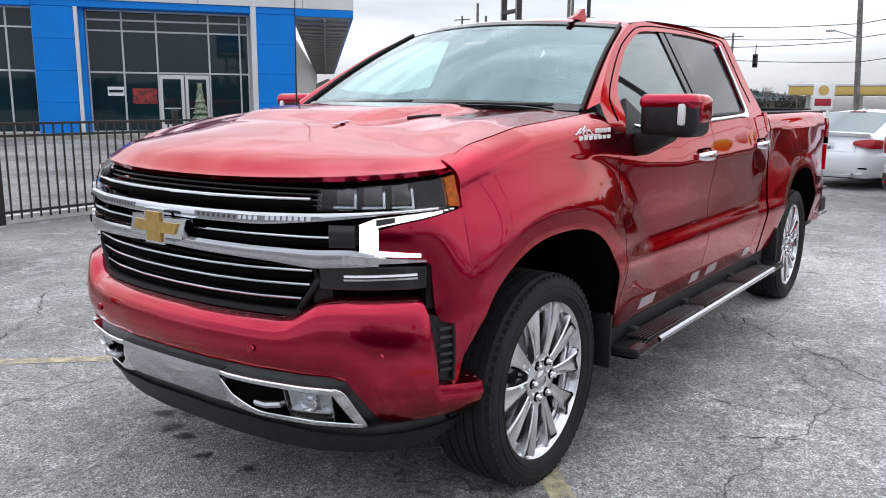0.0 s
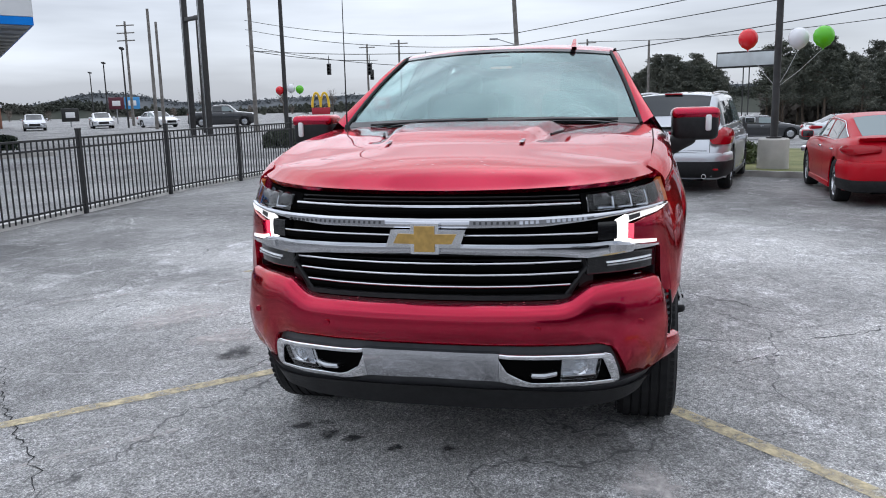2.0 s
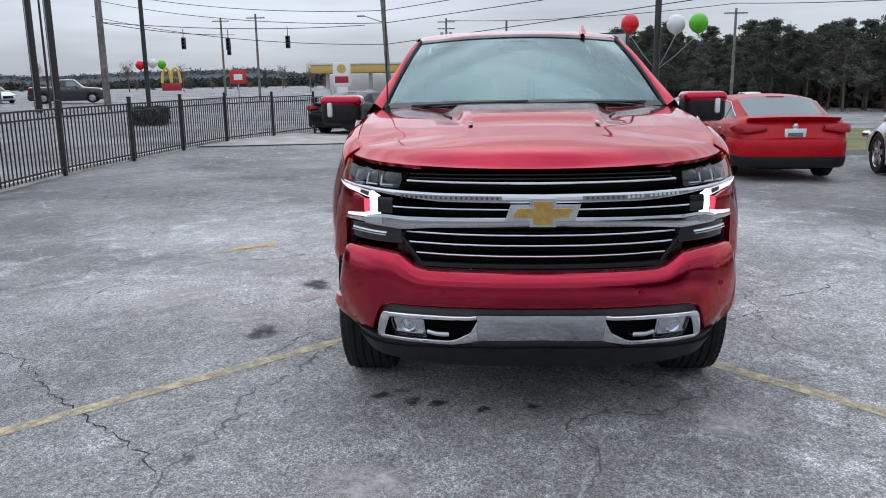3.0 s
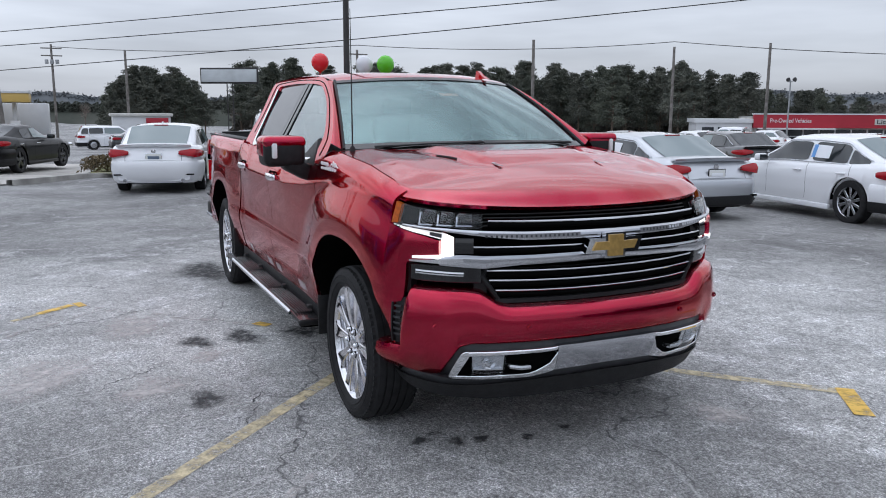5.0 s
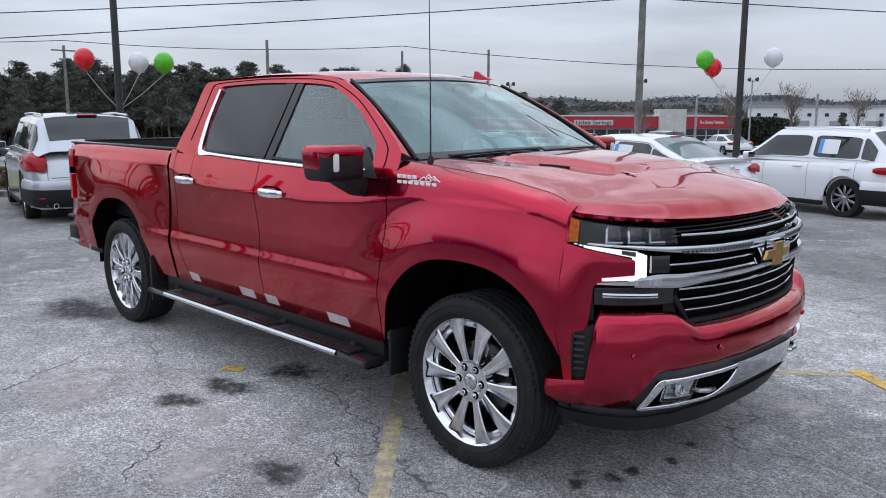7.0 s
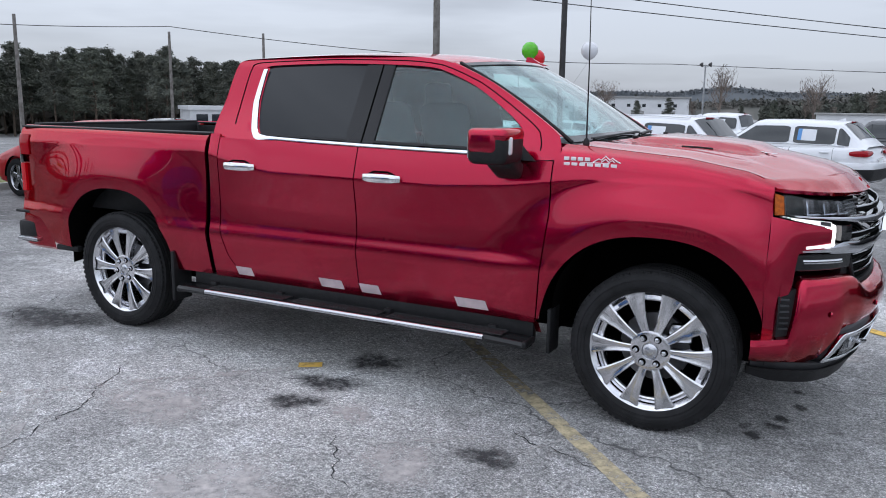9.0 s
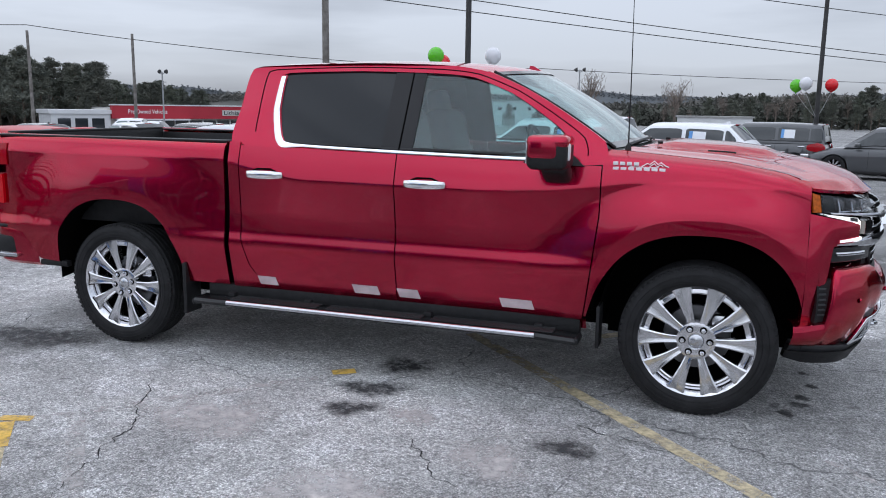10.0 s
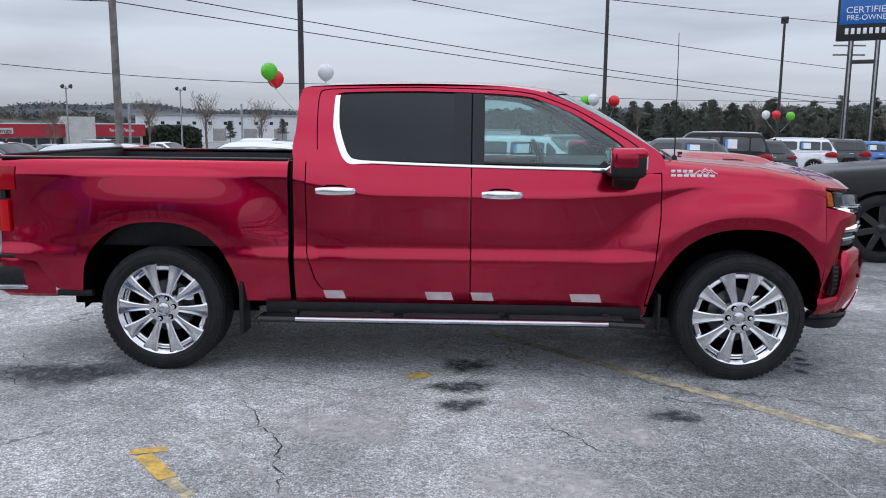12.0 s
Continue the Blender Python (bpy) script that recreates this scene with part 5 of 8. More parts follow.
# mirrors, handles, badges
for s in (1, -1):
    mm = pose(1.085, s * 1.125, 1.405)
    mb = part("mirror", boxbm((-0.004, 0, -0.016), (0.215, 0.245, 0.158), 0.038, seg=4), BLACK_PL, truck, "door mirror with a red cap and black base", m=mm)
    cap = boxbm((-0.002, 0.0, 0.050), (0.222, 0.256, 0.070), 0.034, seg=4)
    box(cap, (-0.024, s * 0.100, 0.020), (0.164, 0.066, 0.124), 0.032, seg=4)
    part("mirror_cap", cap, RED, mb, "red cap")
    part("mirror_glass", boxbm((-0.110, 0, 0.0), (0.008, 0.20, 0.13), 0.003), mat("mirror_face", (0.7, 0.72, 0.74), rough=0.02, metal=1.0), mb, "mirror glass")
    part("turn_signal", boxbm((0.078, s * 0.066, 0.0), (0.075, 0.034, 0.092), 0.012), mat("signal_lens", (0.75, 0.75, 0.75), rough=0.1, coat=1.0), mb, "pale turn signal")
    bm = bmesh.new()
    box(bm, (0.015, -s * 0.085, -0.105), (0.15, 0.18, 0.095), 0.03, Euler((s * 0.5, 0, 0)).to_matrix(), 3)
    part("mirror_arm", bm, BLACK_PL, mb, "black arm")
    part("mirror_sail", prism([(0.90, 1.33), (1.24, 1.32), (1.06, 1.47)], 0.02, lambda a, b, k: V(a, s * (glass_y(b) + 0.006 - k), b)), BLACK_PL, truck)
    for hx, hz in ((0.34, 1.186), (-0.708, 1.200)):
        y0 = side_y(hx, hz)
        hb = grid(lambda u, v: V(hx + u * (0.128 - 0.004 * abs(v)), s * (y0 + 0.014 + 0.030 * math.cos(0.5 * math.pi * min(1.0, abs(u))) ** 0.5 * (1 - 0.25 * v * v)), hz + 0.002 + v * (0.024 - 0.007 * abs(u) ** 3)), span(-1, 1, 17), span(-1, 1, 9), flip=s > 0)
        hd = part("door_handle", hb, CHROME, truck, "chrome door handle", 60)
        so = thicken(hd)
        so.thickness, so.offset = 0.012, -1.0
        bm = lathe([(0.001, 0.0), (0.030, 0.001), (0.036, 0.003)], 24)
        bmesh.ops.scale(bm, vec=(2.0, 1, 0.9), verts=bm.verts)
        part("handle_cup", bm, RED, hd, m=pose(hx - 0.01, s * (y0 + 0.003), hz + 0.012))
        # dark rod drawn as the shade in the cup above the handle
        part("cup_shade", tube([(hx - 0.085, s * (y0 + 0.003), hz + 0.022), (hx - 0.05, s * (y0 + 0.003), hz + 0.036), (hx + 0.04, s * (y0 + 0.003), hz + 0.036), (hx + 0.075, s * (y0 + 0.003), hz + 0.022)], 0.006, 6), CAVITY, hd)
    # fender badge: letter-size bars in two rows and a small peak
    badge = part("fender_badge", boxbm((1.55, s * (side_y(1.55, 1.33) + 0.001), 1.3265), (0.15, 0.004, 0.004), 0.001), WHITE_PL, truck, "white lettering bars with a small mountain outline")
    put = lambda a, b, w, h, nm="letter_bar": part(nm, box(bmesh.new(), (1.39 + a + w / 2, s * (side_y(1.39 + a, 1.33) + 0.003), 1.303 + b + h / 2 - 0.004 * a), (w, 0.006, h), 0.0015), WHITE_PL, badge)
    for k in range(4):
        put(0.036 * k, 0.031, 0.027, 0.018)
    for k in range(7):
        put(0.040 * k, 0.003, 0.031, 0.018)
    ridge_line = [(0.148, 0.026), (0.178, 0.044), (0.190, 0.038), (0.212, 0.058), (0.232, 0.040), (0.246, 0.050), (0.268, 0.034), (0.288, 0.026)]
    part("peak_line", tube([(1.39 + a, s * (side_y(1.39 + a, 1.35) + 0.003), 1.303 + b) for a, b in ridge_line], 0.0032, 6), WHITE_PL, badge)
    part("peak_line", tube([(1.39 + a, s * (side_y(1.39 + a, 1.35) + 0.003), 1.303 + b) for a, b in [(0.190, 0.028), (0.212, 0.043), (0.228, 0.028), (0.246, 0.038), (0.258, 0.028)]], 0.0030, 6), WHITE_PL, badge)
part("antenna", tube([(1.447, -0.80, 1.42), (1.444, -0.80, 1.8), (1.437, -0.80, 2.20)], 0.0045, 6, r2=0.002), BLACK_PL, truck, "thin black whip antenna")
part("antenna_base", lathe([(0.018, 0.0), (0.014, 0.02), (0.006, 0.03), (0.001, 0.031)], 14, axis="z", centre=(1.447, -0.80, 1.410)), BLACK_PL, truck)
part("roof_fin", prism([(-0.07, 0), (0.10, 0), (0.03, 0.022), (-0.03, 0.058), (-0.06, 0.060)], 0.03, lambda a, b, k: V(0.66 + a * 1.0, 0.43 + (k - 0.015) * (1 - 7.0 * b), 1.862 + b)), RED, truck, "red shark-fin aerial")

# bed
for s in (1, -1):
    part("bed_inner_wall", boxbm((-1.96, s * 0.83, 1.09), (1.86, 0.03, 0.56), 0.006), BLACK_PL, truck)
    part("bed_rail_cap", boxbm((-1.97, s * 0.880, 1.391), (1.89, 0.115, 0.014), 0.005), BLACK_PL, truck, "black bed rail cap")
part("bed_floor", boxbm((-1.96, 0, 0.86), (1.86, 1.66, 0.04), 0.005), BLACK_PL, truck)
part("bed_front_wall", boxbm((-1.035, 0, 1.11), (0.03, 1.70, 0.54), 0.008), BLACK_PL, truck)
tg = part("tailgate", boxbm((-2.915, 0, 1.12), (0.06, 1.50, 0.56), 0.02), RED, truck)
part("tailgate_liner", boxbm((-2.878, 0, 1.12), (0.018, 1.62, 0.55), 0.006), BLACK_PL, tg)
part("tailgate_cap", boxbm((-2.912, 0, 1.402), (0.085, 1.62, 0.022), 0.008), BLACK_PL, tg)
part("tailgate_handle", boxbm((-2.95, 0, 1.26), (0.02, 0.26, 0.07), 0.01), BLACK_PL, tg)
for s in (1, -1):
    def lens(k, z):
        a = k
        x = -2.955 + 0.150 * a
        y = side_y(x, z) + 0.006 + 0.016 * math.sin(math.pi * min(1.0, 0.15 + 0.8 * a)) - 0.05 * max(0, (0.3 - a) / 0.3) ** 2
        return V(x, s * y, z)

    tl = part("tail_lamp", grid(lens, span(0, 1, 8), span(1.185, 1.335, 5), flip=s > 0), REDLENS, truck, "red tail lamp")
    so = thicken(tl)
    so.thickness, so.offset = 0.03, -1.0
    t2 = part("lower_lens", grid(lens, span(0, 0.66, 8), span(0.912, 1.118, 5), flip=s > 0), TAIL_LIT, tl, "lit red lower lens")
    so = thicken(t2)
    so.thickness, so.offset = 0.03, -1.0
    part("lamp_back", boxbm((-2.945, s * 0.84, 1.12), (0.03, 0.16, 0.43), 0.015), REDLENS, tl)
    part("lamp_divider", grid(lambda k, z: lens(k, z) + V(0, s * 0.003, 0), span(0.0, 0.6, 5), [1.122, 1.180], flip=s > 0), BLACK_GL, tl)
    # rear bumper corner with its step
    def corner(k, j):
        z, inset = [(0.745, 0.03), (0.735, 0.006), (0.70, 0.0), (0.60, 0.004), (0.50, 0.016), (0.475, 0.05)][j]
        x = -2.575 - 0.44 * k
        top = z - (0.10 * max(0, (0.25 - k) / 0.25) if j < 3 else 0)
        y = lerp(k, [0, 0.5, 0.8, 0.93, 1.0], [0.985, 0.985, 0.965, 0.92, 0.82]) - inset
        return V(x, s * y, top)

    rb = part("rear_bumper", grid(corner, span(0, 1, 16), list(range(6)), flip=s < 0), RED, truck, "red rear bumper corner with a black step")
    part("bumper_pad", boxbm((-2.82, s * 0.90, 0.752), (0.36, 0.17, 0.022), 0.008), BLACK_PL, rb)
    st = part("bumper_step", boxbm((-2.875, s * 0.925, 0.60), (0.21, 0.13, 0.17), 0.03), BLACK_PL, rb, "black corner step")
    tr = boxbm((-2.865, s * 0.965, 0.545), (0.23, 0.075, 0.028), 0.008)
    for q in range(9):
        box(tr, (-2.955 + 0.022 * q, s * 0.970, 0.561), (0.009, 0.066, 0.010), 0.002)
    part("step_tread", tr, SATIN, rb, "ribbed metal tread")
    part("bumper_gap", tube([corner(k, 0) + V(0.012, -s * 0.01, 0.008) for k in span(0, 1, 12)], 0.011, 6), CAVITY, rb)
    part("bed_valance", boxbm((-2.46, s * 0.94, 0.505), (0.24, 0.05, 0.042), 0.01), BLACK_PL, truck)
part("rear_bumper_bar", boxbm((-2.97, 0, 0.62), (0.10, 1.70, 0.22), 0.04), RED, truck)

# cabin
part("dashboard", boxbm((1.02, 0, 1.22), (0.62, 1.66, 0.30), 0.08, seg=4), TRIMGREY, truck)
part("cabin_floor", boxbm((0.1, 0, 0.72), (2.1, 1.7, 0.06), 0.01), TRIMGREY, truck)
part("headliner", grid(lambda x, y: V(x, y, 1.85), [-0.9, 0.48], [-0.6, 0.6]), mat("headliner", (0.28, 0.28, 0.28), rough=0.9), truck)
for sx, sy in ((0.32, 0.42), (0.32, -0.42), (-0.58, 0.42), (-0.58, -0.42)):
    st = part("seat", boxbm((sx, sy, 0.98), (0.54, 0.54, 0.24), 0.07, seg=4), SEAT, truck, "dark leather seat")
    part("seat_back", boxbm((sx - 0.30, sy, 1.30), (0.18, 0.52, 0.62), 0.07, Euler((0, -0.20, 0)).to_matrix(), 4), SEAT, st)
    part("headrest", boxbm((sx - 0.40, sy, 1.66), (0.11, 0.27, 0.17), 0.045, Euler((0, -0.12, 0)).to_matrix(), 4), SEAT, st)
part("centre_console", boxbm((0.45, 0, 0.98), (0.9, 0.26, 0.34), 0.05, seg=3), TRIMGREY, truck)
bm = bmesh.new()
tilt = pose(0.70, 0.42, 1.33, 0, 65, 0)
tube([tilt @ V(0.185 * math.cos(a), 0.185 * math.sin(a), 0) for a in span(0, 2 * math.pi, 33)], 0.016, 8, bm)
box(bm, tilt @ V(0, 0, -0.01), (0.06, 0.17, 0.12), 0.03)
tube([tilt @ V(0, -0.18, 0), tilt @ V(0, 0.18, 0)], 0.014, 8, bm)
part("steering_wheel", bm, TRIMGREY, truck)
mp = ws(0, 0.83) + V(-0.07, 0, -0.02)
part("rear_view_mirror", boxbm(mp, (0.03, 0.26, 0.075), 0.018), BLACK_PL, truck)
part("camera_housing", boxbm(ws(0.0, 0.90) + V(-0.04, 0, -0.03), (0.12, 0.13, 0.05), 0.015), BLACK_PL, truck)
q = [ws(-0.06, 0.70), ws(0.12, 0.70), ws(0.12, 0.74), ws(-0.06, 0.74)]
bm = bmesh.new()
bm.faces.new([bm.verts.new(p + V(-0.02, 0, -0.012)) for p in q])
part("windshield_label", bm, mat("orange_label", (0.75, 0.30, 0.16), rough=0.6), truck, "orange paper label inside the glass")

# ---- other parked vehicles ----
def paint(name, c, flake=0.0, rough=0.3):
    return mat(name, c, rough=rough, metal=flake, coat=1.0)


P_WHITE, P_SILVER, P_RED = paint("white_paint", (0.82, 0.83, 0.85)), paint("silver_paint", (0.52, 0.54, 0.57), 0.6), mat("bright_red_paint", (0.46, 0.002, 0.012), rough=0.35, coat=0.25, spec=0.2)
P_BLACK, P_GREY, P_BLUE, P_DGREY = mat("black_paint", (0.005, 0.005, 0.006), rough=0.3, coat=0.2, spec=0.2), paint("grey_paint", (0.07, 0.073, 0.078), 0.4), paint("blue_paint", (0.02, 0.05, 0.35)), paint("dark_grey_paint", (0.03, 0.031, 0.034), 0.3)
P_SKY = paint("sky_blue_paint", (0.03, 0.16, 0.48))
CARGLASS = mat("dark_car_glass", (0.018, 0.023, 0.026), rough=0.03, spec=0.8)
# dark glass made pale: the reflected sky is put into its colour
SKY_GLASS = mat("sky_pale_glass", (0.17, 0.22, 0.225), rough=0.03, spec=0.9)
LENS_PALE = mat("pale_lens", (0.62, 0.50, 0.50), rough=0.15, coat=0.5)
RIM = mat("car_rim", (0.55, 0.56, 0.58), rough=0.25, metal=1.0)
RIM_BLACK = mat("black_rim", (0.012, 0.012, 0.013), rough=0.2, coat=0.5)
PLATE = mat("plate_white", (0.72, 0.73, 0.70), rough=0.5)
PLATE_INK = mat("plate_print", (0.12, 0.16, 0.22), rough=0.6)

SEDAN = dict(saloon=True, L=4.9, W=1.86, H=1.46, wb=2.85, ro=1.08, belt=0.94, r=0.335, deck=[(0, 0.66), (0.010, 0.84), (0.030, 0.985), (0.055, 1.035), (0.12, 1.045), (0.26, 1.02), (0.70, 0.98), (0.80, 0.93), (0.95, 0.74), (1.0, 0.55)], g=(0.08, 0.27, 0.55, 0.73))
COUPE = dict(L=4.78, W=1.90, H=1.35, wb=2.81, ro=1.0, belt=0.92, r=0.355, deck=[(0, 0.70), (0.03, 0.98), (0.10, 1.05), (0.26, 1.00), (0.66, 0.95), (0.80, 0.90), (0.96, 0.74), (1.0, 0.55)], g=(0.10, 0.30, 0.47, 0.66))
SUV = dict(tall=True, L=5.0, W=1.98, H=1.74, wb=2.86, ro=1.06, belt=1.10, r=0.37, deck=[(0, 0.62), (0.015, 1.05), (0.05, 1.12), (0.5, 1.10), (0.72, 1.08), (0.80, 1.04), (0.95, 0.88), (1.0, 0.60)], g=(0.012, 0.085, 0.58, 0.75))
CROSS = dict(SUV, L=4.72, W=1.88, H=1.64, wb=2.78, ro=0.96, belt=1.02, r=0.36, deck=[(0, 0.62), (0.02, 1.00), (0.07, 1.08), (0.5, 1.03), (0.70, 1.00), (0.80, 0.96), (0.95, 0.80), (1.0, 0.55)], g=(0.02, 0.14, 0.56, 0.74))
BOXY = dict(SUV, L=4.5, W=1.85, H=1.74, wb=2.7, ro=0.9, g=(0.01, 0.035, 0.58, 0.70))
PICKUP = dict(L=5.7, W=2.02, H=1.88, wb=3.6, ro=1.15, belt=1.25, r=0.40, deck=[(0, 0.75), (0.012, 1.28), (0.05, 1.30), (0.36, 1.30), (0.62, 1.28), (0.74, 1.26), (0.95, 1.14), (1.0, 0.80)], g=(0.345, 0.375, 0.60, 0.715))
CAR_TYRE, CAR_RIMS = {}, {}


def car_wheel(r, spokes, material):
    if r not in CAR_TYRE:
        me = bm_mesh(lathe([(r * 0.68, -0.10), (r * 0.80, -0.112), (r * 0.94, -0.108), (r, -0.085), (r, 0.085), (r * 0.94, 0.108), (r * 0.80, 0.112), (r * 0.68, 0.10)], 36), "tyre")
        me.materials.append(RUBBER)
        smooth_by_angle(me, 40)
        CAR_TYRE[r] = me
    key = (r, spokes, material.name)
    if key not in CAR_RIMS:
        bm = lathe([(r * 0.62, -0.05), (r * 0.66, 0.06), (r * 0.70, 0.09), (r * 0.72, 0.095), (r * 0.71, 0.085)], 36)
        sp = bm_mesh(boxbm((0, 0.072, r * 0.37), (r * 1.05 / spokes * 1.35, 0.022, r * 0.68), 0.008, seg=1), "spoke")
        hb_ = bm_mesh(lathe([(0.001, 0.090), (r * 0.12, 0.088), (r * 0.17, 0.075), (r * 0.17, 0.05)], 20), "hub")
        for me in (sp, hb_):
            me.materials.append(material)
            smooth_by_angle(me, 40)
        me = bm_mesh(bm, "rim")
        me.materials.append(material)
        smooth_by_angle(me, 40)
        CAR_RIMS[key] = (me, sp, hb_)
    return (CAR_TYRE[r], *CAR_RIMS[key])


BACKPLATE = {}


def car(name, label, kind, body, x, y, yaw, spokes=10, rims=None, lamps="wide", sticker=False, pipes=False, plate=True, pale_rear=False, rails=False, group="parked cars", wing=False, dark_foot=True):
    k = dict(kind)
    L, Wd, H, wb, ro, zb, r = k["L"], k["W"] / 2, k["H"], k["wb"], k["ro"], k["belt"], k["r"]
    root = thing(name, label, "pickup truck" if kind is PICKUP else "car", pose(x, y, ground_z(x, y), 0, 0, yaw), group)
    X0 = -ro
    dk = smooth_table([p[0] for p in k["deck"]], [p[1] for p in k["deck"]], 0.02)
    g0, g1, g2, g3 = (X0 + L * q for q in k["g"])
    arc = r + 0.05

    def arch(xx):
        for c in (0.0, wb):
            d = (xx - c) / arc
            if abs(d) < 1:
                return r + arc * math.sqrt(1 - d * d)
        return 0.0

    def half(xx):
        q = (xx - X0) / L
        return Wd * lerp(q, [0, 0.02, 0.08, 0.2, 0.8, 0.93, 0.985, 1.0], [0.78, 0.90, 0.97, 1.0, 1.0, 0.93, 0.78, 0.62])

    def shell(xx, j):
        q = (xx - X0) / L
        zt, w = lerp(q, *dk), half(xx)
        foot = 0.20 + 0.10 * max(0, abs(q - 0.5) - 0.34) / 0.16
        pts = [(0.0, zt + 0.015), (0.5 * w, zt + 0.008), (0.80 * w, zt - 0.012), (0.93 * w, zt - 0.05), (0.985 * w, zt - 0.13), (w, 0.66 * zt), (0.985 * w, 0.5 * zt), (0.995 * w, 0.34), (0.95 * w, foot), (0.60 * w, foot - 0.02), (0, foot - 0.02)]
        yy, zz = pts[abs(j)]
        if abs(j) in (5, 6, 7, 8):
            a = arch(xx)
            zz = max(zz, min(a, zt - 0.14 - 0.005 * abs(j)))
        return V(xx, yy * (1 if j >= 0 else -1), zz)

    zr0 = lerp(0.02, *dk)
    top_i = int(np.argmax(dk[1][: len(dk[1]) // 4]))

    def tail(yy, z, lift=0.012):
        """The rounded rear end at a height and a distance from the middle."""
        q1 = lerp(z + 0.05 * (abs(yy) / Wd) ** 3, dk[1][: top_i + 1], dk[0][: top_i + 1])
        q2 = lerp(abs(yy) / Wd, [0.78, 0.90, 0.97, 1.0], [0, 0.02, 0.08, 0.14])
        out = lift * (1 if yy > 0 else -1) if q2 > 0.03 else 0.0
        return V(X0 + max(q1, q2) * L - lift, yy + out, z)

    xs = sorted(set(span(X0, X0 + L, 44)) | {c + arc * math.cos(math.pi * i / 16) * 0.999 for c in (0, wb) for i in range(17)})
    b = part("body", grid(shell, xs, list(range(-10, 11)), flip=False), body, root, deg=50)
    for i in (xs[0], xs[-1]):
        bmx = bmesh.new()
        bmx.faces.new([bmx.verts.new(shell(i, j)) for j in range(-10, 10)])
        part("end_panel", bmx, body, b)

    top = smooth_table([g0, g1, (g1 + g2) / 2, g2, g3], [zb + 0.02, H - 0.035, H, H - 0.02, zb + 0.01], 0.09 if kind is not BOXY else 0.03)

    def house(xx, v, lift=0.0):
        zt = lerp(xx, *top)
        w = half(xx)
        a, sg = abs(v), (1 if v >= 0 else -1)
        if a <= 0.55:
            q = a / 0.55
            yy, zz = 0.74 * w * q, zt - 0.05 * q**2.4 * min(1, (zt - zb) / 0.3)
        else:
            q = (a - 0.55) / 0.45
            z1 = zt - 0.05 * min(1, (zt - zb) / 0.3)
            yy, zz = 0.74 * w + 0.20 * w * q**0.85, z1 + (zb - 0.03 - z1) * q
        n = V(0, sg * 0.85, 0.35) if a > 0.55 else V(0.35 * (1 if xx > (g1 + g2) / 2 else -1), 0, 0.9)
        return V(xx, sg * yy, zz) + n * lift

    part("cabin", grid(house, span(g0, g3, 40), span(-1, 1, 25), flip=False), body, root, deg=40)
    part("windshield", grid(lambda xx, v: house(xx, v, 0.010), span(g2 + 0.05, g3 - 0.05, 9), span(-0.50, 0.50, 9)), CARGLASS, root)
    part("rear_window", grid(lambda xx, v: house(xx, v, 0.010), span(g0 + (g1 - g0) * (0.34 if "tall" in k else 0.16), g1 - (g1 - g0) * 0.02, 9), span(-0.50, 0.50, 9)), SKY_GLASS if pale_rear else CARGLASS, root)
    mid = g1 + (g2 - g1) * 0.55
    wins = [(mid + 0.05, g2 + (g3 - g2) * 0.62), (max(g1 - (g1 - g0) * 0.10, mid - 0.98), mid - 0.05)]
    saloon = "saloon" in k
    if saloon:
        wins.append((g1 - (g1 - g0) * 0.56, g1 - (g1 - g0) * 0.10 - 0.035))
    if "tall" in k:
        wins.append((g1 - (g1 - g0) * 0.35, mid - 1.03))
    for sg in (1, -1):
        for i, (a0, a1) in enumerate(wins):
            if a1 - a0 < 0.12:
                continue
            lo = lambda xx: 0.93
            hi = lambda xx: lerp(lerp(xx, *top), [zb + 0.05, zb + 0.14, H - 0.05], [0.93, 0.75, 0.63])
            pinch = lambda xx, q: q + (0.5 - q) * 0.20 * abs(2 * (xx - a0) / (a1 - a0) - 1) ** 12
            w_ = part("side_window", grid(lambda xx, q: house(xx, sg * (hi(xx) + (lo(xx) - hi(xx)) * pinch(xx, q)), 0.010), [a0 + (a1 - a0) * (0.5 - 0.5 * math.cos(math.pi * i / 14)) for i in range(15)], span(0, 1, 5), flip=sg > 0), CARGLASS if i or sticker else SKY_GLASS, root)
            if sticker and sg > 0 and i == 1:
                sx0, sx1 = a0 + 0.42, a0 + 0.42 + 0.42
                st = part("window_sheet", grid(lambda xx, q: house(xx, sg * (0.68 + 0.20 * q), 0.018), span(sx0, sx1, 3), span(0, 1, 3), flip=True), PAPER, w_, "white price sheet")
                part("sheet_stripe", grid(lambda xx, q: house(xx, sg * (0.68 + 0.20 * q), 0.022), [sx1 - 0.09, sx1], span(0, 1, 3), flip=True), PAPER_BLUE, st)
        part("belt_strip", tube([house(xx, sg * 0.945, 0.012) for xx in span(g1 - (g1 - g0) * 0.2, g2 + (g3 - g2) * 0.66, 14)], 0.009, 6), SATIN if body in (P_WHITE, P_SILVER, P_RED) else BLACK_PL, root, "slim strip under the side windows")
        if saloon:
            arch_hi = lambda xx: lerp(lerp(xx, *top), [zb + 0.05, zb + 0.14, H - 0.05], [0.92, 0.735, 0.605])
            part("window_surround", tube([house(xx, sg * arch_hi(xx), 0.012) for xx in span(g1 - (g1 - g0) * 0.60, g2 + (g3 - g2) * 0.64, 30)], 0.008, 6), SATIN, root, "bright strip over the side windows")
        part("sill_trim", boxbm((wb / 2, sg * (Wd - 0.035), 0.235), (wb - 2 * arc - 0.04, 0.07, 0.09), 0.02), BLACK_PL if "tall" in k or kind is PICKUP else body, root)
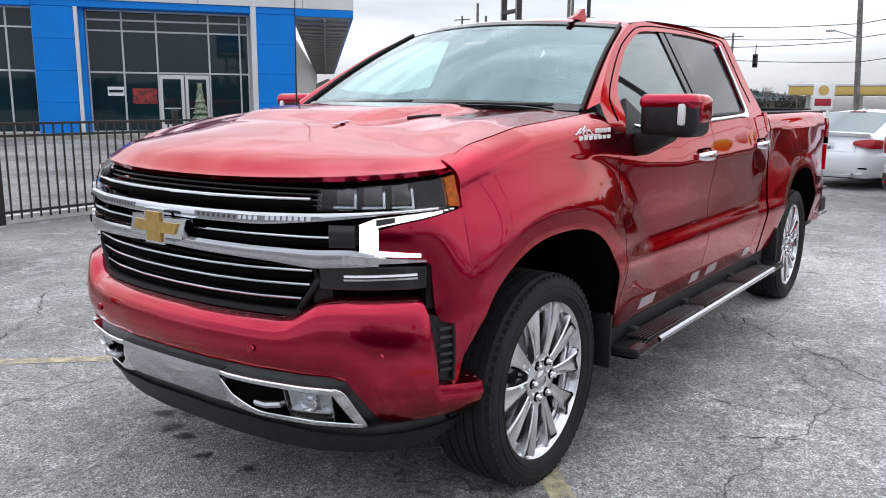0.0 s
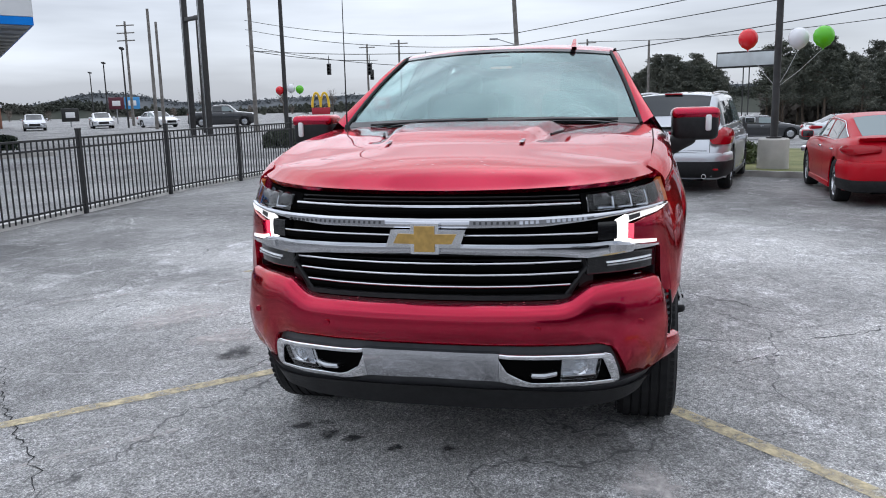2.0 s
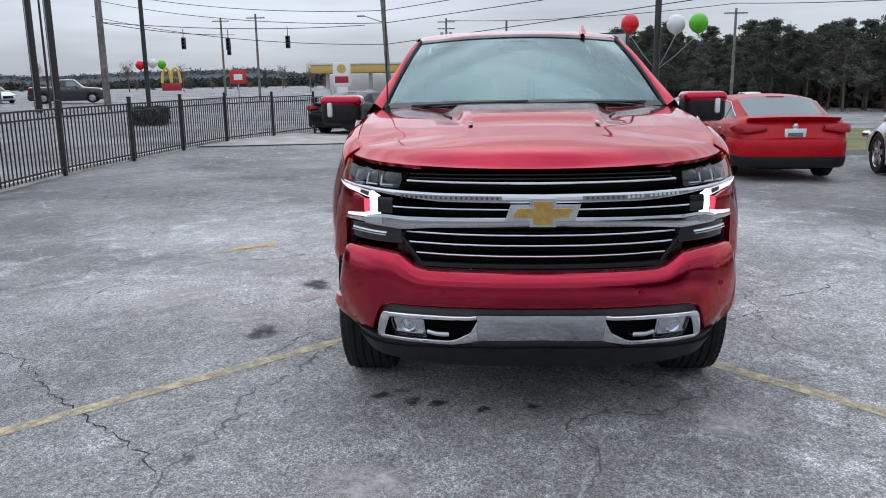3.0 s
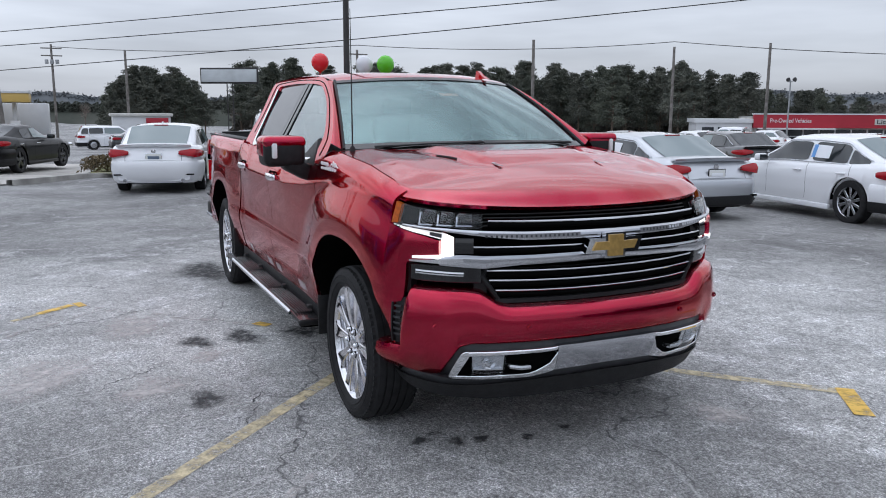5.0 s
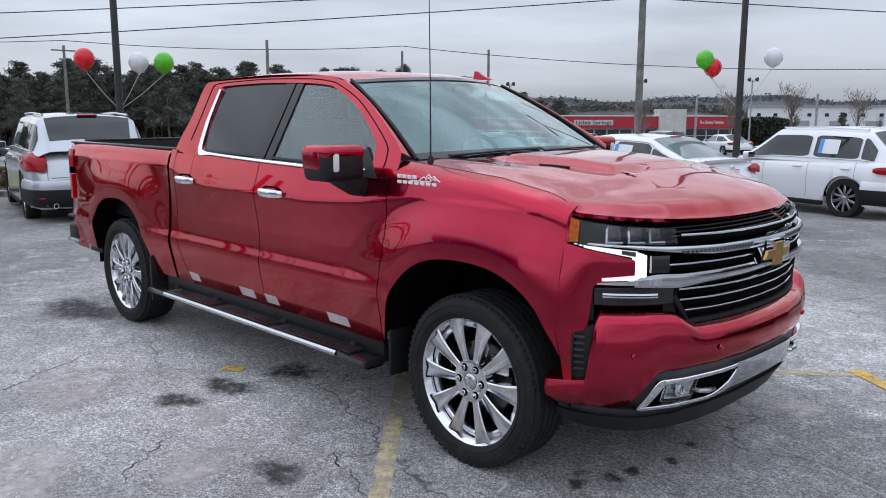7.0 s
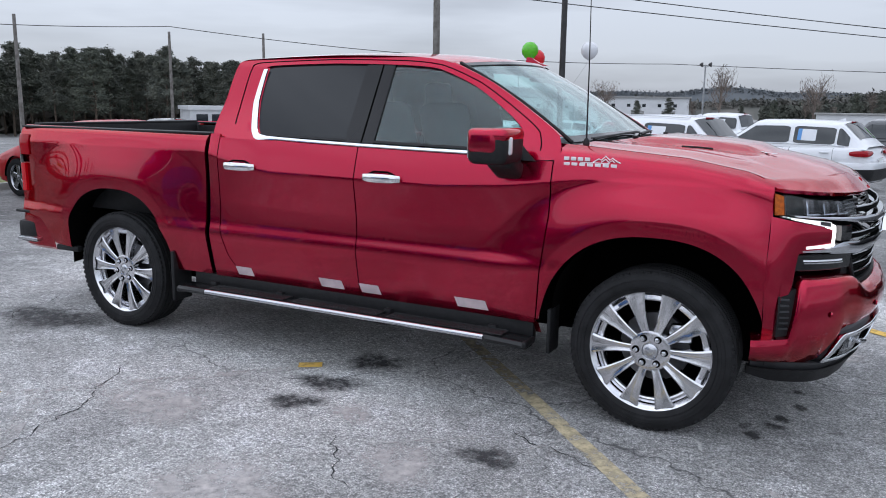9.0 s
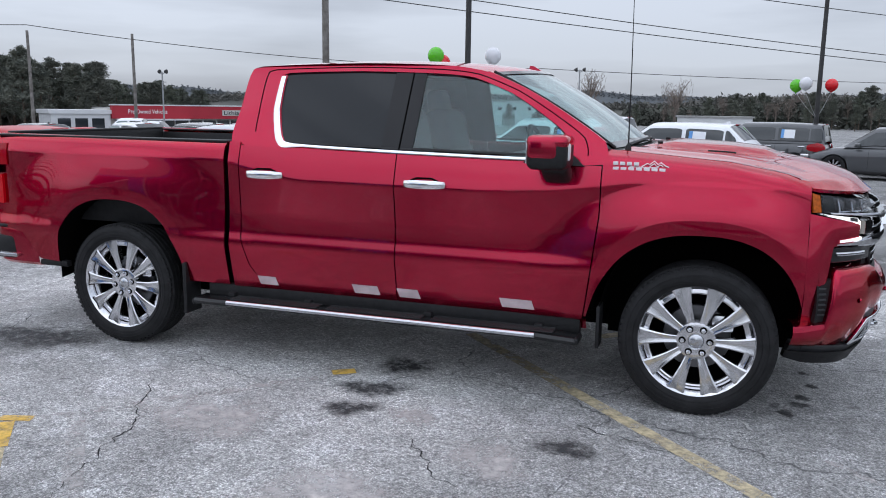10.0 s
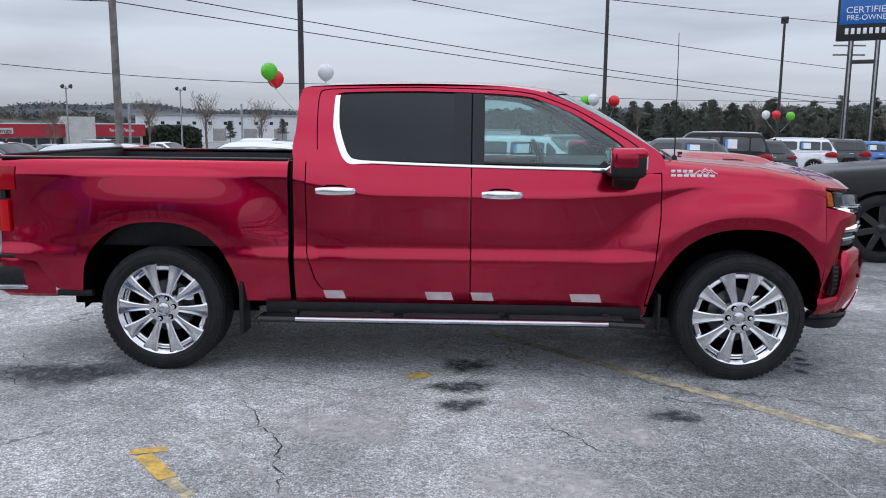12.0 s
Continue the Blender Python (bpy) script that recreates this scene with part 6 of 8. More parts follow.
        # flank details
        part("door_mirror", boxbm((g3 - 0.42, sg * (Wd + 0.10), zb + 0.05), (0.16, 0.20, 0.13), 0.04, seg=3), body, root)
        part("mirror_glass", boxbm((g3 - 0.502, sg * (Wd + 0.10), zb + 0.05), (0.012, 0.17, 0.105), 0.005), CARGLASS, root, "dark mirror glass")
        for hx in (mid + 0.22, mid - 0.80):
            part("door_handle", boxbm((hx, sg * (half(hx) + 0.004), zb - 0.12), (0.20, 0.035, 0.032), 0.012), CHROME if body is not P_WHITE else P_WHITE, root)
        for dx in (mid, mid + 1.02, mid - 0.98):
            if g0 < dx < g3 + 0.2:
                part("door_gap", grid(lambda q, t: shell(dx + 0.006 * t, sg * int(3 + q)) + V(0, sg * 0.003, 0), [0, 1, 2, 3, 4], [0, 1], flip=sg < 0), CAVITY, root)
        tw = Wd * 0.74
        zl = lerp(0.03, *dk) - (0.14 if kind is not PICKUP else 0.2)
        f0, f1, lo_z, hi_z, tip = {"tall": (0.72, 0.992, zl - 0.10, zl + 0.15, 1.0), "slim": (0.50, 0.975, zl - 0.03, zl + 0.085, 0.45)}.get(lamps, (0.55, 0.985, zl - 0.05, zl + 0.09, 0.42))

        def lens_at(f, q, lift, pad=0.0):
            g = (f - f0) / (f1 - f0)
            k = tip + (1 - tip) * min(1, g * 1.6)
            c = (lo_z + hi_z) / 2 + (0.012 if tip < 1 else 0) * (1 - g)
            h = ((hi_z - lo_z) / 2 * k - pad) * (1 - abs(2 * g - 1) ** 12) ** 0.5
            return tail(sg * Wd * f, c + h * (2 * q - 1), lift)

        tlm = part("tail_lamp", grid(lambda f, q: lens_at(f, q, 0.014 + 0.012 * math.sin(math.pi * q)), [f0 + (f1 - f0) * (0.5 - 0.4995 * math.cos(math.pi * i / 17)) for i in range(18)], span(0, 1, 7), flip=sg < 0), REDLENS, root, "red tail lamp")
        so = thicken(tlm)
        so.thickness, so.offset = 0.03, -1.0
        part("lamp_glow", grid(lambda f, q: lens_at(f, 0.62 + 0.16 * q, 0.029), span(f0 + 0.14 * (f1 - f0), f0 + 0.86 * (f1 - f0), 8), [0, 0.5, 1], flip=sg < 0), TAIL_LIT, tlm)
        part("reverse_lens", grid(lambda f, q: lens_at(f, 0.30 + 0.32 * q, 0.026), span(f0 + 0.06 * (f1 - f0), f0 + 0.42 * (f1 - f0), 5), [0, 0.5, 1], flip=sg < 0), LENS_PALE, tlm, "pale reversing lens")
        if kind is not PICKUP and lamps != "slim":
            part("trunk_gap", grid(lambda q, t: tail(sg * Wd * (0.60 if lamps != "tall" else 0.70) + 0.007 * t, lerp(q, [0, 1], [0.70, zr0 - 0.02]), 0.016), span(0, 1, 7), [0, 1], flip=sg < 0), CAVITY, root)
            part("bumper_reflector", boxbm((X0 - 0.022, sg * Wd * 0.72, 0.42), (0.012, 0.26, 0.030), 0.004), REDLENS if lamps != "wide" else CAVITY, root)
        part("headlamp", boxbm((X0 + L - 0.17, sg * Wd * 0.74, lerp(0.95, *dk) - 0.10), (0.30, 0.36, 0.12), 0.04, Euler((0, 0, sg * -0.45)).to_matrix(), 3), POLISHED, root)
        for c in (0.0, wb):
            m = pose(c, sg * (Wd - 0.125), r) @ (Matrix() if sg > 0 else Matrix.Rotation(math.pi, 4, "Z"))
            tm, rm, sm, hm = car_wheel(r, spokes, rims or RIM)
            wh = shared("wheel", rm, root, m)
            shared("tyre", tm, wh)
            if group == "parked cars":
                shared("hub", hm, wh)
                for k_ in range(spokes):
                    shared("spoke", sm, wh, Matrix.Rotation(2 * math.pi * k_ / spokes, 4, "Y"))
            else:
                shared("hub", hm, wh, Matrix.Diagonal((3.6, 1, 3.6, 1)))
            # flat near-black disc, the shade behind the spokes
            if r not in BACKPLATE:
                BACKPLATE[r] = bm_mesh(lathe([(0.001, 0.01), (r * 0.66, 0.01)], 24), "wheel_back")
                BACKPLATE[r].materials.append(CAVITY)
            shared("wheel_back", BACKPLATE[r], wh)
            part("arch_liner", grid(lambda a, v: V(c + (arc - 0.004) * math.cos(a), sg * (Wd - 0.02 - 0.3 * v), r + (arc - 0.004) * math.sin(a)), span(0, math.pi, 13), [0, 1], flip=sg > 0), CAVITY, root)
        if pipes:
            part("exhaust", lathe([(0.03, -0.08), (0.04, -0.08), (0.042, 0.02), (0.036, 0.02), (0.034, -0.06)], 16, axis="x", centre=(X0 + 0.02, sg * Wd * 0.62, 0.30)), CHROME, root)
        if rails:
            part("roof_rail", tube([house(xx, sg * 0.50, 0.035) for xx in span(g1 + 0.1, g2 - 0.1, 8)], 0.018, 6), SATIN, root)
    zr = lerp(0.02, *dk)
    hem = smooth_table([0, 0.70, 0.80, 0.90, 0.97, 1.0], [0.0, 0.002, 0.007, 0.026, 0.08, 0.145], 0.05)

    def skin(f, z, out):
        """The rear bumper's wrapped plan at a share of the half width."""
        a, sg = abs(f), (1 if f >= 0 else -1)
        turn = ease((a - 0.72) / 0.26)
        return V(X0 + L * lerp(a, *hem) - 0.045 * (1 - a * a) - out * (1 - turn), sg * (Wd * a * 0.995 + (out + 0.004) * turn), z)

    tall = "tall" in k
    rim = [(0.70, -0.03), (0.690, 0.012), (0.665, 0.024), (0.60, 0.036), (0.52, 0.034), (0.44, 0.022), (0.37, 0.002), (0.30, -0.03), (0.24, -0.08)]
    toe = [(0.560, 0.020), (0.545, 0.046), (0.48, 0.048), (0.40, 0.040), (0.33, 0.018), (0.28, -0.02), (0.26, -0.08)] if tall else [(0.425, 0.000), (0.420, 0.034), (0.38, 0.036), (0.32, 0.028), (0.265, 0.005), (0.24, -0.06)]
    fs = [math.sin(math.pi / 2 * q) for q in span(-1, 1, 45)]
    if kind is PICKUP:
        bp = part("rear_bumper", boxbm((X0 + 0.10, 0, 0.50), (0.24, Wd * 1.86, 0.34), 0.08, seg=3), CHROME if body is P_WHITE else body, root)
    else:
        bp = part("rear_bumper", grid(lambda f, i: skin(f, *rim[i]), fs, list(range(len(rim))), flip=False), body, root, deg=50)
        if dark_foot:
            part("bumper_foot", grid(lambda f, i: skin(f, *toe[i]), fs, list(range(len(toe))), flip=False), BLACK_PL, bp, "black lower bumper")
    if saloon:
        lip = [(0.17, 1.036), (0.055, 1.050), (0.025, 1.048), (0.045, 1.020), (0.10, 0.99)]
        part("trunk_lip", grid(lambda f, i: V(X0 + 0.06 + L * lerp(abs(f), *hem) - 0.04 * (1 - f * f) + lip[i][0], Wd * f, lip[i][1] - 0.03 * f * f), span(-0.80, 0.80, 17), list(range(5)), flip=False), body, root, "raised edge of the trunk lid")
    part("trunk_line", boxbm((X0 + 0.012, 0, zr - 0.30), (0.012, Wd * 1.3, 0.010), 0.002), CAVITY, root)
    if plate:
        pz = 0.775 if saloon else zr - (0.16 if kind is COUPE else 0.24)
        px = tail(0.0, pz, 0.0).x if saloon else X0
        pt = part("number_plate", boxbm((px - 0.016, 0, pz), (0.02, 0.31, 0.155), 0.004), PLATE, root, "number plate with plain bars")
        part("plate_bar", boxbm((px - 0.028, 0, pz - 0.005), (0.006, 0.23, 0.06), 0.002), PLATE_INK if not sticker else PAPER, pt)
        part("plate_frame", boxbm((px - 0.012, 0, pz), (0.016, 0.335, 0.18), 0.004), CHROME if body is not P_SILVER else BLACK_PL, pt)
    part("maker_badge", lathe([(0.001, -0.02), (0.045, -0.018), (0.05, -0.005)], 18, axis="x", centre=(X0 + (0.05 if saloon else 0.0), 0, zr - 0.01)), CHROME, root)
    # near-black boxes: the shade under the car is built in with them
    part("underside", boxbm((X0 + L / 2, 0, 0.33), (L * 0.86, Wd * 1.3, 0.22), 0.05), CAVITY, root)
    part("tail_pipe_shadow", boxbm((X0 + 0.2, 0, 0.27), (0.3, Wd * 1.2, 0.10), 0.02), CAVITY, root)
    part("front_grille", boxbm((X0 + L - 0.03, 0, 0.52), (0.10, Wd * 0.95, 0.24), 0.03), BLACK_GL, root)
    part("third_brake_lamp", boxbm((g1 - 0.03, 0, H - 0.045), (0.05, 0.30, 0.025), 0.008), REDLENS, root)
    if kind in (SEDAN, CROSS, SUV):
        part("roof_aerial", prism([(-0.09, 0), (0.09, 0), (-0.05, 0.06), (-0.08, 0.06)], 0.03, lambda a, c2, q: V(g1 + 0.25 + a, q - 0.015, H - 0.025 + c2)), BLACK_GL if body is not P_WHITE else P_WHITE, root)
    if wing:
        part("rear_wing", boxbm((X0 + 0.15, 0, 1.16), (0.24, Wd * 1.75, 0.03), 0.012), BLACK_GL, root)
        for sg in (1, -1):
            part("wing_post", boxbm((X0 + 0.18, sg * Wd * 0.62, 1.09), (0.10, 0.05, 0.14), 0.015), BLACK_GL, root)
    return root


# along the far kerb, behind the truck
car("sedan", "white sedan seen from behind with red tail lamps, at the kerb", SEDAN, P_WHITE, -12.84, -0.48, 166, lamps="wide", pipes=True, pale_rear=True, dark_foot=False)
car("suv", "silver sport utility vehicle with dark lower bumper, parked by the planter", dict(SUV, W=1.94, r=0.385), P_SILVER, -9.65, 1.72, 168, lamps="tall", rails=True, pipes=True)
car("compact_sedan", "bright red compact sedan with a number plate on its bumper", dict(SEDAN, L=4.63, W=1.80, H=1.375, wb=2.70, ro=0.98), P_RED, -7.75, 4.85, 177, lamps="slim", pale_rear=True, spokes=5)
car("sports_coupe", "black sports coupe with a rear wing on the concrete apron", COUPE, P_BLACK, -19.8, -4.45, 158, spokes=5, rims=RIM_BLACK, lamps="slim", wing=True, pipes=True)
# the row beyond the truck
car("sedan", "silver sedan with red tail lamps and a price sheet", dict(SEDAN, H=1.42, r=0.345), P_SILVER, -5.25, 7.42, 175, lamps="wide", sticker=True, spokes=5, pale_rear=True)
car("sedan", "white sedan with bright wheels and a price sheet", dict(SEDAN, H=1.45, r=0.36), P_WHITE, -3.14, 10.2, 172, lamps="wide", sticker=True, pale_rear=True)
car("crossover", "white crossover with dark lower trim and roof rails", CROSS, P_WHITE, -0.6, 12.8, 163, sticker=True, rails=True, lamps="slim")
car("crossover", "white crossover with a long side window line", CROSS, P_WHITE, 2.01, 16.6, 165, sticker=True, spokes=7, lamps="slim")
car("crossover", "dark grey crossover with bright rims and a price sheet", CROSS, P_GREY, 8.25, 22.7, 165, sticker=True, spokes=10, lamps="slim")
car("boxy_suv", "grey boxy sport utility vehicle with a price sheet", BOXY, P_GREY, 4.45, 23.85, 165, sticker=True, lamps="tall")
car("pickup", "white pickup in the second row", PICKUP, P_WHITE, -0.5, 26.4, 168, sticker=True)
car("pickup", "white crew-cab pickup in front of the low building", PICKUP, P_WHITE, -29.4, 34.6, 208, plate=False)
car("large_suv", "large black sport utility vehicle with a price sheet", dict(SUV, L=5.2, H=1.89), P_BLACK, 10.3, 25.2, 165, sticker=True, rails=True, lamps="tall")
car("sedan", "dark grey sedan in the far row", CROSS, P_DGREY, 13.0, 29.6, 165, lamps="slim")
car("suv", "white sport utility vehicle in the far row", SUV, P_WHITE, 16.5, 34.0, 165, sticker=True, rails=True, lamps="tall")
car("suv", "dark grey sport utility vehicle in the far row", SUV, P_DGREY, 19.6, 37.2, 165, lamps="tall")
car("sedan", "bright blue car in the far row", CROSS, P_SKY, 23.0, 40.9, 165, sticker=True)
# black pickup next to the truck
car("pickup", "black lifted pickup with gloss black wheels", dict(PICKUP, H=1.95, r=0.43), P_BLACK, 8.96, 4.33, 168, spokes=7, rims=RIM_BLACK, plate=False)
# small ones far off
FAR = [(SEDAN, P_WHITE, -33.0, 44.0, 150), (CROSS, P_SILVER, -30.6, 46.0, 150), (SEDAN, P_GREY, -28.0, 47.6, 150), (SUV, P_DGREY, -25.5, 49.2, 150), (PICKUP, P_WHITE, -38.0, 42.0, 20), (SEDAN, P_RED, -40.5, 39.0, 20),
       (SEDAN, P_WHITE, -22.0, 52.0, 150), (CROSS, P_WHITE, -12.0, 41.5, 165), (SEDAN, P_WHITE, -8.0, 44.0, 165), (SEDAN, P_DGREY, -13.5, 17.5, 165), (SEDAN, P_WHITE, -20.0, 22.0, 165), (SEDAN, P_DGREY, -24.0, 21.0, 165),
       (SEDAN, P_DGREY, -45.8, 7.3, 95), (SEDAN, P_SILVER, -36.0, 10.2, 95), (PICKUP, P_WHITE, -60.0, 20.0, 95), (SEDAN, P_DGREY, -50.0, 1.0, 95), (SUV, P_WHITE, -58.0, -1.0, 95),
       (SEDAN, P_WHITE, -62.0, -48.0, 40), (SEDAN, P_SILVER, -58.0, -52.0, 40), (PICKUP, P_DGREY, -58.0, -35.0, 110), (SEDAN, P_WHITE, -61.0, -42.0, 60)]
for kd, pt, fx, fy, yw in FAR:
    car("distant_car", {"white_paint": "white car far off in the lot", "silver_paint": "silver car far off in the lot", "grey_paint": "grey car far off in the lot", "dark_grey_paint": "dark car far off in the lot", "bright_red_paint": "red car far off in the lot", "blue_paint": "blue car far off on the road"}[pt.name], kd, pt, fx, fy, yw, plate=False, group="distant cars")

# ---- fence ----
IRON = mat("black_iron", (0.012, 0.012, 0.013), rough=0.45, vary=0.3, scale=20)
fence = thing("fence", "black iron picket fence along the edge of the lot", "fence")
FPOSTS = [(7.5, -6.95), (5.05, -7.0), (2.58, -7.05), (0.10, -7.12), (-2.36, -7.2), (-4.92, -7.35), (-7.50, -7.46), (-10.0, -7.30), (-12.45, -7.15), (-14.85, -6.85), (-17.2, -6.2), (-19.5, -5.45), (-21.8, -4.7)]
PICKET = bm_mesh(boxbm((0, 0, 0.60), (0.019, 0.019, 1.10), 0.002, seg=1), "picket")
PICKET.materials.append(IRON)
POST = bmesh.new()
box(POST, (0, 0, 0.65), (0.064, 0.064, 1.30), 0.004, seg=1)
box(POST, (0, 0, 1.31), (0.075, 0.075, 0.03), 0.008, seg=1)
POST = bm_mesh(POST, "post")
POST.materials.append(IRON)
for i, (px, py) in enumerate(FPOSTS):
    shared("post", POST, fence, pose(px, py, ground_z(px, py) - 0.02, 0, 0, 0))
    if i:
        qx, qy = FPOSTS[i - 1]
        a = Vector((qx, qy, ground_z(qx, qy)))
        b = Vector((px, py, ground_z(px, py)))
        yaw = math.degrees(math.atan2(py - qy, px - qx))
        for h in (0.14, 1.02, 1.16):
            bm = boxbm((0, 0, 0), ((b - a).length, 0.030, 0.030), 0.003, seg=1)
            c = (a + b) / 2
            part("rail", bm, IRON, fence, m=pose(c.x, c.y, c.z + h, 0, 0, yaw))
        n = 21
        for k in range(1, n):
            p = a.lerp(b, k / n)
            shared("picket", PICKET, fence, pose(p.x, p.y, p.z, 0, 0, yaw))


def ribbon(name, pts, width, height, material, label, category, side=1):
    """A kerb: a low bevelled bar along points on the ground."""
    bm = bmesh.new()
    P = [Vector((x, y)) for x, y in pts]
    rows = []
    for i, p in enumerate(P):
        d = (P[min(i + 1, len(P) - 1)] - P[max(i - 1, 0)]).normalized()
        s = Vector((-d.y, d.x)) * side
        z = ground_z(p.x, p.y)
        rows.append([bm.verts.new((p.x + s.x * w, p.y + s.y * w, z + h)) for w, h in ((0, -0.05), (0.01, height - 0.02), (0.03, height), (width, height), (width, -0.05))])
    for a, b in zip(rows, rows[1:]):
        for j in range(4):
            bm.faces.new((a[j], b[j], b[j + 1], a[j + 1]))
    bmesh.ops.recalc_face_normals(bm, faces=bm.faces)
    return solid(name, bm, material, label, category, kind="structure")


def sheet(name, poly, lift, material, label, category):
    bm = bmesh.new()
    bm.faces.new([bm.verts.new((x, y, ground_z(x, y) + lift)) for x, y in poly])
    bmesh.ops.triangulate(bm, faces=bm.faces)
    return solid(name, bm, material, label, category, kind="structure")


KERB_PALE = mat("pale_kerb", (0.62, 0.61, 0.58), rough=0.85, vary=0.18, scale=3, bump=0.3, bump_scale=50)
GRASS = mat("winter_grass", (0.10, 0.12, 0.035), rough=0.9, colour2=(0.20, 0.19, 0.075), scale=0.9, bump=0.6, bump_scale=60)
ribbon("kerb", [(8, -7.12), (2, -7.22), (-5, -7.52), (-8, -7.66), (-12, -7.38), (-15, -7.05)], 0.15, 0.09, KERB_PALE, "low concrete kerb under the fence", "kerb", -1)
sheet("apron", [(-13.2, -7.1), (-13.9, -5.9), (-15.3, -3.75), (-16.6, -2.9), (-17.8, -2.2), (-26, -1.0), (-26, -4.6), (-17.2, -6.4), (-14.8, -7.0)], 0.03, CONCRETE, "pale concrete apron", "pavement")
ribbon("kerb", [(-15.3, -3.72), (-16.6, -2.85), (-17.6, -2.0), (-17.6, 0.5), (-16.5, 1.6), (-14.2, 2.1), (-12.6, 2.9), (-12.2, 4.2), (-12.4, 7.0), (-13.5, 12.0), (-18, 24)], 0.16, 0.13, KERB, "weathered concrete kerb", "kerb", -1)
sheet("verge", [(-17.7, -1.9), (-17.7, 0.5), (-16.5, 1.7), (-14.2, 2.25), (-12.7, 3.0), (-12.35, 4.2), (-12.6, 7.0), (-13.7, 12), (-18.2, 24), (-26, 24), (-26, -1.2)], 0.11, GRASS, "patchy winter grass verge", "grass")


def leaf_mass(name, n, fx, size, material, label, category, seed, kind="stuff"):
    """Many small leaf blades inside a volume given by fx(random)."""
    rnd = random.Random(seed)
    verts, faces = [], []
    for _ in range(n):
        c = Vector(fx(rnd))
        a = Vector((rnd.gauss(0, 1), rnd.gauss(0, 1), rnd.gauss(0, 1))).normalized()
        b = a.cross(Vector((rnd.gauss(0, 1), rnd.gauss(0, 1), rnd.gauss(0, 1)))).normalized()
        s = size * rnd.uniform(0.5, 1.4)
        i = len(verts)
        verts += [c - a * s, c + b * s * 0.45, c + a * s, c - b * s * 0.45]
        faces.append((i, i + 1, i + 2, i + 3))
    me = bpy.data.meshes.new(name)
    me.from_pydata([tuple(v) for v in verts], [], faces)
    for mt in [material]:
        me.materials.append(mt)
    return me


LEAF = mat("shrub_leaf", (0.035, 0.055, 0.018), rough=0.6, colour2=(0.085, 0.11, 0.035), scale=3.0)
SHRUB_BROWN = mat("dry_shrub", (0.10, 0.075, 0.04), rough=0.8, colour2=(0.16, 0.12, 0.06), scale=3.0)
HEDGE = mat("dark_hedge", (0.015, 0.024, 0.012), rough=0.7, colour2=(0.035, 0.05, 0.022), scale=3.0)


def hedge(cx, cy, sx, sy, sz, yaw, material, label, seed, n=2600, size=0.06):
    def fx(r):
        u, v, w = r.uniform(-1, 1), r.uniform(-1, 1), r.random() ** 0.7
        k = 1 - 0.25 * w * r.random()
        return (u * sx * k, v * sy * k, w * sz * (1 - 0.15 * abs(u) ** 3))

    ob = new("shrub", leaf_mass("shrub", n, fx, size, material, label, "shrub", seed))
    ob.matrix_basis = pose(cx, cy, ground_z(cx, cy) + 0.1, 0, 0, yaw)
    tagged(ob, label, "shrub", kind="stuff")


hedge(-15.6, 3.4, 0.9, 0.55, 0.50, 20, LEAF, "low green shrub in the verge", 3)
hedge(-15.2, 2.4, 0.6, 0.4, 0.5, 0, SHRUB_BROWN, "low dry brown shrub in the verge", 4)
hedge(-18.6, -0.7, 1.4, 0.5, 0.45, 75, SHRUB_BROWN, "dry brown shrubs behind the kerb", 5)
hedge(-18.6, 0.6, 1.0, 0.6, 0.6, 90, LEAF, "low green shrubs behind the kerb", 6)
hedge(-27.5, -14.0, 3.2, 0.7, 0.55, 20, HEDGE, "clipped dark hedge across the drive", 7, 6000, 0.10)
hedge(-21.8, -24.0, 0.8, 0.5, 0.6, 140, HEDGE, "clipped dark hedge beside the showroom", 8, 3000, 0.08)
hedge(-37.2, 91.5, 3.5, 1.6, 3.4, 20, HEDGE, "tall rounded dark hedge beside the low building", 9, 9000, 0.22)

# ---- poles, lamps, balloons ----
STEEL_D = mat("dark_steel", (0.028, 0.027, 0.027), rough=0.5, vary=0.3, scale=6)
STEEL_G = mat("galvanised_steel", (0.34, 0.35, 0.36), rough=0.45, metal=0.5, vary=0.2, scale=4)
WOODP = mat("weathered_pole_wood", (0.13, 0.118, 0.105), rough=0.9, colour2=(0.24, 0.225, 0.21), scale=3.0, bump=0.4, bump_scale=30)
B_RED = mat("red_balloon", (0.70, 0.004, 0.012), rough=0.25, coat=0.25)
B_GREEN = mat("green_balloon", (0.10, 0.50, 0.008), rough=0.25, coat=0.25)
B_WHITE = mat("white_balloon", (0.72, 0.72, 0.74), rough=0.25, coat=0.6)
STRING = mat("string", (0.5, 0.5, 0.5), rough=0.8)


def pole(x, y, h, r, material, label, r2=None, base=False, lean=(0, 0), name="lamp_post"):
    z = ground_z(x, y)
    root = thing(name, label, "pole", pose(x, y, z))
    part("shaft", tube([(0, 0, -0.2), (lean[0] * 0.5, lean[1] * 0.5, h / 2), (lean[0], lean[1], h)], r, 12, r2=r2 or r * 0.7), material, root)
    if base:
        part("concrete_foot", lathe([(0.001, 0.78), (0.30, 0.78), (0.33, 0.75), (0.34, -0.1)], 28, axis="z"), CONCRETE, root, "round concrete foot")
        part("foot_plate", lathe([(0.001, 0.82), (0.17, 0.82), (0.17, 0.77)], 16, axis="z"), STEEL_D, root)
    return root


